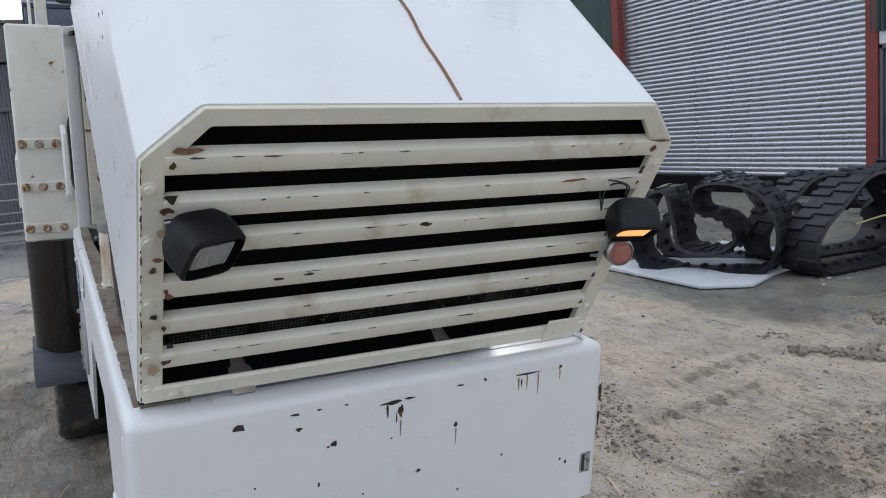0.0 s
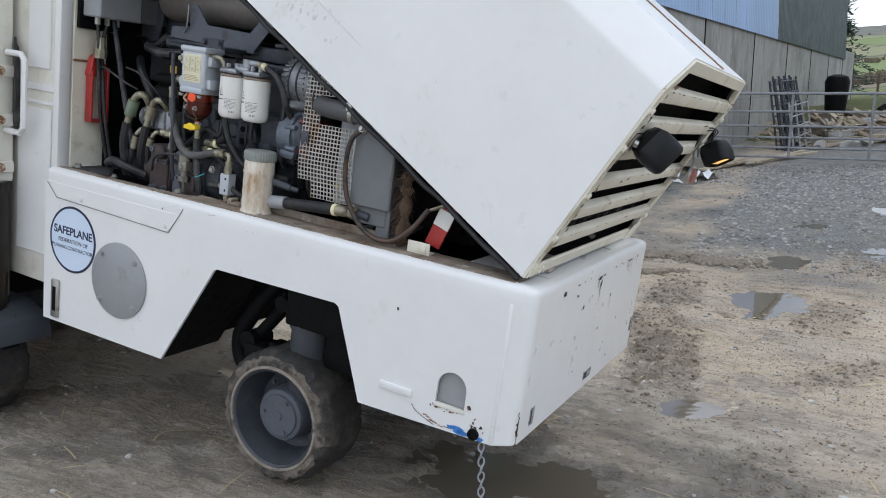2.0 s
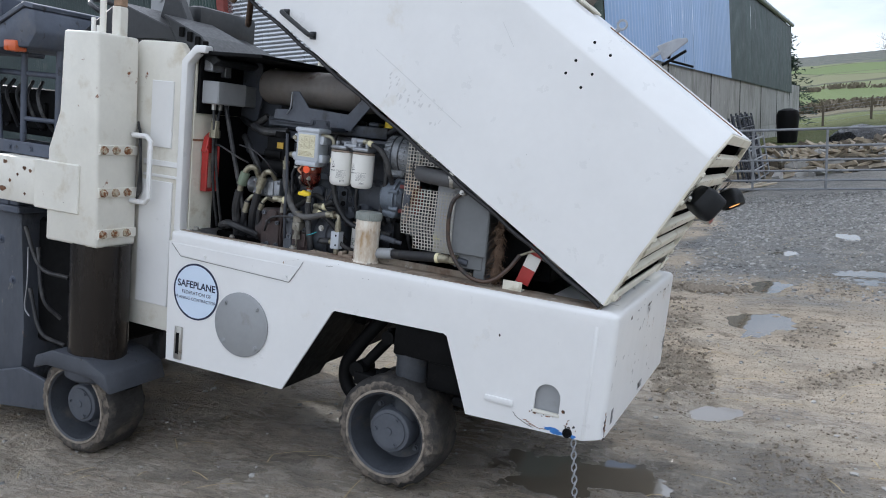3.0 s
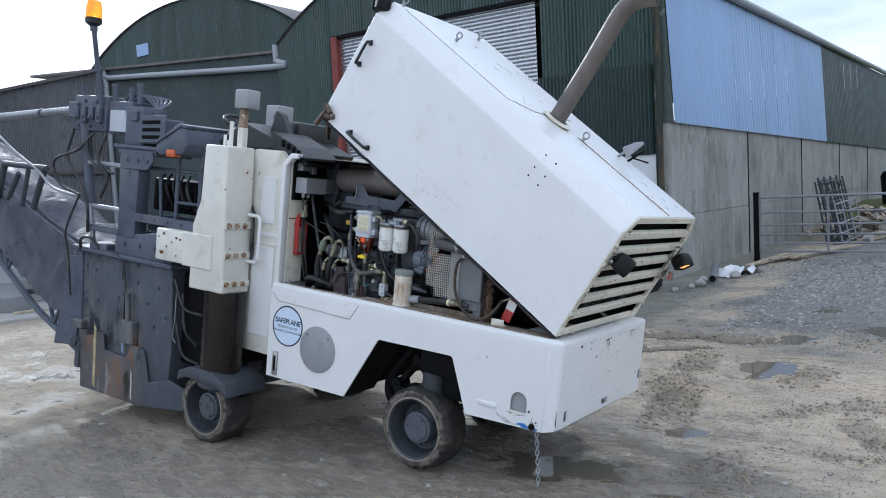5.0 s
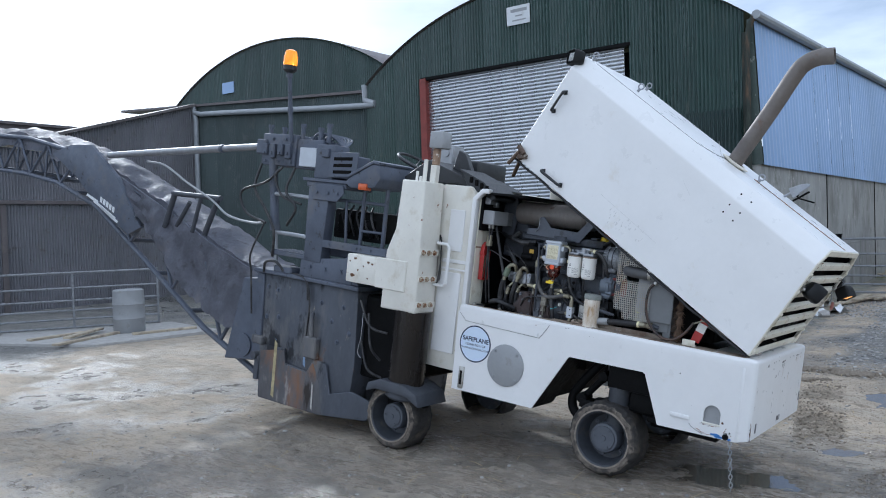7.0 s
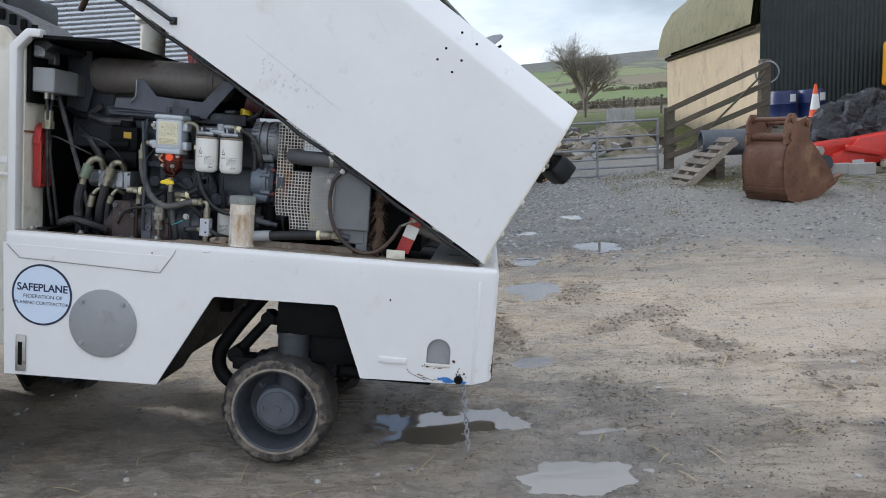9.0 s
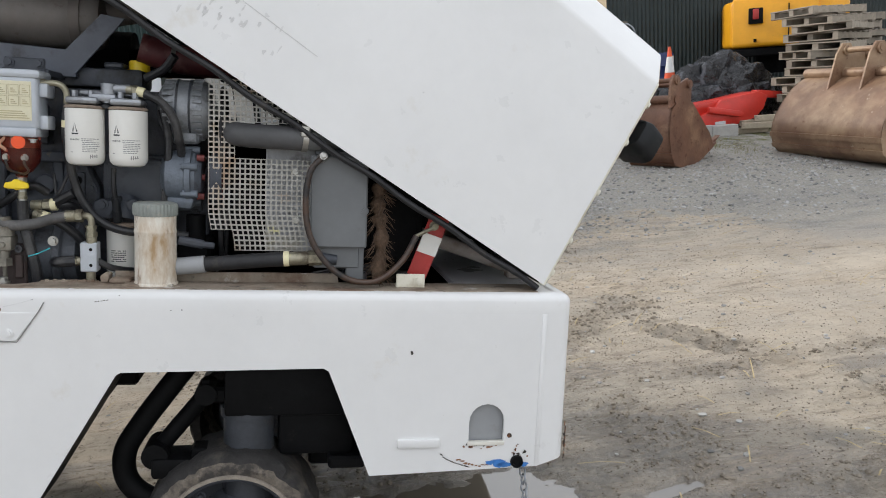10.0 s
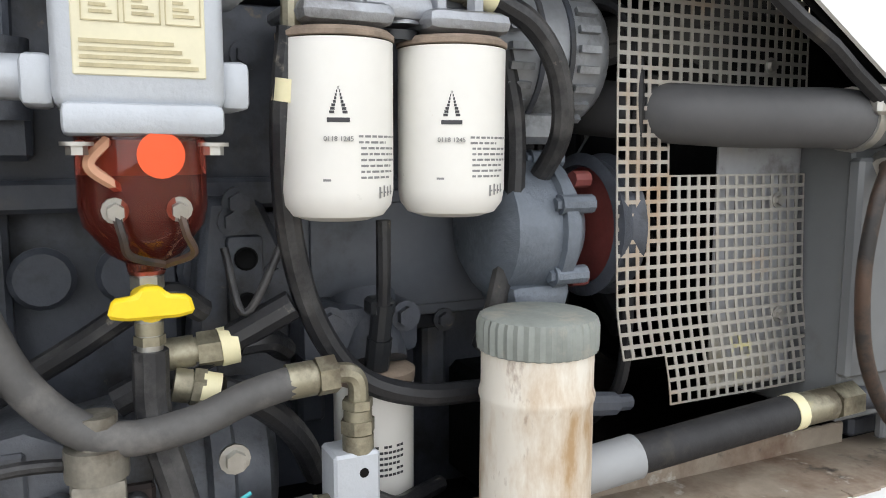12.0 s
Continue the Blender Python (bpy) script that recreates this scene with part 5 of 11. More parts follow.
for i, s in enumerate((0.708, 0.598, 0.496, 0.375, 0.260, 0.143)):
    bm = bmesh.new()
    h = 0.0215
    poly = [(0.0, -h), (0.012, -h), (0.012, h), (-0.014, h + 0.010), (-0.014, h + 0.006), (0.0, h - 0.005)]
    t = bmesh.new()
    vs = [[t.verts.new(gp(x, s + q[1], q[0])) for q in poly] for x in (0.090, 1.33)]
    k = len(poly)
    for j in range(k):
        t.faces.new((vs[0][j], vs[1][j], vs[1][(j + 1) % k], vs[0][(j + 1) % k]))
    t.faces.new(vs[0]), t.faces.new(vs[1][::-1])
    soften(t, [e for e in t.edges if abs((e.verts[0].co - e.verts[1].co).x) > 0.5], 0.003, 2)
    slat = part("louvre", t, M_cream, hood)
    rr = random.Random(70 + i)
    for k in range(8):
        w = rr.uniform(0.006, 0.026)
        chip(gp(rr.uniform(0.12, 1.28), s + h - 0.0015 - 0.003 * rr.random(), 0.0125), GN, X, w, rr.uniform(0.0012, 0.0035), M_chip if k % 3 else M_rust)
    # grime hanging in lumps below the slat
    for k in range(20):
        x = rr.uniform(0.10, 1.31)
        chip(gp(x, s - h + 0.0005 + 0.0015 * rr.random(), 0.0125), GN, X, rr.uniform(0.003, 0.022), rr.uniform(0.0012, 0.003 + 0.0015 * (x > 0.9)), M_chip)
    for x, w in ((0.094 + 0.012 * rr.random(), 0.004 + 0.008 * rr.random()), (1.318, 0.004 + 0.006 * rr.random())):
        d = bmesh.new()
        d.faces.new([d.verts.new(gp(x + w * (0.9 + 0.6 * rr.random()) * math.cos(0.7 * j), s + 0.012 * (0.2 + 1.0 * rr.random()) * math.sin(0.7 * j), 0.0128)) for j in range(9)])
        bmesh.ops.solidify(d, geom=d.faces[:], thickness=-0.001)
        part("rust_spot", d, M_rust, slat)
bm = bmesh.new()
on_grille(bm, [(0.05, 0.0), (1.375, 0.0), (1.375, 0.056), (0.05, 0.056)], 0.0, 0.016, 0.006)
part("bottom_rail", bm, M_cream, hood)
# near-black sheet painting the darkness seen between the louvres
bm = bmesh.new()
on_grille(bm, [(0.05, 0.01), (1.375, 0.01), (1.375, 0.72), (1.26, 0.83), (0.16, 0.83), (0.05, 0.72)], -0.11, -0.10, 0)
part("radiator_core", bm, M_shade, hood, "flat near-black sheet that paints the dark behind the louvres")
# dusty wire screen low behind the louvres
bm = bmesh.new()
for k in range(126):
    x = 0.10 + 0.0098 * k
    merge(bm, box_of((x, 0.05, -0.052), (x + 0.0022, 0.245, -0.050)), GM)
for k in range(20):
    merge(bm, box_of((0.09, 0.05 + 0.0098 * k, -0.054), (1.33, 0.0522 + 0.0098 * k, -0.052)), GM)
part("wire_screen", bm, M_screen, hood, "dusty dark wire screen", smooth=False)
# black plates added at bottom and sides to stop light leaking in
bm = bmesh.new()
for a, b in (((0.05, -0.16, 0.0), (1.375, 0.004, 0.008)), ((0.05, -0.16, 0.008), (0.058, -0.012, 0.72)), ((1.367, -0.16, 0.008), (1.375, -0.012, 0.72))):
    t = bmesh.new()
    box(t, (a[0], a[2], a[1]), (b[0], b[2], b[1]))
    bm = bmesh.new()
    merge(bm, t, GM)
    part("radiator_shroud", bm, M_shade, hood, "black plate added to stop light leaking in behind the louvres")
for x, s in [(0.062, q) for q in (0.05, 0.165, 0.34, 0.52, 0.655)] + [(1.352, q) for q in (0.12, 0.34, 0.52, 0.655)] + [(0.12, 0.028), (0.155, 0.028), (1.26, 0.028), (1.30, 0.028)]:
    bm = bmesh.new()
    bolt(bm, gp(x, s, 0.010 if x not in (0.12, 0.155, 1.26, 1.30) else 0.016), GN, 0.011, 0.010)
    part("bolt", bm, M_cream, hood)
bm = bmesh.new()
on_grille(bm, [(1.22, 0.0), (1.34, 0.0), (1.34, 0.085), (1.22, 0.085)], 0.016, 0.022, 0.003)
part("lug_plate", bm, M_cream, hood)
for x, s, w, h in ((0.13, 0.745, 0.035, 0.010), (0.105, 0.63, 0.018, 0.016), (0.11, 0.20, 0.012, 0.010), (1.31, 0.64, 0.008, 0.022), (1.33, 0.735, 0.05, 0.006), (1.29, 0.42, 0.008, 0.012), (0.42, 0.385, 0.016, 0.006), (0.09, 0.02, 0.02, 0.008), (0.35, 0.38, 0.018, 0.006), (0.7, 0.51, 0.02, 0.006), (1.1, 0.62, 0.04, 0.006), (0.075, 0.30, 0.010, 0.009)):
    chip(gp(x, s, 0.013), GN, X, w, h, M_rust if w > 0.025 else M_chip)
# row of rust and dark flakes that also draws the dark gap beside the hood
for k in range(26):
    chip(gp(0.0465 + 0.002 * rnd.random(), 0.01 + 0.70 * (k + rnd.random()) / 26, 0.0105), GN, GU, rnd.uniform(0.006, 0.016), rnd.uniform(0.0012, 0.0032), M_rust if k % 3 else M_chip)
for x, s, w, h in ((0.072, 0.44, 0.010, 0.012), (0.080, 0.47, 0.014, 0.008), (0.10, 0.51, 0.016, 0.014), (0.085, 0.545, 0.010, 0.016), (0.105, 0.36, 0.014, 0.010), (0.12, 0.012, 0.05, 0.006), (0.075, 0.12, 0.016, 0.030)):
    chip(gp(x, s, 0.0130), GN, X, w, h, M_rustrun if h > 0.012 else M_rust)
# work lamps on the grille
M_lens = clear("lamp_glass", (0.55, 0.57, 0.58), 0.2, 0.3)
M_lit = bpy.data.materials.new("lit_amber_lens")
M_lit.use_nodes = True
q = M_lit.node_tree.nodes["Principled BSDF"]
q.inputs["Base Color"].default_value = (0.8, 0.5, 0.2, 1)
q.inputs["Emission Color"].default_value, q.inputs["Emission Strength"].default_value = (1.0, 0.50, 0.17, 1), 0.75
M_redlens = clear("red_lens", (0.42, 0.16, 0.14), 0.3, 0.2)
M_plastic = surface("black_plastic", (0.018, 0.020, 0.023), 0.42, tone=0.15, scale=15, marks=(((0.06, 0.06, 0.06), 9.0, 0.6, 0.8, 0.7),))


def work_lamp(name, c, facing, lens, parent, size=1.0, label="black plastic work lamp with a deep rounded housing"):
    """A hooded lamp: a domed housing, its glass looking along facing."""
    m = axis_to(c, facing) @ Matrix.Diagonal((size, size, size, 1))
    t = bmesh.new()
    prof, n = [(0.070, 0.045), (0.078, 0.037), (0.080, -0.005), (0.078, -0.038), (0.066, -0.066), (0.036, -0.080), (0, -0.083)], 28
    rings = []
    for r, h in prof:
        ring = []
        for k in range(n):
            a = 2 * math.pi * k / n
            ca, sa = math.cos(a), math.sin(a)
            e = 0.42 if r > 0.06 else 0.6                     # squared-off outline
            ring.append(t.verts.new((r * math.copysign(abs(ca) ** e, ca), 0.86 * r * math.copysign(abs(sa) ** e, sa), h)) if r else None)
        rings.append(ring)
    tip = t.verts.new((0, 0, prof[-1][1]))
    for a, b in zip(rings[:-1], rings[1:-1]):
        for k in range(n):
            t.faces.new((a[k], a[(k + 1) % n], b[(k + 1) % n], b[k]))
    for k in range(n):
        t.faces.new((rings[-2][k], rings[-2][(k + 1) % n], tip))
    bmesh.ops.solidify(t, geom=t.faces[:], thickness=0.004)
    t.transform(m)
    lamp = part(name, t, M_plastic, parent, label)
    t = bmesh.new()
    box(t, (-0.052, -0.036, 0.026), (0.052, 0.036, 0.034), 0.010, 2, m)
    g = part("lens", t, lens, lamp) if parent is planer else part("lens", t, lens, parent)
    t = bmesh.new()
    for k in range(9):
        box(t, (-0.045 + 0.0105 * k, -0.032, 0.0345), (-0.0425 + 0.0105 * k, 0.032, 0.0365), 0, 1, m)
    part("lens_ribs", t, lens, lamp if parent is planer else parent)
    return lamp


work_lamp("work_lamp", gp(0.160, 0.560, 0.085), (0.36, -0.72, -0.58), M_lens, hood, 0.86)
work_lamp("work_lamp", gp(1.268, 0.535, 0.105), (-0.14, -0.50, -0.86), M_lit, hood, 0.80, "black plastic work lamp with its amber lens lit")
work_lamp("work_lamp", (0.085, 1.63, 3.20), (-0.75, 0.55, 0.1), M_lens, hood, 0.85)
for x, s in ((0.115, 0.545), (1.30, 0.51)):
    bm = bmesh.new()
    box(bm, (-0.025, -0.03, 0.0), (0.025, 0.03, 0.008), 0.003, 1, GM @ Matrix.Translation((x, s, 0.01)))
    rod(bm, gp(x, s, 0.015), gp(x + 0.02, s + 0.01, 0.07), 0.012)
    part("lamp_bracket", bm, M_steel, hood)
bm = bmesh.new()
lathe(bm, [(0.036, -0.03), (0.041, -0.01), (0.041, 0.012), (0.035, 0.018), (0.034, 0.010)], 28, axis_to(gp(1.318, 0.392, 0.06), (-0.25, -0.95, -0.1)))
part("tail_lamp_ring", bm, M_steel, hood)
bm = bmesh.new()
lathe(bm, [(0.034, 0.008), (0.033, 0.016), (0.026, 0.017), (0.025, 0.021), (0.012, 0.026), (0, 0.027)], 28, axis_to(gp(1.318, 0.392, 0.06), (-0.25, -0.95, -0.1)))
part("tail_lamp_lens", bm, M_redlens, hood, "faded red round tail lamp lens")
for k in range(2):
    bm = bmesh.new()
    p = gp(1.285, 0.54, 0.03)
    tube(bm, [p, p + Vector((-0.03, -0.04 - 0.01 * k, 0.06)), p + Vector((-0.06 - 0.02 * k, 0.0, 0.05 + 0.015 * k)), p + Vector((-0.05, 0.03, -0.02))], 0.0025, 5, 6)
    part("lamp_wire", bm, M_hose, hood)
bm = bmesh.new()
tube(bm, [gp(1.27, 0.49, 0.015), gp(1.262, 0.44, 0.05), gp(1.262, 0.38, 0.05), gp(1.275, 0.34, 0.012)], 0.005, 6)
part("lamp_cable", bm, M_greyp, hood)
# hood details: handles, holes, seam, lifting eyes, mirror, exhaust, latch
for a, b in (((1.735, 2.785), (1.650, 2.925)), ((1.765, 2.318), (1.605, 2.220))):
    bm = bmesh.new()
    pa, pb = Vector((XS[0], *a)), Vector((XS[0], *b))
    o = Vector((-0.045, 0, 0))
    tube(bm, [pa, pa + o * 0.8, pa.lerp(pb, 0.12) + o, pa.lerp(pb, 0.88) + o, pb + o * 0.8, pb], 0.011, 8, 4)
    box(bm, (-0.004, -0.018, -0.018), (0, 0.018, 0.018), 0.003, 1, Matrix.Translation(pa))
    box(bm, (-0.004, -0.018, -0.018), (0, 0.018, 0.018), 0.003, 1, Matrix.Translation(pb))
    part("grab_handle", bm, M_plastic, hood, "black plastic grab handle")
for y, z in ((0.327, 2.180), (0.363, 2.128), (0.253, 2.130), (0.292, 2.075), (0.259, 2.255), (0.189, 2.208)):
    bm = bmesh.new()
    lathe(bm, [(0, 0.0008), (0.0055, 0.0008), (0.0062, 0)], 12, axis_to((XS[0], y, z), -X))
    part("drill_hole", bm, M_shade, hood)
for k in range(30):
    y = 0.90 + 0.30 * rnd.random()
    chip((XS[0] + 0.0002, y, 1.97 + (y - 1.04) * 0.45 + rnd.uniform(-0.06, 0.05)), -X, (0, 0.55, -0.84), rnd.uniform(0.004, 0.018), rnd.uniform(0.003, 0.008), M_smear, "rub_mark")
for a, b, w in (((1.262, 2.178), (0.80, 1.866), 0.0016), ((0.66, 2.32), (0.60, 2.22), 0.001), ((0.45, 2.60), (0.42, 2.5), 0.0015)):
    bm = bmesh.new()
    rod(bm, (XS[0], *a), (XS[0], *b), w, 5)
    part("scratch", bm, M_smear, hood)
TU = (Vector((0, *HT[1])) - Vector((0, *HT[0]))).normalized()      # forward along the top
TN = Vector((0, -TU.z, TU.y))
def tp(x, s, d=0.0):
    return Vector((x, 0, 0)) + Vector((0, *HT[0])) + TU * s + TN * d
bm = bmesh.new()
seam = [tp(0.712 + 0.004 * math.sin(9 * k) , 0.01 + 0.115 * k, 0.0015) for k in range(8)]
tube(bm, seam, 0.004, 6, 3)
part("rust_seam", bm, M_rust, hood, "rust-stained seam across the hood top")
for pts in ([(0.20, 2.18), (0.20, 1.15), (0.42, 1.05), (1.0, 1.05)],):
    bm = bmesh.new()
    for a, b in zip(pts, pts[1:]):
        rod(bm, tp(*a, 0.001), tp(*b, 0.001), 0.0028, 6)
    part("panel_edge", bm, M_seam, hood, "dark gap along a hood panel")
for x, s in ((1.05, 2.10), (0.72, 0.78), (0.23, 2.24), (0.5, 1.9)):
    bm = bmesh.new()
    rod(bm, tp(x, s), tp(x, s, 0.02), 0.012)
    ring = [tp(x, s, 0.045) + (TU * math.cos(a) + TN * math.sin(a)) * 0.022 for a in [2 * math.pi * k / 14 for k in range(15)]]
    tube(bm, ring, 0.006, 6, curved=False, cap=False)
    part("lifting_eye", bm, M_zinc, hood)
bm = bmesh.new()
rod(bm, tp(1.13, 0.66), tp(1.13, 0.64, 0.06), 0.010)
prism(bm, [(-0.045, 0.0), (0.040, 0.0), (0.030, 0.10), (0.010, 0.15), (-0.010, 0.15)], -0.006, 0.006, "z", 0.004, 1, axis_to(tp(1.13, 0.64, 0.05), X, 0) @ pose(0, 0, 0, 0, 0, 60))
part("mirror_bracket", bm, M_zinc, hood, "small bright bracket plate")
bm = bmesh.new()
rod(bm, tp(1.18, 0.60, 0.01), tp(1.17, 0.55, 0.14), 0.008)
rod(bm, tp(1.17, 0.585, 0.05), tp(1.13, 0.46, 0.10), 0.006)
rod(bm, tp(1.17, 0.60, 0.06), tp(1.20, 0.62, 0.09), 0.012)
part("latch_bar", bm, M_black, hood)
EB = Vector((0.64, 0.502, 2.515))
bm = bmesh.new()
ep = [EB - TN * 0.05, EB + Vector((0.015, -0.20, 0.385)), EB + Vector((0.03, -0.335, 0.66)), EB + Vector((0.03, -0.395, 0.735)), EB + Vector((0.035, -0.475, 0.775)), EB + Vector((0.04, -0.575, 0.785))]
tube(bm, ep, 0.058, 20, 8, cap=False)
bmesh.ops.recalc_face_normals(bm, faces=bm.faces)
bmesh.ops.solidify(bm, geom=bm.faces[:], thickness=0.004)
pipe = part("exhaust_pipe", bm, M_exhaust, hood, "heat-stained steel exhaust pipe with a bent end")
bm = bmesh.new()
lathe(bm, [(0.06, -0.03), (0.085, -0.01), (0.11, 0.0), (0.11, 0.006), (0.07, 0.012)], 24, axis_to(EB, TN))
part("exhaust_collar", bm, M_cream, hood, "rust-streaked collar round the exhaust")
bm = bmesh.new()
rod(bm, (0.02, 1.99, 2.46), (0.02, 2.08, 2.36), 0.016)
rod(bm, (0.01, 1.94, 2.44), (0.01, 1.99, 2.50), 0.02)
box(bm, (0.005, 1.92, 2.40), (0.05, 2.0, 2.44), 0.008)
rod(bm, (0.02, 1.96, 2.42), (0.25, 2.16, 2.28), 0.016)
part("hood_catch", bm, surface("oily_rusted_catch", (0.10, 0.065, 0.045), 0.6, tone=0.35, scale=18, marks=(((0.30, 0.27, 0.23), 20.0, 0.58, 0.66, 0.6),)), hood, "rusty hood catch")

# ---- engine bay ----
M_filter = surface("white_filter_paint", (0.78, 0.77, 0.73), 0.35, tone=0.03, scale=10, marks=(((0.55, 0.48, 0.36), 18.0, 0.68, 0.8, 0.5),))
M_can = surface("stained_cream_can", (0.73, 0.69, 0.61), 0.5, tone=0.08, scale=9, stretch=(1, 1, 0.35), marks=(((0.42, 0.28, 0.15), 9.0, 0.50, 0.66, 0.6), ((0.20, 0.11, 0.06), 22.0, 0.60, 0.70, 0.7)))
M_lid = surface("worn_grey_green_lid", (0.25, 0.27, 0.25), 0.6, tone=0.15, scale=20, marks=(((0.36, 0.34, 0.29), 18.0, 0.55, 0.7, 0.7),))
M_paper = surface("yellowed_label", (0.72, 0.68, 0.50), 0.55, tone=0.05, scale=20)
M_print = surface("faded_grey_print", (0.22, 0.22, 0.22), 0.5, tone=0.2, scale=60)
M_ink = surface("black_print", (0.04, 0.04, 0.045), 0.5, tone=0.1, scale=30)
M_lightalu = surface("light_grey_cast", (0.48, 0.51, 0.55), 0.45, metal=0.2, tone=0.06, scale=12, bump=0.0008, bump_scale=120, marks=(((0.33, 0.33, 0.33), 14.0, 0.62, 0.8, 0.6),))
M_brass = surface("zinc_yellow_fitting", (0.36, 0.335, 0.25), 0.42, metal=0.75, tone=0.2, scale=22, marks=(((0.13, 0.11, 0.08), 16.0, 0.50, 0.68, 0.65), ((0.50, 0.44, 0.22), 9.0, 0.62, 0.72, 0.4)))
M_band = surface("pale_yellow_band", (0.78, 0.72, 0.46), 0.5, tone=0.05, scale=30)
M_copper = surface("brown_rubber_hose", (0.085, 0.050, 0.034), 0.38, tone=0.3, scale=8, marks=(((0.30, 0.14, 0.07), 6.0, 0.58, 0.72, 0.4), ((0.022, 0.02, 0.019), 8.0, 0.46, 0.58, 0.55)))
M_bowl = clear("amber_fuel_bowl", (0.62, 0.13, 0.085), 0.05, 0.92)
M_rope = surface("brown_fibre", (0.11, 0.07, 0.045), 0.95, tone=0.4, scale=60)
M_rustrim = surface("rusty_rim", (0.27, 0.21, 0.16), 0.75, tone=0.3, scale=40)
M_guard = surface("perforated_zinc_sheet", (0.40, 0.385, 0.35), 0.45, metal=0.55, tone=0.12, scale=9, marks=(((0.40, 0.27, 0.16), 7.0, 0.55, 0.75, 0.7), ((0.62, 0.56, 0.16), 5.0, 0.64, 0.70, 0.6)))
M_duct = surface("dusty_rubber_duct", (0.085, 0.085, 0.088), 0.6, tone=0.15, scale=7, marks=(((0.17, 0.16, 0.15), 5.0, 0.55, 0.8, 0.8),))
M_backing = surface("dusty_pale_plate", (0.36, 0.37, 0.39), 0.55, tone=0.15, scale=6, marks=(((0.42, 0.37, 0.22), 4.0, 0.52, 0.70, 0.6), ((0.16, 0.15, 0.14), 9.0, 0.58, 0.72, 0.7)))
M_shroud = surface("grey_shroud_paint", (0.15, 0.158, 0.164), 0.5, tone=0.12, scale=4, marks=(((0.09, 0.085, 0.08), 6.0, 0.55, 0.8, 0.7),))


M_hose_dusty = surface("dusty_rubber_hose", (0.085, 0.083, 0.082), 0.6, tone=0.2, scale=18, marks=(((0.19, 0.18, 0.17), 14.0, 0.52, 0.75, 0.85),))


def piece(name, fn, mat, parent=planer, label="", smooth=True):
    bm = bmesh.new()
    fn(bm)
    return part(name, bm, mat, parent, label, smooth)


def hose(name, pts, r, mat=M_hose, parent=planer, n=10, label=""):
    return piece(name, lambda b: tube(b, pts, r, n), mat, parent, label)


def fitting(p, q, r=0.017, parent=planer):
    """A crimped hose end: two hexagons and a sleeve."""
    p, q = Vector(p), Vector(q)
    def f(b):
        rod(b, p, p.lerp(q, 0.55), r, 14)
        rod(b, p.lerp(q, 0.55), p.lerp(q, 0.62), r * 0.85, 12)
        rod(b, p.lerp(q, 0.60), q, r * 1.12, 6)
    return piece("hose_fitting", f, M_brass, parent)


# engine block with head, ribs and plates
M_sidecover = surface("dusty_engine_cover", (0.098, 0.107, 0.125), 0.5, tone=0.15, scale=7, marks=(((0.05, 0.05, 0.052), 6.0, 0.56, 0.72, 0.7),))
def f(b):
    box(b, (0.40, 1.14, 1.12), (0.98, 1.86, 1.55), 0.012, 2)
    box(b, (0.37, 1.17, 1.55), (0.95, 2.03, 1.76), 0.012, 2)
    box(b, (0.52, 1.84, 1.12), (0.98, 2.06, 1.55), 0.012, 2)
    for k in range(5):
        box(b, (0.365, 1.24 + 0.17 * k, 1.25), (0.41, 1.275 + 0.17 * k, 1.54), 0.006)
    box(b, (0.355, 1.15, 1.525), (0.42, 2.05, 1.56), 0.005)
    box(b, (0.35, 1.24, 1.36), (0.41, 1.50, 1.52), 0.01, 2)
    for k in range(6):
        lathe(b, [(0, 0.012), (0.028, 0.012), (0.034, 0.004), (0.034, 0)], 18, axis_to((0.365, 1.55 + 0.085 * k, 1.455), -X))
        bolt(b, (0.365, 1.20 + 0.15 * k, 1.70), -X, 0.012, 0.014)
        bolt(b, (0.36, 1.22 + 0.15 * k, 1.54), -X, 0.010, 0.012)
engine = piece("engine_block", f, M_engine, label="oily grey diesel engine block")
def f(b):
    box(b, (0.36, 1.34, 1.765), (0.52, 2.08, 1.825), 0.012, 2)
    box(b, (0.33, 1.62, 1.775), (0.37, 2.05, 1.81), 0.006)
    for k in range(5):
        box(b, (0.37, 1.40 + 0.14 * k, 1.825), (0.50, 1.46 + 0.14 * k, 1.845), 0.006)
piece("intake_manifold", f, M_engine)
piece("oil_cap", lambda b: lathe(b, [(0, 0.03), (0.030, 0.028), (0.033, 0.022), (0.033, 0.0), (0.038, 0.0), (0.038, -0.006)], 20, Matrix.Translation((0.44, 1.365, 1.83))), M_yellow, engine, "yellow oil filler cap")
for k in range(4):
    piece("injection_pump", lambda b: (rod(b, (0.33, 1.63 + 0.11 * k, 1.62), (0.33, 1.63 + 0.11 * k, 1.70), 0.022, 14), rod(b, (0.33, 1.63 + 0.11 * k, 1.70), (0.35, 1.63 + 0.11 * k, 1.765), 0.008, 8), box(b, (0.32, 1.61 + 0.11 * k, 1.58), (0.38, 1.65 + 0.11 * k, 1.63), 0.006)), M_engine)
# black electrical unit with a yellow tag
piece("pump_solenoid", lambda b: (box(b, (0.26, 1.86, 1.60), (0.36, 2.0, 1.72), 0.012, 2), rod(b, (0.30, 1.93, 1.72), (0.30, 1.93, 1.75), 0.04, 16)), M_black)
piece("tag", lambda b: box(b, (0.256, 1.890, 1.662), (0.26, 1.93, 1.694), 0.001), surface("ochre_tag", (0.48, 0.30, 0.03), 0.5))
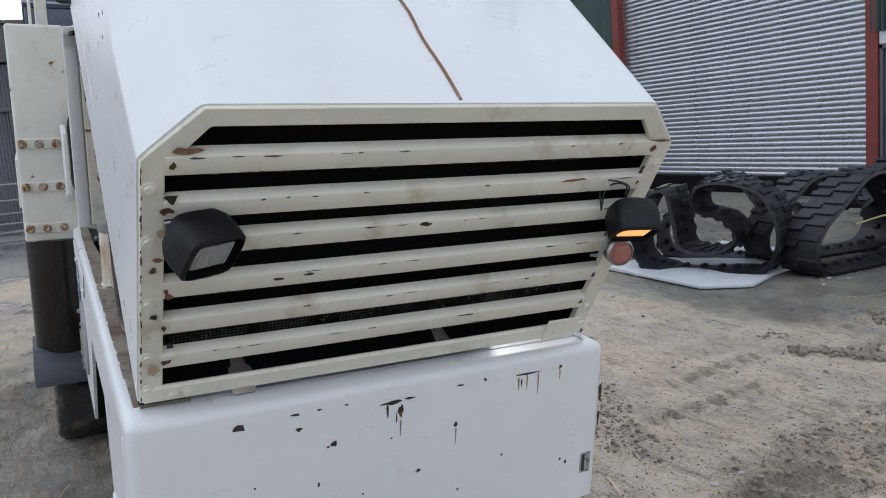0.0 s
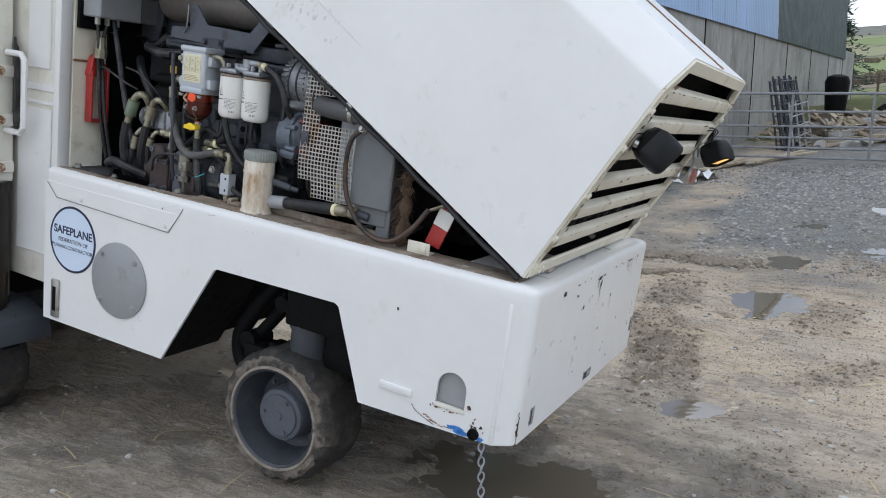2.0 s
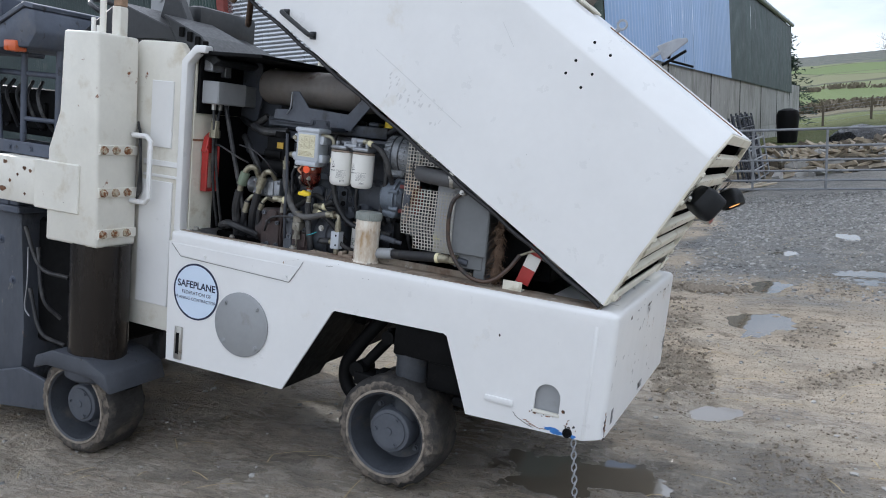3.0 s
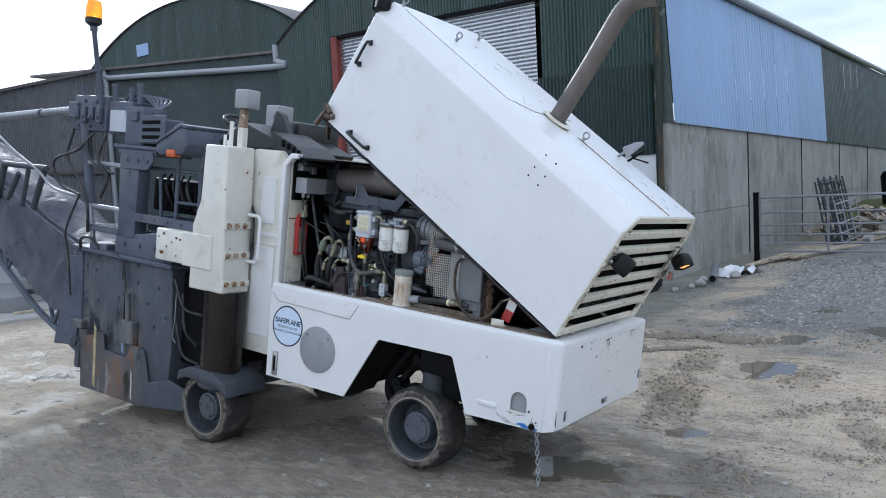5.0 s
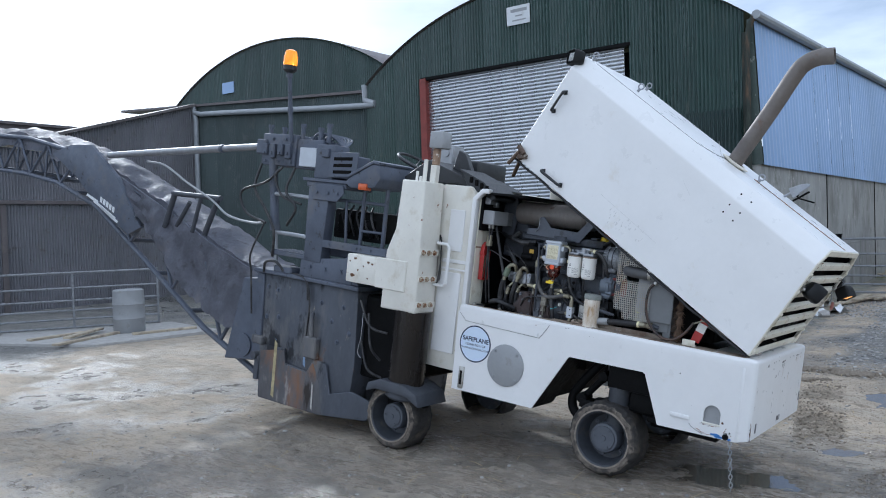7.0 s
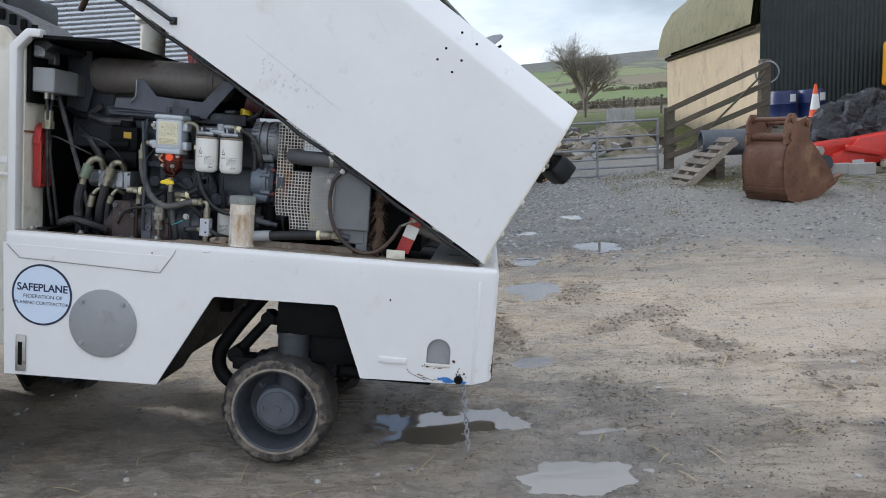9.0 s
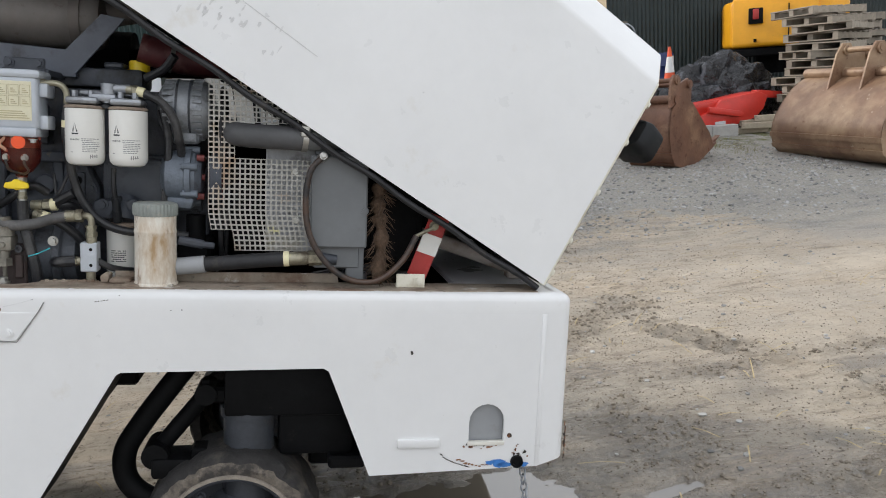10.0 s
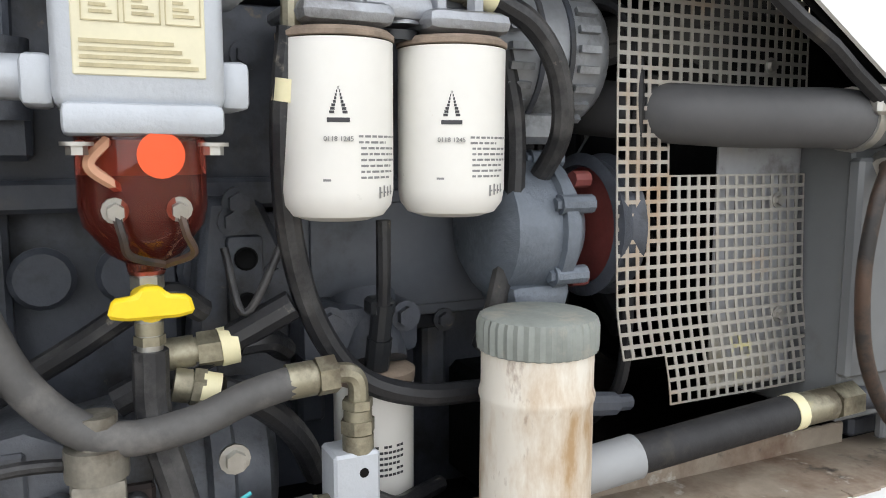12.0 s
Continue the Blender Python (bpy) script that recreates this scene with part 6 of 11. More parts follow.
# silencer and its bracket
M_bracket = surface("blue_grey_bracket_paint", (0.11, 0.122, 0.15), 0.5, tone=0.2, scale=6, marks=(((0.05, 0.047, 0.045), 8.0, 0.56, 0.7, 0.7),))
piece("silencer", lambda b: (lathe(b, [(0.03, -0.37), (0.085, -0.355), (0.096, -0.33), (0.096, 0.33), (0.085, 0.355), (0.03, 0.37)], 32, axis_to((0.50, 1.84, 1.985), Y)), rod(b, (0.5, 1.52, 2.0), (0.56, 1.38, 2.04), 0.045, 16)), M_silencer, label="heat-stained silencer drum")
piece("silencer_strap", lambda b: lathe(b, [(0.098, -0.016), (0.102, -0.016), (0.102, 0.016), (0.098, 0.016)], 32, axis_to((0.50, 1.555, 1.985), Y)), M_exhaust)
piece("silencer_bracket", lambda b: (prism(b, [(2.02, 1.815), (1.535, 1.795), (1.385, 1.975), (1.455, 1.985), (1.56, 1.872), (1.80, 1.885), (1.865, 1.965), (1.905, 1.965), (1.905, 1.87), (2.01, 1.865)], 0.33, 0.338, "x", 0.002, 1),
                                     box(b, (0.33, 1.53, 1.79), (0.62, 2.02, 1.80), 0.002)), M_bracket)
piece("bracket_wire", lambda b: tube(b, [(0.325, 1.93, 1.845), (0.31, 1.90, 1.88), (0.31, 1.895, 1.96)], 0.004, 6), M_zinc)
# twin fuel filters
for k, cy in enumerate((1.461, 1.341)):
    z1 = 1.690
    m = Matrix.Translation((0.15, cy, 0))
    def f(b):
        lathe(b, [(0, z1 - 0.163), (0.030, z1 - 0.1625), (0.044, z1 - 0.158), (0.0515, z1 - 0.148), (0.0535, z1 - 0.135), (0.0535, z1)], 40, m)
    can = piece("fuel_filter", f, M_filter, label="white spin-on fuel filter with printed label")
    piece("filter_rim", lambda b: lathe(b, [(0.0535, z1 + 0.001), (0.0550, z1 + 0.002), (0.0550, z1 + 0.006), (0.05, z1 + 0.010), (0, z1 + 0.010)], 40, m), M_rustrim, can)
    yaw0 = 6 if k == 0 else -4
    def curved(u, z, r=0.0538):
        a = math.pi + radians(yaw0) + u / 0.0535
        return (0.15 + r * math.cos(a), cy + r * math.sin(a), z)
    def patch(b, u0, u1, z0, z1_):
        n = max(2, int(abs(u1 - u0) / 0.004))
        vs = [[b.verts.new(curved(u0 + (u1 - u0) * i / n, z)) for z in (z0, z1_)] for i in range(n + 1)]
        for p, q in zip(vs, vs[1:]):
            b.faces.new((p[0], q[0], q[1], p[1]))
    def logo(b):
        # a plain mark in place of the maker's sign
        for i in range(8):
            w = 0.0072 * (1 - i / 8) * (1 if i > 2 else 1.1)
            patch(b, -0.020 - w, -0.020 - w * 0.45, z1 - 0.066 + 0.003 * i, z1 - 0.0635 + 0.003 * i)
            patch(b, -0.020 + w * 0.45, -0.020 + w, z1 - 0.066 + 0.003 * i, z1 - 0.0635 + 0.003 * i)
        patch(b, -0.030, -0.010, z1 - 0.0735, z1 - 0.0695)
    piece("maker_mark", logo, M_ink, can, smooth=False)
    def lines_(b):
        rr = random.Random(k + 3)
        for i, (u0, u1) in enumerate(((-0.002, 0.048), (-0.002, 0.030), (0.0, 0.048), (0.0, 0.046), (0.0, 0.049), (0.0, 0.04), (0.0, 0.044), (0.0, 0.036))):
            u = u0
            while u < u1:
                w = rr.uniform(0.003, 0.009)
                patch(b, u, min(u1, u + w), z1 - 0.0865 - 0.0052 * i, z1 - 0.0845 - 0.0052 * i)
                u += w + 0.0016
        for i in range(4):
            patch(b, 0.020 + 0.006 * i, 0.0225 + 0.006 * i, z1 - 0.141 + 0.001 * i, z1 - 0.1305 + 0.001 * (i % 2))
            patch(b, 0.020 + 0.006 * i, 0.0245 + 0.006 * i, z1 - 0.1365, z1 - 0.135)
        patch(b, -0.034, -0.027, z1 - 0.125, z1 - 0.123)
    piece("label_print", lines_, M_print, can, smooth=False)
    an = math.pi + radians(yaw0) - 0.020 / 0.0535
    ct, st = math.cos(an), math.sin(an)
    lettering("0118 1245", 0.0062, M_print, can, Matrix(((-st, 0, ct, 0.15 + 0.0540 * ct), (ct, 0, st, cy + 0.0540 * st), (0, 1, 0, z1 - 0.088), (0, 0, 0, 1))), "part_number")
def f(b):
    box(b, (0.105, 1.295, 1.702), (0.195, 1.385, 1.724), 0.012, 2)
    box(b, (0.105, 1.415, 1.702), (0.195, 1.505, 1.724), 0.012, 2)
    box(b, (0.125, 1.37, 1.712), (0.185, 1.44, 1.735), 0.008, 2)
    rod(b, (0.15, 1.395, 1.71), (0.15, 1.395, 1.765), 0.021, 18)
    for y in (1.32, 1.36, 1.44, 1.485):
        rod(b, (0.14, y, 1.72), (0.14, y, 1.742), 0.009, 6)
    rod(b, (0.15, 1.395, 1.752), (0.15, 1.335, 1.752), 0.014, 14)
    box(b, (0.16, 1.31, 1.73), (0.34, 1.48, 1.745), 0.004)
piece("filter_head", f, M_alu, label="cast double filter head")
piece("drain_cap", lambda b: rod(b, (0.15, 1.401, 1.695), (0.15, 1.401, 1.704), 0.022, 16), M_plastic)
fitting((0.15, 1.345, 1.752), (0.148, 1.315, 1.748), 0.014)
piece("hose_band", lambda b: rod(b, (0.147, 1.315, 1.748), (0.145, 1.295, 1.743), 0.0145, 14), M_band)
hose("fuel_hose", [(0.145, 1.295, 1.743), (0.145, 1.25, 1.72), (0.15, 1.215, 1.675), (0.165, 1.20, 1.61), (0.22, 1.20, 1.55)], 0.0125)
hose("fuel_hose", [(0.20, 1.255, 1.70), (0.20, 1.238, 1.62), (0.20, 1.24, 1.52), (0.215, 1.25, 1.42), (0.25, 1.25, 1.36)], 0.0125)
hose("fuel_hose", [(0.14, 1.505, 1.70), (0.145, 1.512, 1.62), (0.16, 1.505, 1.52), (0.17, 1.48, 1.43), (0.18, 1.435, 1.365), (0.18, 1.37, 1.335), (0.19, 1.28, 1.325), (0.2, 1.18, 1.32)], 0.0125)
piece("hose_band", lambda b: rod(b, (0.14, 1.507, 1.655), (0.142, 1.509, 1.635), 0.0145, 14), M_band)
piece("filter_elbow", lambda b: tube(b, [(0.13, 1.575, 1.755), (0.13, 1.53, 1.757), (0.135, 1.508, 1.74), (0.138, 1.505, 1.70)], 0.009, 10), M_brass)
fitting((0.13, 1.56, 1.755), (0.13, 1.59, 1.757), 0.013)
# water separator
SC = (0.145, 1.633)
def f(b):
    box(b, (0.095, 1.570, 1.622), (0.195, 1.698, 1.775), 0.012, 3)
    box(b, (0.09, 1.562, 1.765), (0.20, 1.706, 1.790), 0.010, 2)
    box(b, (0.088, 1.573, 1.603), (0.20, 1.693, 1.628), 0.006, 2)
sep = piece("water_separator", f, M_lightalu, label="pale grey fuel water separator with a label")
for y0, y1 in ((1.548, 1.572), (1.696, 1.72)):
    for z0, z1 in ((1.625, 1.665), (1.715, 1.755)):
        piece("lug", lambda b: box(b, (0.11, y0, z0), (0.18, y1, z1), 0.006, 2), M_lightalu, sep)
piece("port", lambda b: rod(b, (0.14, 1.70, 1.648), (0.14, 1.735, 1.648), 0.018, 12), M_lightalu, sep)
piece("label", lambda b: box(b, (0.0935, 1.586, 1.648), (0.0955, 1.683, 1.757), 0.001), M_paper, sep)
def f(b):
    for i in range(3):
        for j in range(2):
            y0, z0 = 1.676 - 0.030 * i, 1.688 + 0.031 * j
            for (a, c) in (((y0, z0), (y0 - 0.027, z0 + 0.001)), ((y0, z0 + 0.027), (y0 - 0.027, z0 + 0.028)), ((y0, z0), (y0 - 0.001, z0 + 0.028)), ((y0 - 0.026, z0), (y0 - 0.027, z0 + 0.028))):
                box(b, (0.0925, min(a[0], c[0]), a[1]), (0.0934, max(a[0], c[0]), c[1]))
            for q in range(3):
                box(b, (0.0925, y0 - 0.022 + 0.004 * q, z0 + 0.006 + 0.005 * q), (0.0934, y0 - 0.006, z0 + 0.0085 + 0.005 * q))
    for q in range(4):
        box(b, (0.0925, 1.592 + 0.006 * q, 1.654 + 0.006 * q), (0.0934, 1.678, 1.657 + 0.006 * q))
piece("label_print", f, surface("faded_brown_print", (0.50, 0.44, 0.27), 0.5, tone=0.2, scale=60), sep, smooth=False)
for y in (1.583, 1.683):
    piece("separator_screw", lambda b: bolt(b, (0.09, y, 1.598), -Z, 0.008, 0.010), M_steel, sep)
piece("sight_plug", lambda b: lathe(b, [(0, 0.008), (0.010, 0.006), (0.012, 0)], 14, axis_to((0.105, 1.712, 1.735), -X)), M_brass, sep)
piece("bowl", lambda b: lathe(b, [(0.052, 1.606), (0.052, 1.545), (0.049, 1.53), (0.030, 1.505), (0.017, 1.497), (0.015, 1.487), (0, 1.487)], 32, Matrix.Translation((*SC, 0))), M_bowl, sep, "red transparent bowl with fuel")
piece("fuel", lambda b: lathe(b, [(0, 1.572), (0.049, 1.572), (0.049, 1.545), (0.046, 1.531), (0.028, 1.508), (0, 1.498)], 28, Matrix.Translation((*SC, 0))), surface("dark_red_fuel", (0.060, 0.008, 0.020), 0.15, tone=0.2, scale=20), sep, "dark red fuel in the bowl")
piece("bowl_insert", lambda b: (lathe(b, [(0.03, 1.60), (0.034, 1.57), (0.012, 1.555), (0.010, 1.52), (0, 1.52)], 20, Matrix.Translation((*SC, 0))), tube(b, [(0.105, 1.66, 1.60), (0.10, 1.675, 1.58), (0.105, 1.65, 1.56)], 0.005, 6)), surface("pale_insert", (0.6, 0.32, 0.2), 0.5), sep)
piece("dot_sticker", lambda b: lathe(b, [(0, 0.0012), (0.0185, 0.001), (0.0185, 0)], 24, axis_to((0.0915, 1.623, 1.588), (-1, -0.12, 0))), M_orange, sep, "round orange sticker")
for y in (1.658, 1.610):
    piece("sensor_screw", lambda b: (bolt(b, (0.102, y, 1.545), (-1, 0, -0.1), 0.007, 0.014)), M_steel, sep)
    piece("sensor_wire", lambda b: tube(b, [(0.092, y, 1.542), (0.090, y - 0.004, 1.525), (0.10, y - 0.01, 1.508), (0.12, 1.62, 1.497)], 0.0035, 6), M_copper, sep)
piece("drain_stem", lambda b: (rod(b, (*SC, 1.49), (*SC, 1.405), 0.011, 14), rod(b, (*SC, 1.485), (*SC, 1.474), 0.014, 6)), M_steel, sep)
def f(b):
    rod(b, (0.145, 1.634, 1.466), (0.105, 1.634, 1.466), 0.014, 16)
    prism(b, [(-0.034, -0.007), (-0.030, 0.008), (-0.012, 0.010), (-0.008, 0.017), (0.008, 0.017), (0.012, 0.010), (0.030, 0.008), (0.034, -0.007), (0.02, -0.010), (-0.02, -0.010)], 0.096, 0.108, "x", 0.003, 1, Matrix.Translation((0, 1.634, 1.466)))
piece("drain_valve", f, M_yellow, sep, "yellow plastic drain tap")
fitting((*SC, 1.445), (*SC, 1.425), 0.012)
hose("drain_hose", [(*SC, 1.42), (0.145, 1.632, 1.36), (0.14, 1.615, 1.29), (0.14, 1.60, 1.22), (0.15, 1.60, 1.16)], 0.0155)
piece("separator_bracket", lambda b: (box(b, (0.20, 1.57, 1.78), (0.36, 1.70, 1.80), 0.003), box(b, (0.195, 1.58, 1.76), (0.205, 1.69, 1.83), 0.003), [bolt(b, (0.195, y, 1.815), -X, 0.010, 0.012) for y in (1.595, 1.675)]), M_dark)
# big hose from the separator to the junction block
piece("elbow_pipe", lambda b: tube(b, [(0.14, 1.735, 1.648), (0.14, 1.765, 1.648), (0.14, 1.778, 1.63), (0.14, 1.779, 1.60)], 0.011, 10), M_brass)
fitting((0.14, 1.779, 1.57), (0.14, 1.779, 1.612), 0.0165)
fitting((0.14, 1.755, 1.648), (0.14, 1.728, 1.648), 0.0150)
hose("fuel_supply_hose", [(0.14, 1.779, 1.575), (0.14, 1.776, 1.52), (0.138, 1.757, 1.455), (0.135, 1.727, 1.395), (0.13, 1.675, 1.352), (0.13, 1.61, 1.352), (0.135, 1.55, 1.370), (0.14, 1.50, 1.379)], 0.0155, M_hose_dusty, n=14, label="dusty black rubber hose")
fitting((0.14, 1.515, 1.377), (0.14, 1.468, 1.380), 0.017)
piece("elbow_pipe", lambda b: tube(b, [(0.14, 1.475, 1.380), (0.14, 1.455, 1.379), (0.14, 1.446, 1.368), (0.14, 1.446, 1.34)], 0.010, 10), M_brass)
fitting((0.14, 1.446, 1.33), (0.14, 1.446, 1.352), 0.014)
fitting((0.14, 1.446, 1.30), (0.14, 1.446, 1.332), 0.0155)
def f(b):
    box(b, (0.125, 1.428, 1.215), (0.17, 1.475, 1.302), 0.003, 1)
blk = piece("junction_block", f, M_lightalu)
piece("block_holes", lambda b: [lathe(b, [(0, 0.0008), (0.0045, 0.0008), (0.005, 0)], 10, axis_to((0.125, 1.445, z), -X)) for z in (1.235, 1.282)], M_shade, blk)
fitting((0.145, 1.45, 1.215), (0.145, 1.45, 1.175), 0.014)
fitting((0.145, 1.475, 1.245), (0.145, 1.495, 1.245), 0.013)
hose("return_hose", [(0.145, 1.49, 1.245), (0.15, 1.54, 1.24), (0.18, 1.56, 1.235)], 0.016)
hose("return_hose", [(0.15, 1.44, 1.25), (0.16, 1.40, 1.225), (0.2, 1.36, 1.21), (0.24, 1.31, 1.2)], 0.010)
# lower oil filter
def f(b):
    lathe(b, [(0, 1.14), (0.035, 1.142), (0.045, 1.155), (0.046, 1.17), (0.046, 1.335)], 32, Matrix.Translation((0.26, 1.385, 0)))
low = piece("oil_filter", f, M_filter, label="white oil filter low in the bay")
piece("filter_rim", lambda b: lathe(b, [(0.047, 1.333), (0.048, 1.345), (0.04, 1.35), (0, 1.35)], 32, Matrix.Translation((0.26, 1.385, 0))), M_rustrim, low)
piece("filter_mount", lambda b: (rod(b, (0.26, 1.385, 1.35), (0.30, 1.385, 1.42), 0.04, 18), box(b, (0.25, 1.33, 1.36), (0.42, 1.47, 1.42), 0.012, 2), [bolt(b, (0.25, y, 1.405), -X, 0.012, 0.014) for y in (1.35, 1.44)]), M_engine)
def f(b):
    rr = random.Random(9)
    for i in range(6):
        z = 1.265 - 0.0065 * i
        for j in range(9):
            a = math.pi - 0.55 + 0.11 * j
            if rr.random() < 0.85:
                p = [(0.26 + 0.0464 * math.cos(a + d), 1.385 + 0.0464 * math.sin(a + d), zz) for d, zz in ((0, z), (0.09, z), (0.09, z + 0.003), (0, z + 0.003))]
                b.faces.new([b.verts.new(v) for v in p])
piece("label_print", f, M_ink, low, smooth=False)
hose("sensor_cable", [(0.20, 1.395, 1.52), (0.20, 1.395, 1.46), (0.21, 1.392, 1.42)], 0.008)
piece("sensor_plug", lambda b: (rod(b, (0.21, 1.392, 1.43), (0.22, 1.392, 1.39), 0.012, 10), box(b, (0.205, 1.378, 1.415), (0.235, 1.406, 1.435), 0.004), rod(b, (0.22, 1.392, 1.39), (0.23, 1.392, 1.355), 0.014, 10)), M_plastic)
# filler neck with knurled lid
CC = Matrix.Translation((0.11, 1.260, 0))
neck = piece("filler_neck", lambda b: lathe(b, [(0.064, 1.183), (0.063, 1.190), (0.059, 1.194), (0.0585, 1.335), (0.0605, 1.341), (0.0605, 1.346), (0.0585, 1.352), (0.0585, 1.392), (0, 1.392)], 40, CC), M_can, label="stained cream filler neck with a screw lid")
def f(b):
    n = 72
    prof = [(0.056, 1.388), (0.0625, 1.391), (0.0635, 1.398), (0.0635, 1.418), (0.061, 1.425), (0.054, 1.428)]
    t = bmesh.new()
    rings = [[t.verts.new(((r - (0.0022 if (k % 2 and 0 < i < 5) else 0)) * math.cos(2 * math.pi * k / n), (r - (0.0022 if (k % 2 and 0 < i < 5) else 0)) * math.sin(2 * math.pi * k / n), h)) for k in range(n)] for i, (r, h) in enumerate(prof)]
    for a, c in zip(rings, rings[1:]):
        for k in range(n):
            t.faces.new((a[k], a[(k + 1) % n], c[(k + 1) % n], c[k]))
    t.faces.new(rings[-1])
    merge(b, t, CC)
piece("knurled_lid", f, M_lid, neck, "grey knurled screw lid")
piece("neck_flange", lambda b: (box(b, (0.06, 1.205, 1.184), (0.18, 1.345, 1.191), 0.002), box(b, (0.10, 1.33, 1.186), (0.15, 1.39, 1.200), 0.004)), M_ledge)
piece("vent_pipe", lambda b: (rod(b, (0.13, 1.20, 1.315), (0.15, 1.13, 1.30), 0.014, 10), rod(b, (0.15, 1.13, 1.30), (0.16, 1.10, 1.295), 0.010, 10)), M_dark)
# alternator
def f(b):
    m = axis_to((0.27, 1.195, 1.705), Y)
    lathe(b, [(0.03, -0.085), (0.075, -0.08), (0.088, -0.06), (0.09, 0.02), (0.084, 0.04), (0.074, 0.065), (0.05, 0.078), (0, 0.08)], 36, m)
    box(b, (0.21, 1.15, 1.60), (0.27, 1.23, 1.64), 0.008)
M_altern = surface("dull_alternator_cast", (0.30, 0.315, 0.335), 0.5, metal=0.5, tone=0.2, scale=14, marks=(((0.05, 0.048, 0.045), 12.0, 0.5, 0.7, 0.7),))
alt = piece("alternator", f, M_altern, label="finned aluminium alternator")
m_alt = axis_to((0.27, 1.195, 1.705), Y)
for h0, h1, r in ((-0.055, -0.028, 0.091), (0.028, 0.058, 0.086)):
    first = None
    for k in range(26):
        mm = m_alt @ pose(0, 0, 0, 0, 0, 360 * k / 26)
        if first is None:
            bm = bmesh.new()
            box(bm, (r - 0.006, -0.004, h0), (r + 0.004, 0.004, h1))
            first = part("cooling_fin", bm, M_altern, alt, smooth=False, m=mm)
        else:
            again(first, mm)
for h in (-0.022, 0.016):
    piece("clamp_band", lambda b: lathe(b, [(0.085, h), (0.0925, h), (0.0925, h + 0.006), (0.085, h + 0.006)], 36, m_alt), M_engine, alt)
# coolant pump and pulley
def f(b):
    m = axis_to((0.25, 1.16, 1.50), Y)
    lathe(b, [(0.0, -0.06), (0.055, -0.058), (0.075, -0.04), (0.082, 0.0), (0.078, 0.045), (0.055, 0.062), (0, 0.064)], 28, m)
    lathe(b, [(0.080, -0.03), (0.088, -0.028), (0.088, -0.012), (0.080, -0.010)], 28, m)
    prism(b, [(1.118, 1.44), (1.205, 1.44), (1.196, 1.405), (1.13, 1.40)], 0.19, 0.28, "x", 0.012, 2)
M_dullred = surface("dull_red_plug", (0.20, 0.05, 0.045), 0.55, tone=0.2, scale=20)
M_pumpblue = surface("blue_grey_cast", (0.16, 0.185, 0.22), 0.5, metal=0.3, tone=0.2, scale=14, bump=0.003, bump_scale=60, marks=(((0.06, 0.06, 0.062), 9.0, 0.54, 0.68, 0.7),))
pump = piece("coolant_pump", f, M_pumpblue, label="blue-grey cast coolant pump")
for a in range(6):
    c = axis_to((0.25, 1.16, 1.50), Y) @ Vector((0.083 * math.cos(a * 1.047 + 0.4), 0.083 * math.sin(a * 1.047 + 0.4), -0.02))
    piece("bolt_boss", lambda b: (rod(b, c - Y * 0.03, c + Y * 0.012, 0.011, 10), bolt(b, c + Y * 0.012, Y, 0.008, 0.008)), M_pumpblue, pump)
for a in (-1.0, 0.0, 1.0):
    piece("red_plug", lambda b: rod(b, (0.19 + 0.03 * math.cos(a), 1.093, 1.50 + 0.07 * math.sin(a)), (0.19 + 0.03 * math.cos(a), 1.115, 1.50 + 0.07 * math.sin(a)), 0.010, 8), M_dullred, pump)
pulley = piece("fan_pulley", lambda b: lathe(b, [(0.072, -0.012), (0.074, -0.014), (0.090, -0.020), (0.083, -0.004), (0.090, 0.014), (0.075, 0.018), (0.072, 0.010)], 40, axis_to((0.25, 1.098, 1.50), Y)), M_engine, label="dark grooved fan pulley with a dull red face")
piece("pulley_face", lambda b: lathe(b, [(0.0, 0.004), (0.026, 0.004), (0.030, -0.006), (0.060, -0.008), (0.073, -0.013), (0.073, 0.006), (0, 0.008)], 32, axis_to((0.25, 1.098, 1.50), Y)), M_dullred, pulley)
pump.location = (0.0, 0.04, 0.0)
piece("fan_belt", lambda b: tube(b, [(0.185, 1.083, 1.50), (0.18, 1.083, 1.60), (0.185, 1.083, 1.70), (0.22, 1.083, 1.76), (0.30, 1.083, 1.77), (0.37, 1.083, 1.70), (0.40, 1.083, 1.5), (0.38, 1.083, 1.3), (0.3, 1.083, 1.22), (0.2, 1.083, 1.3), (0.185, 1.083, 1.42)], 0.008, 8), M_rubber)
# perforated guard, bent towards its far side
def guard(u, v, d=0.0):
    """u from the pump side, v up."""
    y = 1.118 - u
    bend = max(0.0, u - 0.19)
    return Vector((0.158 + 0.03 * bend * bend / 0.12 + 0.02 * math.sin(3 * (v - 1.3)) + d, y - 0.045 * step(1.42, 1.28, v) * 0.4, v))
def f(b):
    pitch, hole = 0.0156, 0.0108
    t = bmesh.new()
    pts = {}
    def vert(u, v):
        key = (round(u, 5), round(v, 5))
        if key not in pts:
            pts[key] = t.verts.new(guard(*key))
        return pts[key]
    w = (pitch - hole) / 2
    for i in range(20):
        for j in range(33):
            u, v = i * pitch, 1.283 + j * pitch
            if i < 4 and v < 1.336 or i >= 5 and 1.551 < v < 1.672:
                continue
            us, vs = (u, u + w, u + w + hole, u + pitch), (v, v + w, v + w + hole, v + pitch)
            for a in range(3):
                for c in range(3):
                    if a == 1 and c == 1:
                        continue
                    t.faces.new((vert(us[a], vs[c]), vert(us[a + 1], vs[c]), vert(us[a + 1], vs[c + 1]), vert(us[a], vs[c + 1])))
    bmesh.ops.recalc_face_normals(t, faces=t.faces)
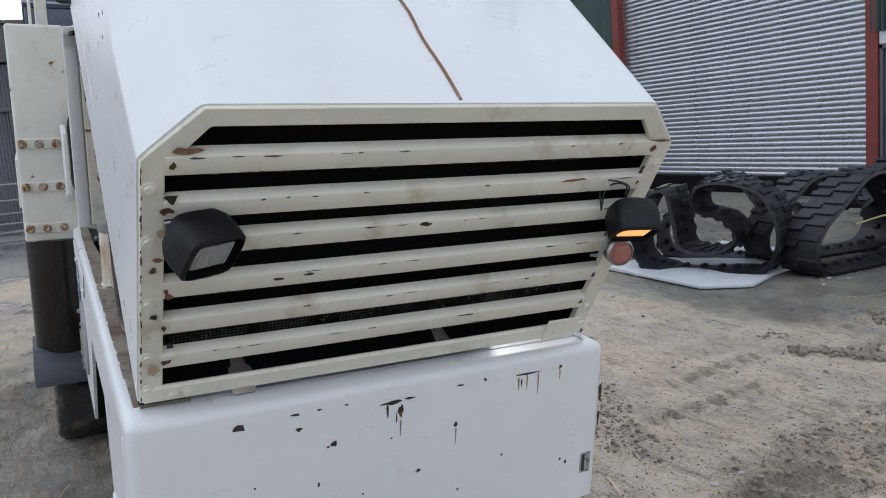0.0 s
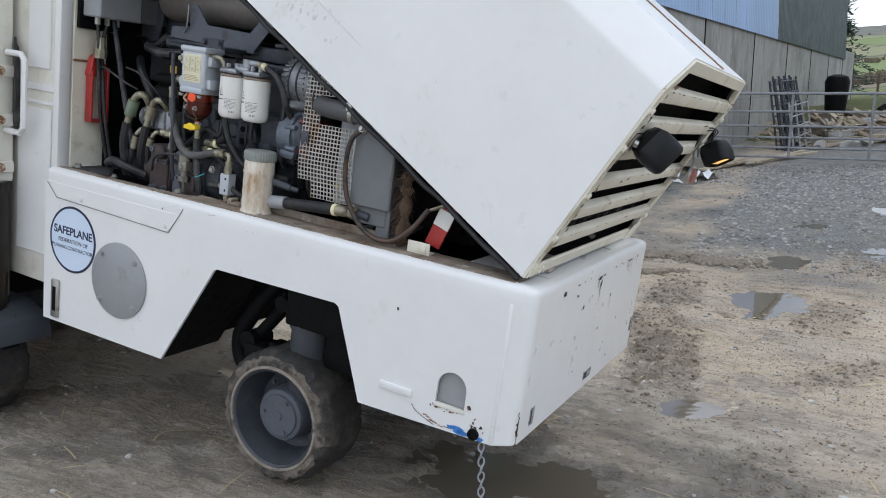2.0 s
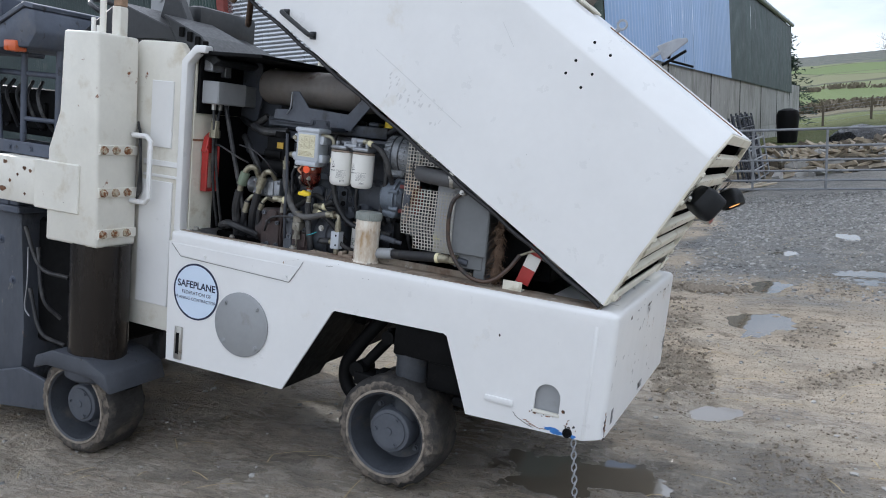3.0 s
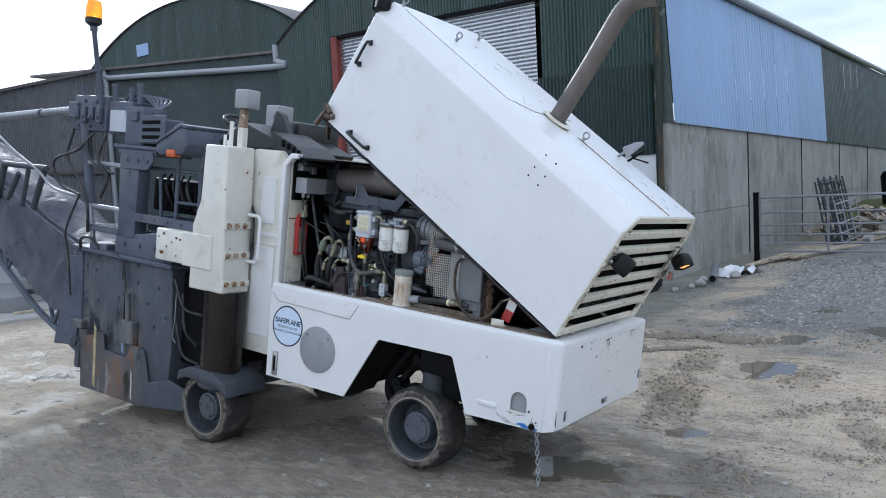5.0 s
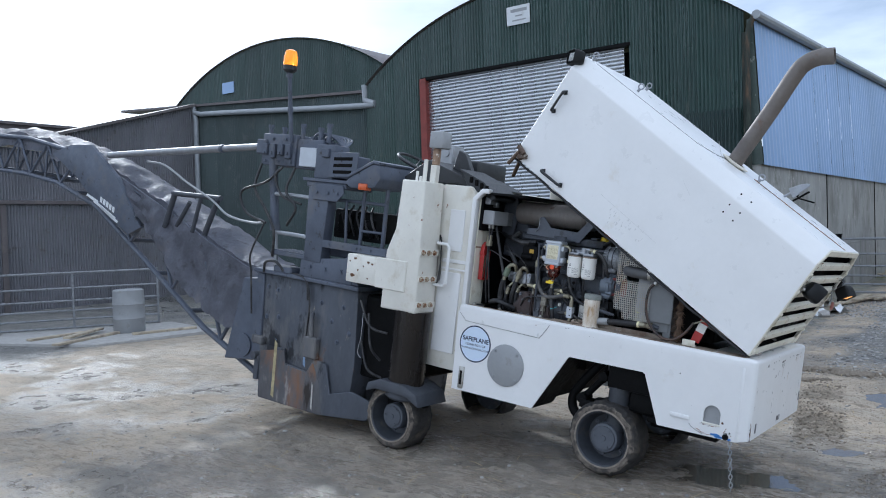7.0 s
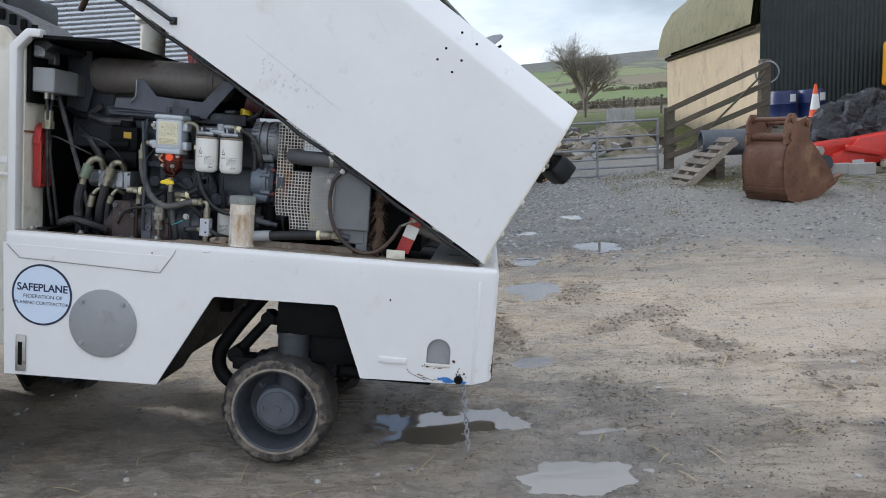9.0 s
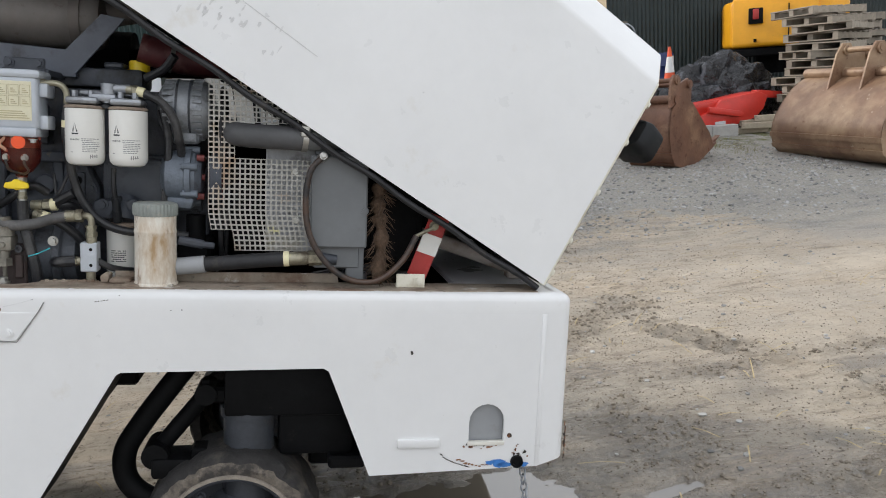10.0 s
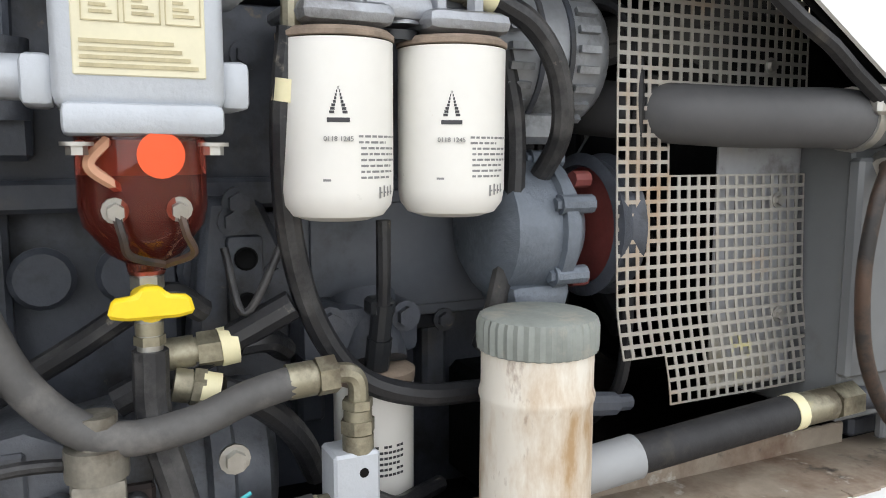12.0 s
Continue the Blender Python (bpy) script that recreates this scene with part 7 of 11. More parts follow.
    bmesh.ops.solidify(t, geom=t.faces[:], thickness=0.0015)
    merge(b, t)
piece("fan_guard", f, M_guard, label="perforated sheet-metal fan guard, stained", smooth=False)
for u, v in ((0.26, 1.53), (0.26, 1.38), (0.24, 1.70)):
    piece("guard_screw", lambda b: bolt(b, guard(u, v, -0.001), -X, 0.007, 0.008), M_steel)
piece("fan_shroud", lambda b: (lathe(b, [(0.27, 0.0), (0.29, -0.02), (0.29, -0.14), (0.285, -0.14), (0.27, -0.02)], 40, axis_to((0.60, 0.78, 1.48), Y)), box(b, (0.33, 0.70, 1.20), (1.05, 0.73, 1.80), 0.006)), M_black)
piece("guard_backing", lambda b: (box(b, (0.186, 0.80, 1.28), (0.190, 0.948, 1.612), 0.001), box(b, (0.186, 0.80, 1.28), (0.33, 0.806, 1.612), 0.001)), M_backing, label="dusty pale grey plate behind the guard")
fan = piece("fan_hub", lambda b: rod(b, (0.60, 0.87, 1.48), (0.60, 0.95, 1.48), 0.06, 20), M_plastic)
for k in range(8):
    piece("blade", lambda b: box(b, (-0.035, 0.04, -0.012), (0.035, 0.24, 0.012), 0.006, 1, axis_to((0.60, 0.90, 1.48), Y) @ pose(0, 0, 0, 0, 0, 45 * k) @ pose(0, 0, 0, 0, 28, 0)), M_plastic, fan)
# charge air pipe through the guard
hose("charge_air_hose", [(0.42, 1.10, 1.66), (0.26, 1.06, 1.645), (0.165, 1.03, 1.636), (0.125, 0.955, 1.632), (0.094, 0.88, 1.632), (0.088, 0.83, 1.63)], 0.036, M_duct, n=20, label="thick black rubber air hose")
piece("hose_clamp", lambda b: (rod(b, (0.088, 0.840, 1.631), (0.090, 0.824, 1.630), 0.039, 20), box(b, (0.046, 0.815, 1.635), (0.064, 0.843, 1.67), 0.004)), M_steel)
hose("charge_air_pipe", [(0.088, 0.832, 1.63), (0.098, 0.79, 1.629), (0.13, 0.755, 1.625), (0.20, 0.735, 1.60), (0.33, 0.73, 1.57)], 0.033, M_shroud, n=18)
piece("red_air_hose", lambda b: tube(b, [(0.42, 1.36, 1.90), (0.44, 1.26, 1.875), (0.46, 1.15, 1.865), (0.5, 1.02, 1.87)], 0.048, 18), surface("red_silicone_hose", (0.105, 0.025, 0.028), 0.5, tone=0.3, scale=12, marks=(((0.26, 0.15, 0.13), 5.0, 0.52, 0.7, 0.7),)), planer, "dull red silicone air hose")
piece("hose_clamp", lambda b: rod(b, (0.437, 1.272, 1.878), (0.44, 1.258, 1.875), 0.051, 20), M_steel)
hose("breather_hose", [(0.36, 1.33, 1.80), (0.33, 1.27, 1.83), (0.31, 1.235, 1.87)], 0.014)
# radiator side and front parts
def f(b):
    box(b, (0.27, 0.44, 1.235), (0.32, 0.705, 1.56), 0.006, 1)
    box(b, (0.32, 0.40, 1.20), (1.10, 0.70, 1.86), 0.008, 1)
    box(b, (0.262, 0.46, 1.25), (0.272, 0.615, 1.54), 0.003, 1)
piece("radiator_cheek", lambda b: (box(b, (0.086, 0.640, 1.305), (0.108, 0.812, 1.585), 0.005, 1), box(b, (0.108, 0.66, 1.24), (0.32, 0.80, 1.60), 0.004), box(b, (0.112, 0.645, 1.20), (0.125, 0.70, 1.31), 0.003), bolt(b, (0.086, 0.648, 1.42), -X, 0.008, 0.006)), M_shroud, label="flat grey radiator cheek plate")
# radiator block in black, which paints the darkness behind the cheek plate
piece("radiator_side", f, M_black, label="radiator side painted black for the darkness behind the cheek plate")
hose("coolant_hose", [(0.090, 0.772, 1.578), (0.070, 0.788, 1.570), (0.062, 0.815, 1.53), (0.064, 0.826, 1.44), (0.065, 0.810, 1.34), (0.066, 0.755, 1.255), (0.068, 0.68, 1.208), (0.070, 0.60, 1.212), (0.076, 0.53, 1.27), (0.10, 0.485, 1.345)], 0.0092, M_copper, n=12, label="brown weathered rubber tube")
piece("tube_end", lambda b: (rod(b, (0.078, 0.785, 1.573), (0.088, 0.772, 1.582), 0.014, 10), bolt(b, (0.068, 0.776, 1.582), (-1, 0, 0.3), 0.008, 0.012)), M_steel)
def f(b):
    rr = random.Random(5)
    tube(b, [(0.15, 0.60, 1.50), (0.135, 0.603, 1.42), (0.125, 0.592, 1.34), (0.13, 0.60, 1.19)], lambda s: 0.020 + 0.006 * math.sin(30 * s), 10)
    for k in range(160):
        z = rr.uniform(1.20, 1.48)
        a = rr.uniform(2.0, 4.4)
        p = Vector((0.135 + 0.02 * math.cos(a), 0.60 + 0.02 * math.sin(a), z))
        rod(b, p, p + Vector((0.03 * math.cos(a), 0.035 * math.sin(a), rr.uniform(-0.04, 0.0))), 0.0013, 3, 0.0004)
piece("frayed_rope", f, M_rope, label="frayed brown sealing rope")
def f(b):
    prism(b, [(0.505, 1.222), (0.445, 1.205), (0.375, 1.395), (0.435, 1.415)], 0.135, 0.143, "x", 0.002, 1)
prop = piece("hood_prop", f, M_red, label="red and white striped hood safety prop")
piece("white_stripe", lambda b: prism(b, [(0.478, 1.295), (0.418, 1.275), (0.397, 1.335), (0.457, 1.355)], 0.1325, 0.1352, "x", 0.0008, 1), M_filter, prop)
piece("prop_pin", lambda b: (bolt(b, (0.135, 0.425, 1.375), -X, 0.010, 0.02), rod(b, (0.12, 0.43, 1.37), (0.12, 0.49, 1.34), 0.006, 8)), M_brass, prop)
piece("prop_lug", lambda b: (box(b, (0.085, 0.455, 1.185), (0.13, 0.545, 1.192), 0.002), box(b, (0.085, 0.455, 1.190), (0.092, 0.545, 1.228), 0.003, 1), bolt(b, (0.085, 0.475, 1.21), -X, 0.011, 0.01)), M_cream)
M_strut = surface("dusty_strut_tube", (0.40, 0.355, 0.32), 0.5, tone=0.2, scale=9, marks=(((0.22, 0.17, 0.14), 7.0, 0.5, 0.7, 0.7),))
piece("gas_strut", lambda b: (rod(b, (0.30, 0.52, 1.355), (0.30, 0.10, 1.215), 0.024, 18), rod(b, (0.30, 0.62, 1.39), (0.30, 0.50, 1.35), 0.012, 12), box(b, (0.27, 0.07, 1.185), (0.33, 0.14, 1.24), 0.005)), M_strut)
piece("strut", lambda b: (rod(b, (0.9, 0.50, 1.35), (0.9, 0.12, 1.22), 0.026, 18)), M_strut)
# lower pipe along the ledge
piece("lower_pipe", lambda b: (rod(b, (0.125, 1.21, 1.235), (0.12, 1.12, 1.245), 0.026, 18)), M_greyp)
hose("lower_hose", [(0.122, 1.14, 1.243), (0.115, 1.0, 1.256), (0.11, 0.885, 1.266)], 0.0225, M_rubber, n=16)
piece("hose_band", lambda b: rod(b, (0.11, 0.888, 1.266), (0.109, 0.872, 1.267), 0.0235, 16), M_band)
fitting((0.109, 0.872, 1.267), (0.105, 0.775, 1.272), 0.021)
piece("lower_valve", lambda b: (rod(b, (0.105, 0.775, 1.272), (0.11, 0.73, 1.265), 0.016, 12), rod(b, (0.16, 0.78, 1.255), (0.16, 0.70, 1.25), 0.018, 10), box(b, (0.15, 0.63, 1.19), (0.2, 0.71, 1.222), 0.006)), M_dark)
for k in range(3):
    hose("wire_loom", [(0.18, 0.80 - 0.03 * k, 1.21), (0.17, 0.70, 1.235 + 0.008 * k), (0.18, 0.62, 1.215 + 0.01 * k), (0.25, 0.58, 1.25)], 0.006, M_hose)
# hydraulic pumps low in the bay
def f(b):
    box(b, (0.20, 1.63, 1.41), (0.33, 1.80, 1.505), 0.012, 2)
    box(b, (0.19, 1.665, 1.42), (0.205, 1.70, 1.495), 0.003)
    box(b, (0.19, 1.735, 1.42), (0.205, 1.77, 1.495), 0.003)
    for y in (1.645, 1.715, 1.785):
        for z in (1.425, 1.49):
            bolt(b, (0.20, y, z), -X, 0.007, 0.010)
    rod(b, (0.27, 1.80, 1.455), (0.27, 1.86, 1.455), 0.045, 18)
gear = piece("gear_pump", f, M_alu, label="cast aluminium gear pump")
gear.location = (0.03, 0.245, -0.005)
M_cast = surface("grey_cast_iron", (0.125, 0.135, 0.155), 0.5, metal=0.15, tone=0.2, scale=16, bump=0.0015, bump_scale=80, marks=(((0.15, 0.075, 0.05), 7.0, 0.60, 0.72, 0.7), ((0.05, 0.045, 0.04), 9.0, 0.55, 0.7, 0.6)))
M_oxide = surface("worn_red_oxide_pad", (0.066, 0.046, 0.042), 0.65, tone=0.3, scale=14, bump=0.002, bump_scale=60, marks=(((0.05, 0.045, 0.045), 10.0, 0.50, 0.66, 0.9), ((0.20, 0.20, 0.21), 22.0, 0.64, 0.72, 0.7)))
def socket(b, p, r):
    lathe(b, [(0, 0.004), (r * 0.42, 0.004), (r * 0.48, 0.012), (r * 0.95, 0.012), (r, 0.009), (r, 0)], 16, axis_to(p, -X))
def f(b):
    prism(b, [(1.640, 1.13), (1.790, 1.13), (1.790, 1.318), (1.772, 1.346), (1.735, 1.352), (1.700, 1.334), (1.650, 1.344), (1.630, 1.325)], 0.172, 0.30, "x", 0.008, 2)
    box(b, (0.166, 1.735, 1.14), (0.176, 1.782, 1.335), 0.003)
    lathe(b, [(0, 0.10), (0.07, 0.10), (0.098, 0.085), (0.106, 0.03), (0.106, -0.03), (0.09, -0.05)], 32, axis_to((0.315, 1.60, 1.245), -Y))
    lathe(b, [(0.108, 0.05), (0.118, 0.045), (0.118, 0.025), (0.108, 0.02)], 32, axis_to((0.315, 1.60, 1.245), -Y))
pump = piece("hydraulic_pump", f, M_cast, label="dusty cast-iron hydraulic pump with red oxide pads")
piece("pump_pad", lambda b: (box(b, (0.160, 1.632, 1.14), (0.174, 1.728, 1.292), 0.004), box(b, (0.150, 1.640, 1.19), (0.162, 1.662, 1.26), 0.003)), M_oxide, pump)
for y, z, r in ((1.712, 1.286, 0.0125), (1.744, 1.233, 0.0165), (1.710, 1.183, 0.0125), (1.650, 1.277, 0.0115), (1.770, 1.300, 0.010)):
    piece("socket_screw", lambda b: socket(b, (0.160 if y < 1.73 else 0.166, y, z), r), M_cast, pump)
def f(b):
    box(b, (0.185, 1.815, 1.13), (0.32, 1.945, 1.352), 0.012, 2)
    box(b, (0.176, 1.825, 1.16), (0.19, 1.90, 1.30), 0.004)
    lathe(b, [(0, 0.02), (0.024, 0.02), (0.030, 0.012), (0.030, 0)], 18, axis_to((0.176, 1.862, 1.325), -X))
    rod(b, (0.28, 1.79, 1.24), (0.28, 1.99, 1.24), 0.085, 24)
left_pump = piece("hydraulic_pump", f, M_oxide, label="rust-brown pump housing, oily and dusty")
for y, z in ((1.832, 1.172), (1.89, 1.172), (1.832, 1.287), (1.89, 1.287), (1.925, 1.33), (1.925, 1.16)):
    piece("socket_screw", lambda b: socket(b, (0.176 if y < 1.91 else 0.185, y, z), 0.011), M_cast, left_pump)
M_valve = surface("dusty_valve_metal", (0.24, 0.225, 0.19), 0.5, metal=0.55, tone=0.3, scale=22, marks=(((0.10, 0.08, 0.06), 14.0, 0.50, 0.66, 0.7),))
def f(b):
    x, y = 0.135, 1.680
    box(b, (x - 0.018, y - 0.022, 1.275), (x + 0.045, y + 0.022, 1.318), 0.005, 2)
    rod(b, (x, y, 1.318), (x, y, 1.345), 0.026, 16)
    rod(b, (x, y, 1.345), (x, y, 1.372), 0.018, 12)
    rod(b, (x, y + 0.002, 1.275), (x, y + 0.003, 1.252), 0.015, 14)
    rod(b, (x, y + 0.003, 1.252), (x, y + 0.003, 1.230), 0.021, 6)
    rod(b, (x, y + 0.003, 1.230), (x + 0.01, y + 0.005, 1.14), 0.006, 8)
    lathe(b, [(0, 0.006), (0.006, 0.006), (0.008, 0)], 10, axis_to((x - 0.018, y, 1.293), -X))
piece("pressure_valve", f, M_valve, pump)
piece("pressure_valve", lambda b: (rod(b, (0.175, 1.80, 1.37), (0.175, 1.80, 1.42), 0.016, 12), rod(b, (0.175, 1.80, 1.345), (0.175, 1.80, 1.372), 0.020, 6)), M_valve, left_pump)
M_green_sleeve = surface("green_grey_sleeve", (0.20, 0.25, 0.18), 0.5, metal=0.4, tone=0.2, scale=20)
for pts, r in (([(0.25, 2.02, 1.49), (0.21, 2.026, 1.548), (0.20, 2.072, 1.53), (0.195, 2.105, 1.42), (0.20, 2.125, 1.32), (0.23, 2.13, 1.18)], 0.023),
               ([(0.25, 1.91, 1.49), (0.21, 1.919, 1.537), (0.20, 1.958, 1.52), (0.195, 1.985, 1.42), (0.20, 2.014, 1.30), (0.23, 2.035, 1.18)], 0.021),
               ([(0.25, 2.0, 1.38), (0.21, 2.022, 1.402), (0.20, 2.05, 1.375), (0.20, 2.072, 1.283), (0.22, 2.09, 1.18)], 0.015),
               ([(0.25, 1.92, 1.385), (0.21, 1.935, 1.40), (0.20, 1.955, 1.375), (0.20, 1.973, 1.32), (0.22, 1.99, 1.18)], 0.014)):
    P = [Vector(p) for p in pts]
    hose("hydraulic_hose", pts[3:] if len(pts) > 5 else pts[2:], r)
    piece("hose_elbow", lambda b: tube(b, pts[:4] if len(pts) > 5 else pts[:3], r * 0.70, 12), M_brass)
    piece("hose_sleeve", lambda b: rod(b, P[2].lerp(P[3], 0.1), P[2].lerp(P[3], 0.7), r * 1.12, 14), M_green_sleeve if r > 0.0225 else M_brass)
for pts, r, mat in (([(0.2, 1.58, 1.44), (0.18, 1.62, 1.46), (0.2, 1.70, 1.41), (0.22, 1.8, 1.35)], 0.012, M_hose), ([(0.17, 1.50, 1.445), (0.19, 1.58, 1.40), (0.2, 1.66, 1.36)], 0.015, M_hose),
                    ([(0.16, 1.90, 1.24), (0.13, 1.85, 1.31), (0.13, 1.75, 1.335), (0.15, 1.66, 1.32)], 0.006, M_hose), ([(0.18, 2.20, 1.22), (0.15, 2.13, 1.245), (0.15, 2.05, 1.23), (0.2, 1.98, 1.2)], 0.020, M_hose),
                    ([(0.3, 2.12, 1.76), (0.28, 2.02, 1.74), (0.3, 1.9, 1.75)], 0.022, M_hose), ([(0.33, 2.2, 1.7), (0.26, 2.1, 1.64), (0.28, 2.02, 1.5), (0.3, 1.95, 1.4)], 0.018, M_hose),
                    ([(0.17, 2.1, 1.66), (0.15, 2.0, 1.645), (0.16, 1.93, 1.60), (0.22, 1.89, 1.52)], 0.0045, M_hose), ([(0.22, 2.25, 1.85), (0.2, 2.16, 1.60), (0.2, 2.1, 1.4), (0.22, 2.06, 1.2)], 0.012, M_hose),
                    ([(0.19, 1.56, 1.50), (0.17, 1.545, 1.44), (0.17, 1.50, 1.52), (0.20, 1.45, 1.56)], 0.004, M_hose), ([(0.3, 1.78, 1.62), (0.24, 1.80, 1.56), (0.22, 1.79, 1.50), (0.22, 1.77, 1.30), (0.22, 1.75, 1.15)], 0.009, M_hose),
                    ([(0.12, 1.77, 1.75), (0.12, 1.765, 1.66), (0.125, 1.755, 1.5), (0.13, 1.76, 1.36), (0.16, 1.77, 1.22)], 0.008, M_dark)):
    hose("small_hose", pts, r, mat)
for a, b_ in (((0.19, 1.622, 1.402), (0.185, 1.565, 1.406)), ((0.175, 1.612, 1.378), (0.172, 1.585, 1.372)), ((0.17, 1.86, 1.41), (0.17, 1.805, 1.41))):
    fitting(a, b_, 0.016)
piece("hose_band", lambda b: rod(b, (0.185, 1.568, 1.406), (0.185, 1.552, 1.408), 0.019, 12), M_band)
piece("hose_band", lambda b: rod(b, (0.17, 1.80, 1.41), (0.17, 1.783, 1.41), 0.02, 12), M_band)
piece("hose_band", lambda b: rod(b, (0.172, 1.588, 1.372), (0.170, 1.572, 1.368), 0.017, 12), M_band)
hose("small_hose", [(0.170, 1.572, 1.368), (0.18, 1.53, 1.345), (0.20, 1.49, 1.30), (0.24, 1.46, 1.24)], 0.014)
hose("small_hose", [(0.185, 1.552, 1.408), (0.20, 1.52, 1.405), (0.25, 1.49, 1.38)], 0.013)
hose("cable_tie", [(0.125, 1.615, 1.26), (0.12, 1.59, 1.268), (0.12, 1.555, 1.285)], 0.002, surface("turquoise_string", (0.06, 0.42, 0.48), 0.5), n=6)
# engine mounts, starter, sump clutter
piece("starter_motor", lambda b: (rod(b, (0.30, 1.86, 1.56), (0.30, 2.02, 1.56), 0.05, 20), rod(b, (0.27, 1.90, 1.63), (0.27, 2.0, 1.63), 0.025, 14)), M_black)
plate = piece("engine_plate", lambda b: (prism(b, [(1.50, 1.54), (1.56, 1.54), (1.58, 1.36), (1.53, 1.30), (1.47, 1.33), (1.46, 1.45)], 0.30, 0.37, "x", 0.008, 1), box(b, (0.29, 1.50, 1.40), (0.305, 1.54, 1.50), 0.006, 2)), M_engine)
for y, z in ((1.53, 1.515), (1.485, 1.45), (1.545, 1.36), (1.525, 1.535)):
    piece("bolt", lambda b: bolt(b, (0.30, y, z), -X, 0.012, 0.012), M_engine, plate)
for z in (1.425, 1.475):
    piece("slot", lambda b: lathe(b, [(0.0, 0.002), (0.008, 0.002), (0.011, 0.004), (0.013, 0.003), (0.013, 0)], 16, axis_to((0.29, 1.52, z), -X)), M_black, plate)
cover = piece("side_cover", lambda b: (box(b, (0.325, 1.155, 1.385), (0.36, 1.455, 1.545), 0.006, 2), box(b, (0.318, 1.17, 1.40), (0.328, 1.44, 1.53), 0.004, 2)), M_sidecover, label="flat dusty engine side cover")
for y in (1.175, 1.265, 1.35, 1.435):
    for z in (1.378, 1.538):
        piece("bolt", lambda b: bolt(b, (0.325, y, z), -X, 0.010, 0.010), M_engine, cover)
piece("engine_mount", lambda b: (box(b, (0.25, 1.12, 1.14), (0.42, 1.22, 1.30), 0.01), rod(b, (0.255, 1.165, 1.29), (0.255, 1.165, 1.38), 0.03, 14)), M_black)
piece("engine_mount", lambda b: box(b, (0.28, 1.95, 1.14), (0.42, 2.05, 1.32), 0.01), M_black)
for p, d, r in (((0.17, 1.56, 1.30), -X, 0.010), ((0.10, 1.675, 1.186), Z, 0.012), ((0.10, 2.30, 1.186), Z, 0.014), ((0.09, 2.05, 1.186), Z, 0.010)):
    piece("bolt", lambda b: bolt(b, p, d, r, r * 1.3), M_steel)
# end wall of the bay, its frame, control box and extinguisher bracket
def f(b):
    box(b, (0.09, 2.345, 1.18), (1.34, 2.365, 2.13), 0.003)
piece("bay_end_wall", f, M_cream)
# black sheet added over the cream wall to paint the dark inside the bay
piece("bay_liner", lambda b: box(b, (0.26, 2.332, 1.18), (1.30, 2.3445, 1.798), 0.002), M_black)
piece("side_baffle", lambda b: prism(b, [(2.335, 1.79), (2.335, 2.105), (2.20, 2.112), (2.19, 1.90), (2.215, 1.785)], 0.44, 0.452, "x", 0.002, 1), M_dark, label="dark grey sheet baffle")
hose("cable_conduit", [(0.46, 2.33, 1.80), (0.43, 2.26, 1.77), (0.42, 2.20, 1.768), (0.42, 2.12, 1.82)], 0.018)
piece("wall_seam", lambda b: box(b, (0.09, 2.338, 1.655), (0.24, 2.3465, 1.665), 0.002), M_rust)
def f(b):
    prism(b, [(2.388, 1.178), (2.388, 2.062), (2.305, 2.142), (2.235, 2.142), (2.235, 2.104), (2.288, 2.104), (2.346, 2.046), (2.346, 1.178)], 0.026, 0.085, "x", 0.008, 2)
piece("bay_frame", f, M_white, label="white rounded edge of the engine bay")
piece("bay_roof", lambda b: box(b, (0.05, 1.90, 2.10), (1.37, 2.36, 2.118), 0.003, 1, pose(0, 0, 0, 0, 0, 0)), M_black)
piece("control_backplate", lambda b: box(b, (0.10, 2.325, 1.80), (0.72, 2.344, 2.11), 0.003), M_black)
def f(b):
    box(b, (0.115, 2.215, 1.855), (0.34, 2.325, 1.972), 0.006, 1)
ctl = piece("control_box", f, M_greyp, label="grey sheet-metal control box")
piece("box_cover", lambda b: box(b, (0.345, 2.23, 1.857), (0.53, 2.325, 1.968), 0.004, 1), M_shroud, ctl)
for k in range(3):
    piece("cable_gland", lambda b: rod(b, (0.15 + 0.05 * k, 2.27, 1.855), (0.15 + 0.05 * k, 2.27, 1.825), 0.013, 8), M_steel, ctl)
piece("relay_unit", lambda b: (box(b, (0.12, 2.27, 2.02), (0.22, 2.325, 2.08), 0.006), box(b, (0.25, 2.29, 2.0), (0.30, 2.325, 2.09), 0.004), rod(b, (0.22, 2.28, 2.05), (0.28, 2.25, 2.09), 0.012)), M_alu)
for k in range(2):
    hose("control_cable", [(0.15 + 0.05 * k, 2.27, 1.83), (0.155 + 0.02 * k, 2.265, 1.74), (0.17 + 0.02 * k, 2.275, 1.60), (0.20, 2.285 - 0.03 * k, 1.40), (0.24, 2.28 - 0.03 * k, 1.2)], 0.008)
hose("control_cable", [(0.17, 2.26, 1.645), (0.16, 2.21, 1.64), (0.17, 2.12, 1.60), (0.21, 2.07, 1.57)], 0.005)
piece("gland_block", lambda b: (rod(b, (0.17, 2.27, 1.72), (0.17, 2.27, 1.77), 0.022, 10), rod(b, (0.17, 2.27, 1.68), (0.17, 2.27, 1.72), 0.028, 8)), M_brass)
def f(b):
    box(b, (0.15, 2.295, 1.39), (0.165, 2.335, 1.62), 0.004)
    box(b, (0.235, 2.295, 1.39), (0.25, 2.335, 1.64), 0.004)
    prism(b, [(0.14, 1.60), (0.16, 1.68), (0.20, 1.71), (0.19, 1.65), (0.22, 1.66), (0.25, 1.63), (0.25, 1.59)], 2.30, 2.335, "y", 0.004, 1)
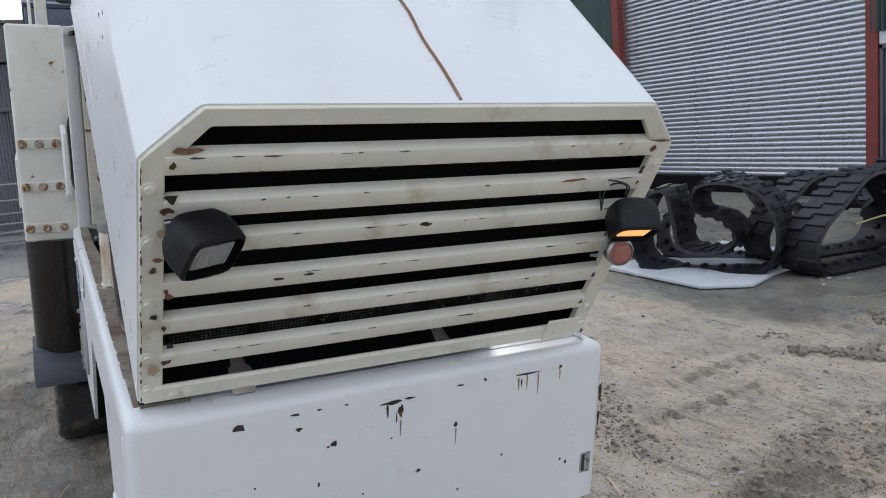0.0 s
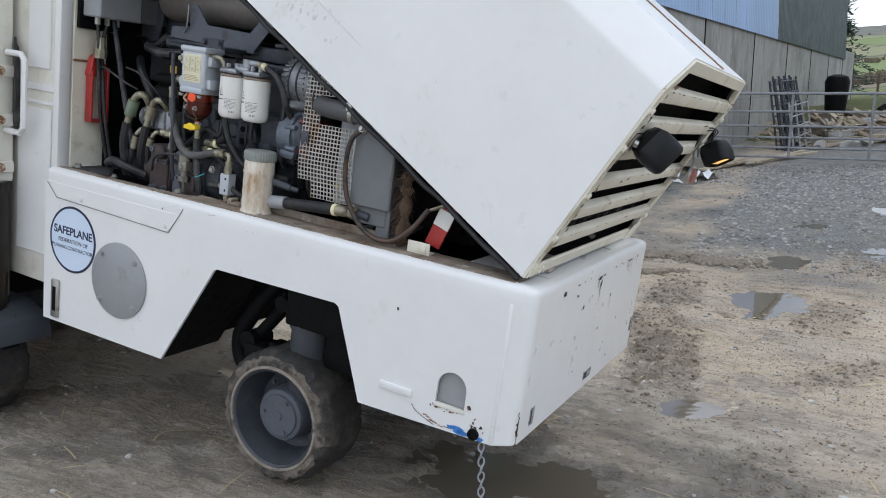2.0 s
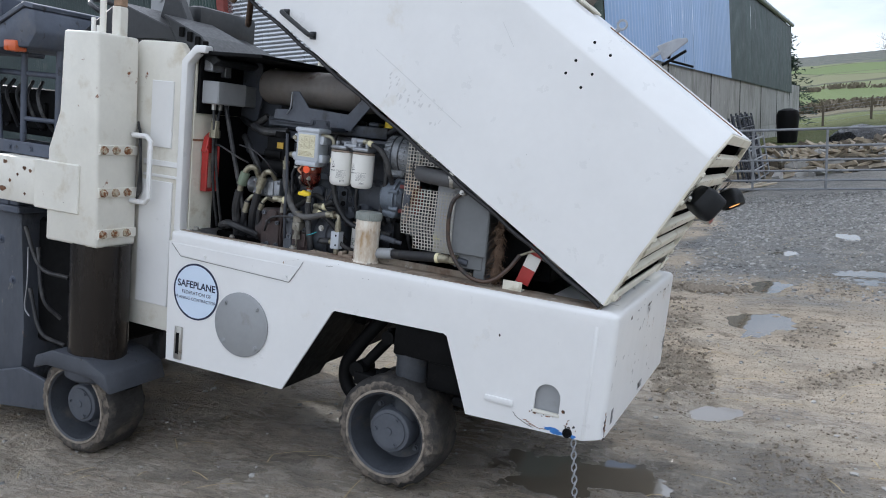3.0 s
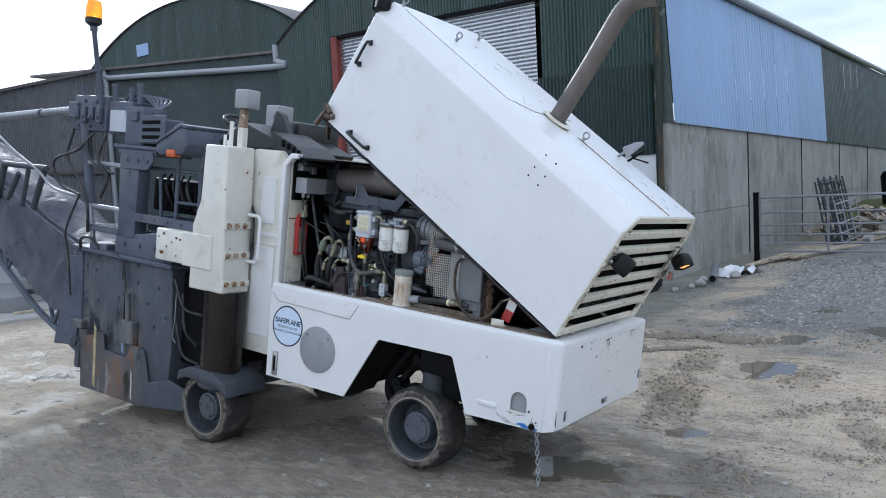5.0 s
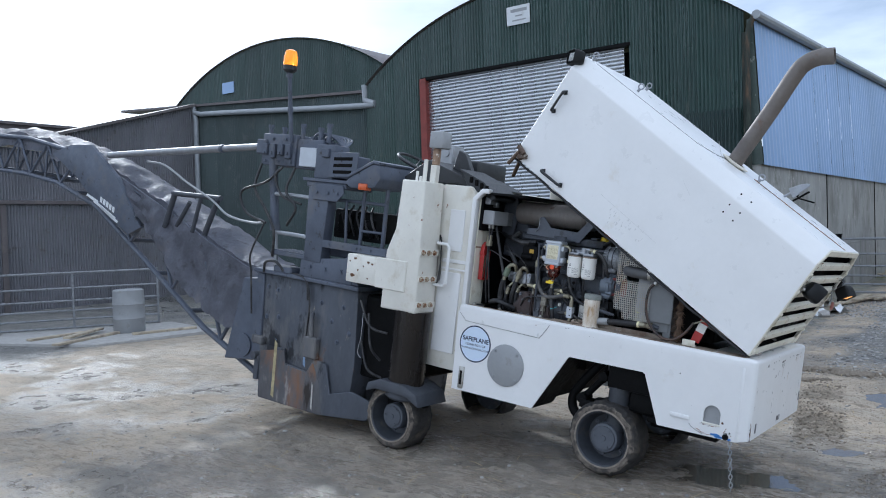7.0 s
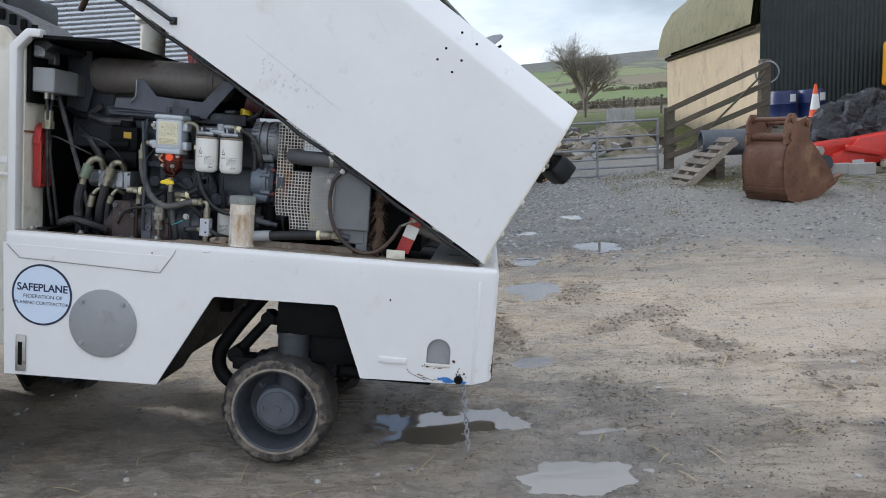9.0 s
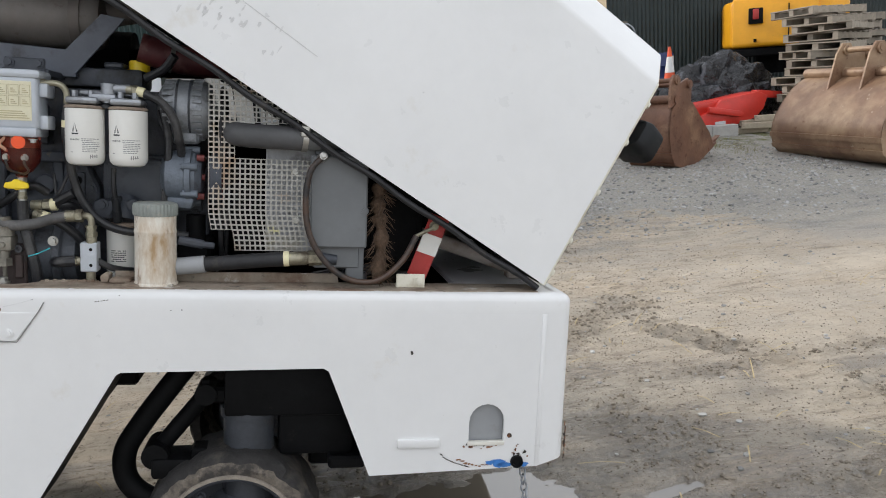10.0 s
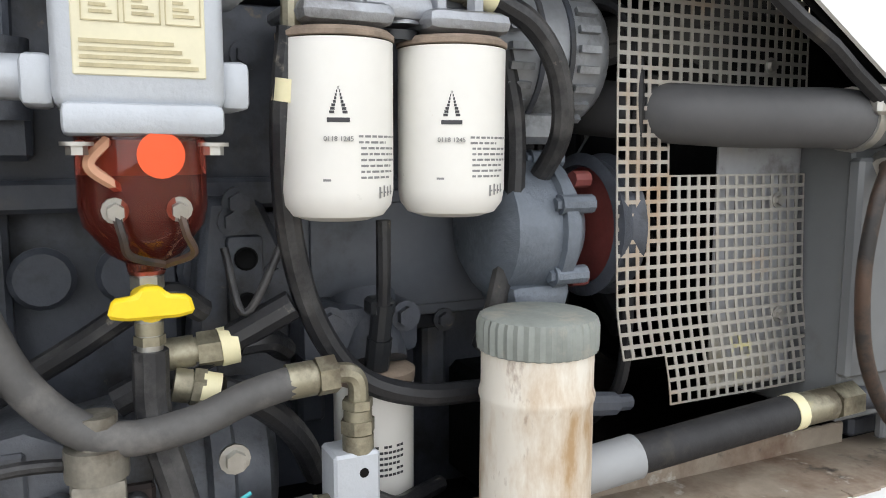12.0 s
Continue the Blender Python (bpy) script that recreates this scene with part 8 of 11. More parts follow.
    box(b, (0.165, 2.30, 1.39), (0.235, 2.335, 1.405), 0.003)
piece("extinguisher_bracket", f, M_red, label="empty red fire extinguisher bracket")
# black boxes added to stop light coming in from the open far side
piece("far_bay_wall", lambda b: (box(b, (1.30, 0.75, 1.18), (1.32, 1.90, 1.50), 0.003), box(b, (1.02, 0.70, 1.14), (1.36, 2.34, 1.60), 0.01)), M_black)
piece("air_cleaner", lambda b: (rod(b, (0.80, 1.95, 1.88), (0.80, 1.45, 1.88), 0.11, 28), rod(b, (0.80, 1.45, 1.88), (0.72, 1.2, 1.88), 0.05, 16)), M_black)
piece("battery_box", lambda b: box(b, (0.50, 2.10, 1.60), (1.1, 2.33, 2.06), 0.01, 1), M_dark)

# ---- front of the planer: columns, operator's place, milling box, conveyor ----
M_dust = surface("dusty_grey_blue_paint", (0.084, 0.098, 0.132), 0.55, tone=0.2, scale=4, bump=0.0015, bump_scale=40,
                 marks=(((0.15, 0.145, 0.145), 3.5, 0.55, 0.78, 0.85), ((0.035, 0.034, 0.034), 11.0, 0.6, 0.7, 0.8), (RUST, 9.0, 0.70, 0.76, 0.85)))
M_wornbox = surface("worn_milling_box_steel", (0.075, 0.083, 0.102), 0.55, metal=0.2, tone=0.22, scale=3, bump=0.002, bump_scale=35, stretch=(1, 1, 0.45),
                    marks=(((0.17, 0.165, 0.16), 2.5, 0.54, 0.72, 0.7), ((0.17, 0.075, 0.035), 3.0, 0.64, 0.74, 0.8), ((0.025, 0.027, 0.032), 4.0, 0.54, 0.62, 0.85), ((0.30, 0.27, 0.22), 12.0, 0.66, 0.72, 0.8)))
M_cyl = surface("oily_lifting_cylinder", (0.035, 0.03, 0.027), 0.2, metal=0.5, tone=0.3, scale=3, stretch=(1, 1, 0.2), marks=(((0.02, 0.016, 0.014), 5.0, 0.45, 0.6, 0.35),))
# faded, dusty cloth, lightened further to put the lens haze into its colour
M_belt = surface("faded_black_belt", (0.185, 0.192, 0.235), 0.56, tone=0.25, scale=3, bump=0.016, bump_scale=7, spec=0.5, marks=(((0.26, 0.25, 0.26), 3.0, 0.52, 0.75, 0.85), ((0.10, 0.10, 0.115), 7.0, 0.56, 0.68, 0.6)))


M_boltw = surface("chipped_bolt_paint", (0.50, 0.44, 0.33), 0.55, tone=0.2, scale=40, marks=((RUST, 60.0, 0.46, 0.56, 0.8), ((0.06, 0.04, 0.03), 80.0, 0.6, 0.66, 0.8)))


def column(x0, x1, face, name="lifting_column"):
    """The white housing of a lifting column with its cylinder; face: the side that looks outwards."""
    b = bmesh.new()
    prism(b, [(2.672, 1.055), (2.700, 2.155), (2.950, 2.155), (2.968, 1.74), (3.045, 1.54), (3.05, 1.05)], x0, x1, "x", 0.016, 3)
    col = part(name, b, M_white_old, planer, "white steel housing of a lifting column, chipped")
    b = bmesh.new()
    box(b, (x0 + 0.02, 3.00, 1.215), (x1 + 0.03, 3.50, 1.465), 0.014, 2)
    box(b, (x0 - 0.012, 2.80, 1.215), (x0 + 0.01, 3.13, 1.475), 0.006, 1)
    arm = part("arm", b, M_white_old, col, "chipped white cross arm")
    for yq, zq, rq, sq in ((3.20, 1.40, 0.016, 1), (3.245, 1.41, 0.018, 1), (3.30, 1.37, 0.012, 1), (3.36, 1.33, 0.014, 1), (3.42, 1.28, 0.02, 2), (3.46, 1.40, 0.012, 1), (3.24, 1.27, 0.012, 1), (3.12, 1.24, 0.012, 1), (3.40, 1.43, 0.016, 1.5)):
        for xe, d in ((x0 + 0.0185 if face < 0 else x1 + 0.0305, face),):
            b = bmesh.new()
            b.faces.new([b.verts.new((xe, yq + rq * sq * (0.7 + 0.5 * noise.noise((k * 2.1, yq * 9, zq))) * math.cos(0.785 * k), zq + rq * (0.7 + 0.5 * noise.noise((k * 1.7, zq * 9, yq))) * math.sin(0.785 * k))) for k in range(8)])
            bmesh.ops.solidify(b, geom=b.faces[:], thickness=0.001)
            part("rust_chip", b, M_rust, arm)
    for zc in (1.566, 1.345, 1.128):
        b = bmesh.new()
        yy = 2.672 + 0.026 * (zc - 1.055)
        box(b, (x0 + 0.008, yy - 0.012, zc - 0.026), (x1 - 0.008, yy + 0.006, zc + 0.026), 0.003, 1)
        part("flange", b, M_white_old, col)
        for k in range(3):
            b = bmesh.new()
            bolt(b, (x0 + 0.03 + 0.078 * k if face < 0 else x1 - 0.03 - 0.078 * k, yy - 0.012, zc), -Y, 0.015, 0.022)
            part("bolt", b, M_boltw, col, "chipped cream bolt with rusty threads")
    b = bmesh.new()
    yb = 2.675
    xg = x1 - 0.045 if face < 0 else x0 + 0.045
    tube(b, [(xg, yb, 1.652), (xg, yb - 0.10, 1.652), (xg, yb - 0.125, 1.627), (xg, yb - 0.125, 1.325), (xg, yb - 0.10, 1.30), (xg, yb, 1.30)], 0.014, 8, curved=False)
    part("grab_rail", b, M_white, col, "white bent grab rail")
    b = bmesh.new()
    cx = (x0 + x1) / 2 + 0.02
    lathe(b, [(0.125, 0.36), (0.155, 0.37), (0.155, 1.06), (0.12, 1.06)], 36, Matrix.Translation((cx, 2.80, 0)))
    part("cylinder", b, M_cyl, col, "oily brown-grey lifting cylinder")
    b = bmesh.new()
    lathe(b, [(0.14, 0.30), (0.165, 0.32), (0.165, 0.40), (0.15, 0.42)], 36, Matrix.Translation((cx, 2.80, 0)))
    prism(b, [(2.52, 0.30), (2.56, 0.40), (2.70, 0.455), (2.95, 0.455), (3.08, 0.40), (3.10, 0.32), (3.0, 0.36), (2.66, 0.36)], x0 - 0.02, x1 + 0.12, "x", 0.01, 2)
    part("wheel_fork", b, M_dark, col)
    b = bmesh.new()
    box(b, (cx + 0.02, 2.62, 0.1), (cx + 0.14, 3.0, 0.36), 0.02, 2)
    part("drive_motor", b, M_black, col)
    return col


cl = column(-0.218, 0.047, -1)
column(WID - 0.047, WID + 0.218, 1)
# indicator box on a post above the left column
M_rusty_white = surface("rusting_white_paint", (0.30, 0.20, 0.13), 0.65, tone=0.3, scale=20, marks=(((0.70, 0.67, 0.60), 14.0, 0.56, 0.62, 0.9),))
b = bmesh.new()
box(b, (-0.075, 2.715, 2.02), (-0.02, 2.775, 2.30), 0.005)
box(b, (-0.105, 2.79, 1.98), (-0.09, 2.83, 2.34), 0.004)
part("gauge_post", b, M_white_old, cl, "chipped white scale post")
b = bmesh.new()
box(b, (-0.070, 2.718, 2.301), (-0.022, 2.772, 2.438), 0.005)
part("post_head", b, M_rusty_white, cl, "rust-brown head of the post")
b = bmesh.new()
box(b, (-0.10, 2.66, 2.44), (0.03, 2.80, 2.58), 0.012, 2)
part("sensor_box", b, M_greyp, cl, "grey sensor box on a post")
for y, z in ((2.88, 2.20), (2.92, 2.24)):
    b = bmesh.new()
    rod(b, (-0.06, y, 2.15), (-0.06, y, z), 0.012)
    part("grease_point", b, M_filter, cl)
# body behind the columns
b = bmesh.new()
prism(b, [(2.395, 0.60), (2.395, 2.09), (2.45, 2.155), (2.72, 2.155), (2.95, 2.0), (2.95, 1.15), (2.78, 1.15), (2.74, 0.60)], 0.075, WID - 0.075, "x", 0.012, 2)
part("body_shell", b, M_white_old, planer, "white body shell of the operator platform")
for z0, z1, y0, y1 in ((1.50, 1.53, 2.41, 2.66), (1.44, 1.455, 2.41, 2.66), (0.74, 1.42, 2.45, 2.68), (1.60, 1.95, 2.47, 2.62)):
    b = bmesh.new()
    box(b, (0.066, y0, z0), (0.078, y1, z1), 0.003, 1)
    part("body_panel", b, M_white, planer)
for k in range(4):
    b = bmesh.new()
    tube(b, [(0.05, 2.69, 1.72 - 0.01 * k), (0.03 + 0.008 * k, 2.655 + 0.006 * k, 1.66), (0.03 + 0.008 * k, 2.645 + 0.006 * k, 1.50), (0.03 + 0.008 * k, 2.655, 1.36), (0.06, 2.69, 1.28 + 0.012 * k)], 0.006, 6)
    part("hose", b, M_hose, planer)
# operator's place: steering wheel, seat, folded panel
def piece2(name, fn, mat, label="", parent=planer):
    q = bmesh.new()
    fn(q)
    return part(name, q, mat, parent, label)
sw = [(0.70 + 0.19 * math.cos(a), 3.55 + 0.17 * math.sin(a), 2.36 + 0.08 * math.sin(a)) for a in [2 * math.pi * k / 24 for k in range(25)]]
wh = piece2("steering_wheel", lambda q: tube(q, sw, 0.016, 8, curved=False, cap=False), M_plastic, "black steering wheel")
piece2("spokes", lambda q: [rod(q, (0.70, 3.55, 2.33), sw[i], 0.008, 6) for i in (2, 10, 18)], M_plastic, parent=wh)
piece2("steering_column", lambda q: rod(q, (0.70, 3.55, 2.33), (0.70, 3.75, 1.6), 0.035), M_dark)
seat = piece2("operator_seat", lambda q: (box(q, (0.45, 2.78, 2.02), (0.95, 3.15, 2.12), 0.03, 2), box(q, (0.45, 2.66, 2.08), (0.95, 2.78, 2.40), 0.03, 2)), M_plastic, "black operator seat")
piece2("folded_canopy", lambda q: (prism(q, [(3.24, 2.19), (2.98, 2.36), (2.92, 2.34), (2.55, 2.22), (2.40, 2.16), (2.42, 2.12), (2.62, 2.17), (3.20, 2.15)], 0.15, 0.85, "x", 0.006, 1),
                                    prism(q, [(2.84, 2.24), (2.77, 2.47), (2.70, 2.44), (2.60, 2.26)], 0.30, 0.36, "x", 0.006, 1)), M_plastic, "folded black instrument cover")
vent = piece2("louvre_panel", lambda q: prism(q, [(2.52, 2.16), (2.62, 2.30), (2.36, 2.20), (2.22, 2.08), (2.26, 2.05)], 0.12, 0.50, "x", 0.006, 1), M_plastic)
for k in range(4):
    piece2("slot", lambda q: box(q, (0.108, 2.30 + 0.055 * k, 2.12 + 0.022 * k), (0.122, 2.33 + 0.055 * k, 2.17 + 0.022 * k), 0.003), M_shade, parent=vent)
piece2("switch_box", lambda q: (box(q, (0.60, 3.05, 2.36), (0.78, 3.20, 2.54), 0.012, 2), rod(q, (0.59, 3.12, 2.46), (0.60, 3.12, 2.46), 0.03, 12)), M_greyp, "grey switch box with a dark knob")
piece2("white_console", lambda q: prism(q, [(3.30, 2.0), (3.26, 2.32), (3.10, 2.36), (2.95, 2.10), (2.95, 2.0)], 0.45, 1.0, "x", 0.012, 2), M_white)
piece2("platform", lambda q: box(q, (0.12, 2.90, 1.38), (WID - 0.1, 4.05, 1.46), 0.01), M_dust)
piece2("intake_pipe", lambda q: (lathe(q, [(0.07, 2.1), (0.07, 2.32), (0.10, 2.34), (0.10, 2.40), (0.03, 2.43)], 20, Matrix.Translation((0.95, 2.1, 0)))), M_cream, "cream intake stack with a rain cap")
# guard frame beside the operator
for p, q2, r in (((0.10, 3.36, 1.52), (0.10, 3.36, 2.14), 0.020), ((0.06, 3.60, 1.50), (0.06, 3.60, 2.03), 0.018), ((0.10, 3.37, 1.92), (0.02, 4.0, 1.92), 0.016), ((0.10, 3.36, 1.66), (0.06, 3.60, 1.66), 0.014), ((0.02, 3.74, 1.52), (0.02, 3.78, 1.92), 0.014)):
    piece2("guard_post", lambda q: rod(q, p, q2, r), M_dust)
piece2("guard_hoop", lambda q: tube(q, [(0.10, 3.36, 2.12), (0.10, 3.38, 2.19), (0.10, 3.44, 2.22), (0.10, 3.56, 2.22)], 0.020, 8), M_dust)
# dark control gear behind the guard
gear = piece2("control_gear", lambda q: (box(q, (0.16, 3.40, 1.56), (0.40, 4.05, 1.84), 0.02, 2), box(q, (0.13, 3.52, 1.60), (0.17, 3.70, 1.76), 0.01, 1), box(q, (0.12, 3.80, 1.62), (0.17, 3.96, 1.80), 0.01, 1)), M_black, "dark control gear under the console")
for k in range(5):
    piece2("control_pipe", lambda q: tube(q, [(0.15, 3.46 + 0.10 * k, 1.60), (0.08 + 0.01 * k, 3.47 + 0.10 * k, 1.70), (0.09, 3.52 + 0.09 * k, 1.80), (0.15, 3.56 + 0.08 * k, 1.88)], 0.011, 6), M_hose, parent=gear)
piece2("shelf", lambda q: (box(q, (-0.10, 3.05, 1.485), (0.35, 3.92, 1.515), 0.005, 1), box(q, (-0.105, 3.05, 1.47), (-0.09, 3.92, 1.54), 0.003, 1), [bolt(q, (-0.105, 3.15 + 0.17 * k, 1.505), -X, 0.011, 0.009) for k in range(5)]), M_dust, "dusty shelf with a folded edge")
# console tower with its angled control head
tower = piece2("console_tower", lambda q: prism(q, [(3.93, 1.32), (3.90, 1.86), (3.93, 2.02), (4.17, 2.02), (4.15, 1.32)], -0.10, 0.02, "x", 0.010, 2), M_dust, "dusty grey-blue control tower")
piece2("top_plate", lambda q: (box(q, (-0.11, 3.66, 2.07), (0.30, 4.25, 2.10), 0.004, 1), box(q, (-0.095, 3.70, 2.018), (0.28, 4.21, 2.072), 0.008, 1)), M_dust, parent=tower)
piece2("tower_panel", lambda q: prism(q, [(4.10, 1.90), (3.78, 1.90), (3.70, 1.98), (3.72, 2.05), (4.12, 2.05)], -0.114, -0.098, "x", 0.004, 1), M_dust, parent=tower)
for y in (3.78, 3.90, 4.04):
    piece2("bolt", lambda q: bolt(q, (-0.114, y, 1.975), -X, 0.014, 0.012), M_dust, parent=tower)
piece2("tower_base", lambda q: (prism(q, [(4.20, 1.165), (4.19, 1.33), (3.62, 1.40), (3.56, 1.46), (3.50, 1.46), (3.52, 1.165)], -0.09, 0.25, "x", 0.012, 2), [bolt(q, (-0.09, y, 1.27), -X, 0.018, 0.014) for y in (3.66, 3.86, 4.06)]), M_dust, parent=tower)
head = piece2("control_head", lambda q: prism(q, [(3.70, 2.08), (3.65, 2.13), (3.38, 2.27), (3.30, 2.26), (3.28, 2.14), (3.34, 2.06), (3.62, 2.04)], -0.12, 0.35, "x", 0.012, 2), M_dust, "angled control head in dusty grey-blue paint")
piece2("head_edge", lambda q: prism(q, [(3.67, 2.155), (3.37, 2.30), (3.29, 2.285), (3.30, 2.262), (3.37, 2.272), (3.655, 2.13)], -0.13, 0.36, "x", 0.004, 1), M_dust, parent=head)
piece2("amber_lens", lambda q: box(q, (-0.135, 3.42, 2.03), (-0.06, 3.52, 2.09), 0.01, 2), surface("amber_plastic", (0.55, 0.11, 0.03), 0.3), parent=head)
plate = piece2("slotted_plate", lambda q: prism(q, [(3.90, 2.35), (3.56, 2.36), (3.57, 2.14), (3.93, 2.12)], -0.118, -0.108, "x", 0.004, 1), M_dust)
for k in range(3):
    piece2("slot", lambda q: prism(q, [(3.63, 2.165 + 0.06 * k), (3.86, 2.155 + 0.06 * k), (3.86, 2.185 + 0.06 * k), (3.63, 2.195 + 0.06 * k)], -0.1195, -0.117, "x"), M_shade, parent=plate)
piece2("plate_bracket", lambda q: (box(q, (-0.108, 3.62, 2.12), (0.12, 3.90, 2.33), 0.01, 1), box(q, (-0.10, 3.88, 2.10), (0.10, 4.12, 2.42), 0.012, 2), box(q, (-0.13, 3.93, 2.30), (-0.098, 4.02, 2.38), 0.006)), M_dust, parent=plate)
# valve box, mast and beacon
bx = piece2("valve_box", lambda q: (box(q, (-0.08, 4.42, 2.19), (0.30, 4.90, 2.50), 0.016, 2), box(q, (-0.06, 4.08, 2.18), (0.28, 4.42, 2.46), 0.012, 2)), M_dust, "bolted dusty steel valve box")
for k in range(5):
    piece2("bolt", lambda q: bolt(q, (-0.081, 4.47 + 0.09 * k, 2.23 + 0.22 * (k % 2)), -X, 0.014, 0.014), M_dust, parent=bx)
piece2("cover_plate", lambda q: prism(q, [(4.34, 2.20), (4.34, 2.38), (4.14, 2.38), (4.10, 2.30), (4.10, 2.20)], -0.098, -0.059, "x", 0.004, 1), M_lightalu, parent=bx)
for k in range(4):
    piece2("side_lug", lambda q: (box(q, (-0.12, 4.46 + 0.11 * k, 2.26 + 0.03 * (k % 2)), (-0.08, 4.53 + 0.11 * k, 2.40), 0.008, 1), rod(q, (-0.13, 4.495 + 0.11 * k, 2.31), (-0.115, 4.495 + 0.11 * k, 2.31), 0.016, 8)), M_dust, parent=bx)
for k in range(6):
    piece2("pipe_union", lambda q: rod(q, (0.02 + 0.05 * k, 4.30, 2.44), (0.02 + 0.05 * k, 4.30, 2.50), 0.018, 8), M_dust, parent=bx)
    piece2("union_pipe", lambda q: tube(q, [(0.02 + 0.05 * k, 4.30, 2.48), (0.02 + 0.05 * k, 4.22, 2.53), (0.04 + 0.05 * k, 4.05, 2.50), (0.05, 3.9, 2.40)], 0.012, 6), M_dust, parent=bx)
for y, h in ((4.86, 0.07), (4.66, 0.05), (4.40, 0.09), (4.16, 0.06), (4.05, 0.10)):
    piece2("plug", lambda q: (rod(q, (-0.02, y, 2.44), (-0.02, y, 2.50 + h), 0.022, 10), rod(q, (-0.02, y, 2.49 + h), (-0.02, y, 2.52 + h), 0.03, 6)), M_dust, parent=bx)
mast = piece2("beacon_mast", lambda q: (rod(q, (-0.10, 4.47, 2.42), (-0.215, 4.455, 3.06), 0.020, 12), rod(q, (-0.21, 4.456, 3.02), (-0.216, 4.455, 3.08), 0.03, 12), rod(q, (-0.15, 4.464, 2.7), (-0.158, 4.463, 2.74), 0.027, 10)), M_dust, "grey mast")
piece2("beacon_base", lambda q: lathe(q, [(0.03, 3.06), (0.065, 3.085), (0.068, 3.125), (0.06, 3.13)], 24, Matrix.Translation((-0.218, 4.455, 0))), M_plastic, parent=mast)
M_amber = clear("amber_beacon", (0.95, 0.38, 0.03), 0.15, 0.6)
q = M_amber.node_tree.nodes["Principled BSDF"]
q.inputs["Emission Color"].default_value, q.inputs["Emission Strength"].default_value = (1.0, 0.34, 0.02, 1), 0.5
piece2("beacon_lens", lambda q: lathe(q, [(0.060, 3.128), (0.066, 3.14), (0.064, 3.21), (0.052, 3.265), (0.02, 3.28), (0, 3.281)], 28, Matrix.Translation((-0.218, 4.455, 0))), M_amber, "amber beacon dome", parent=mast)
# milling box with skid, ledge and marks
mill = piece2("milling_box", lambda q: (prism(q, [(4.74, 1.12), (4.70, 0.40), (4.61, -0.10), (4.30, -0.115), (3.78, -0.07), (3.45, -0.02), (3.42, 0.45), (3.46, 1.13)], -0.05, WID + 0.05, "x", 0.012, 2)), M_wornbox, "worn steel milling drum box with rust and paint streaks")
piece2("box_ledge", lambda q: (box(q, (-0.10, 3.42, 1.125), (WID + 0.1, 4.83, 1.165), 0.008), box(q, (-0.08, 3.45, 1.165), (0.3, 4.1, 1.31), 0.01)), M_dust)
M_fadedblue = surface("faded_blue_spray", (0.20, 0.28, 0.42), 0.6, tone=0.3, scale=30)
piece2("side_skid", lambda q: prism(q, [(4.62, -0.105), (4.66, 0.42), (4.30, 0.44), (4.28, 0.30), (3.98, 0.28), (3.90, 0.42), (3.74, 0.40), (3.66, 0.14), (3.40, 0.22), (3.16, 0.18), (3.125, 0.08), (3.20, 0.00), (3.78, -0.085)], -0.082, -0.055, "x", 0.006, 1), M_wornbox, "worn side skid plate with heat-tinted steel")
for y0, y1, z0, z1, mat in ((4.39, 4.44, -0.06, 0.50, surface("yellow_streak", (0.42, 0.36, 0.2), 0.6, tone=0.3, scale=20)), (4.00, 4.04, 0.32, 0.46, M_fadedblue), (4.41, 4.46, 0.50, 0.53, M_fadedblue), (3.86, 3.89, -0.06, 0.2, surface("white_scrape", (0.5, 0.48, 0.45), 0.6, tone=0.3, scale=30))):
    piece2("paint_streak", lambda q: prism(q, [(y0, z0), (y1 - 0.01, z0 + 0.02), (y1, z1), (y0 + 0.012, z1 - 0.03)], -0.0862, -0.0840, "x"), mat, parent=mill)
piece2("scorched_plate", lambda q: prism(q, [(4.60, -0.092), (4.63, 0.36), (4.45, 0.40), (4.30, 0.42), (4.27, 0.29), (3.99, 0.27), (3.90, 0.38), (3.80, 0.20), (3.74, -0.075), (4.1, -0.09)], -0.0842, -0.082, "x"), surface("scorched_steel", (0.125, 0.125, 0.135), 0.36, metal=0.4, tone=0.3, scale=3, stretch=(1, 1, 0.35), bump=0.0015, bump_scale=40, marks=(((0.26, 0.135, 0.07), 2.6, 0.50, 0.66, 0.75), ((0.40, 0.38, 0.36), 5.0, 0.60, 0.70, 0.7), ((0.05, 0.042, 0.038), 4.0, 0.58, 0.68, 0.8))), parent=mill)
for y, z in ((4.64, 1.0), (4.50, 0.98), (4.63, 0.70), (4.46, 0.72), (3.62, 0.95), (3.52, 0.72), (3.66, 0.62), (3.9, 0.95), (3.75, 0.8)):
    piece2("bolt", lambda q: (lathe(q, [(0.0, 0.004), (0.022, 0.004), (0.026, 0)], 14, axis_to((-0.05, y, z), -X)), bolt(q, (-0.052, y, z), -X, 0.014, 0.014)), M_dust, parent=mill)
piece2("hinge_block", lambda q: (box(q, (-0.12, 3.86, 0.42), (-0.05, 4.02, 0.62), 0.012, 1), rod(q, (-0.10, 3.94, 0.62), (-0.10, 3.96, 0.85), 0.022)), M_wornbox, parent=mill)
piece2("lug", lambda q: (box(q, (-0.11, 4.60, 0.42), (-0.05, 4.76, 0.50), 0.01), rod(q, (-0.12, 4.70, 0.30), (-0.05, 4.70, 0.30), 0.04, 14), box(q, (-0.10, 4.64, 0.06), (-0.05, 4.70, 0.30), 0.008)), M_wornbox, parent=mill)
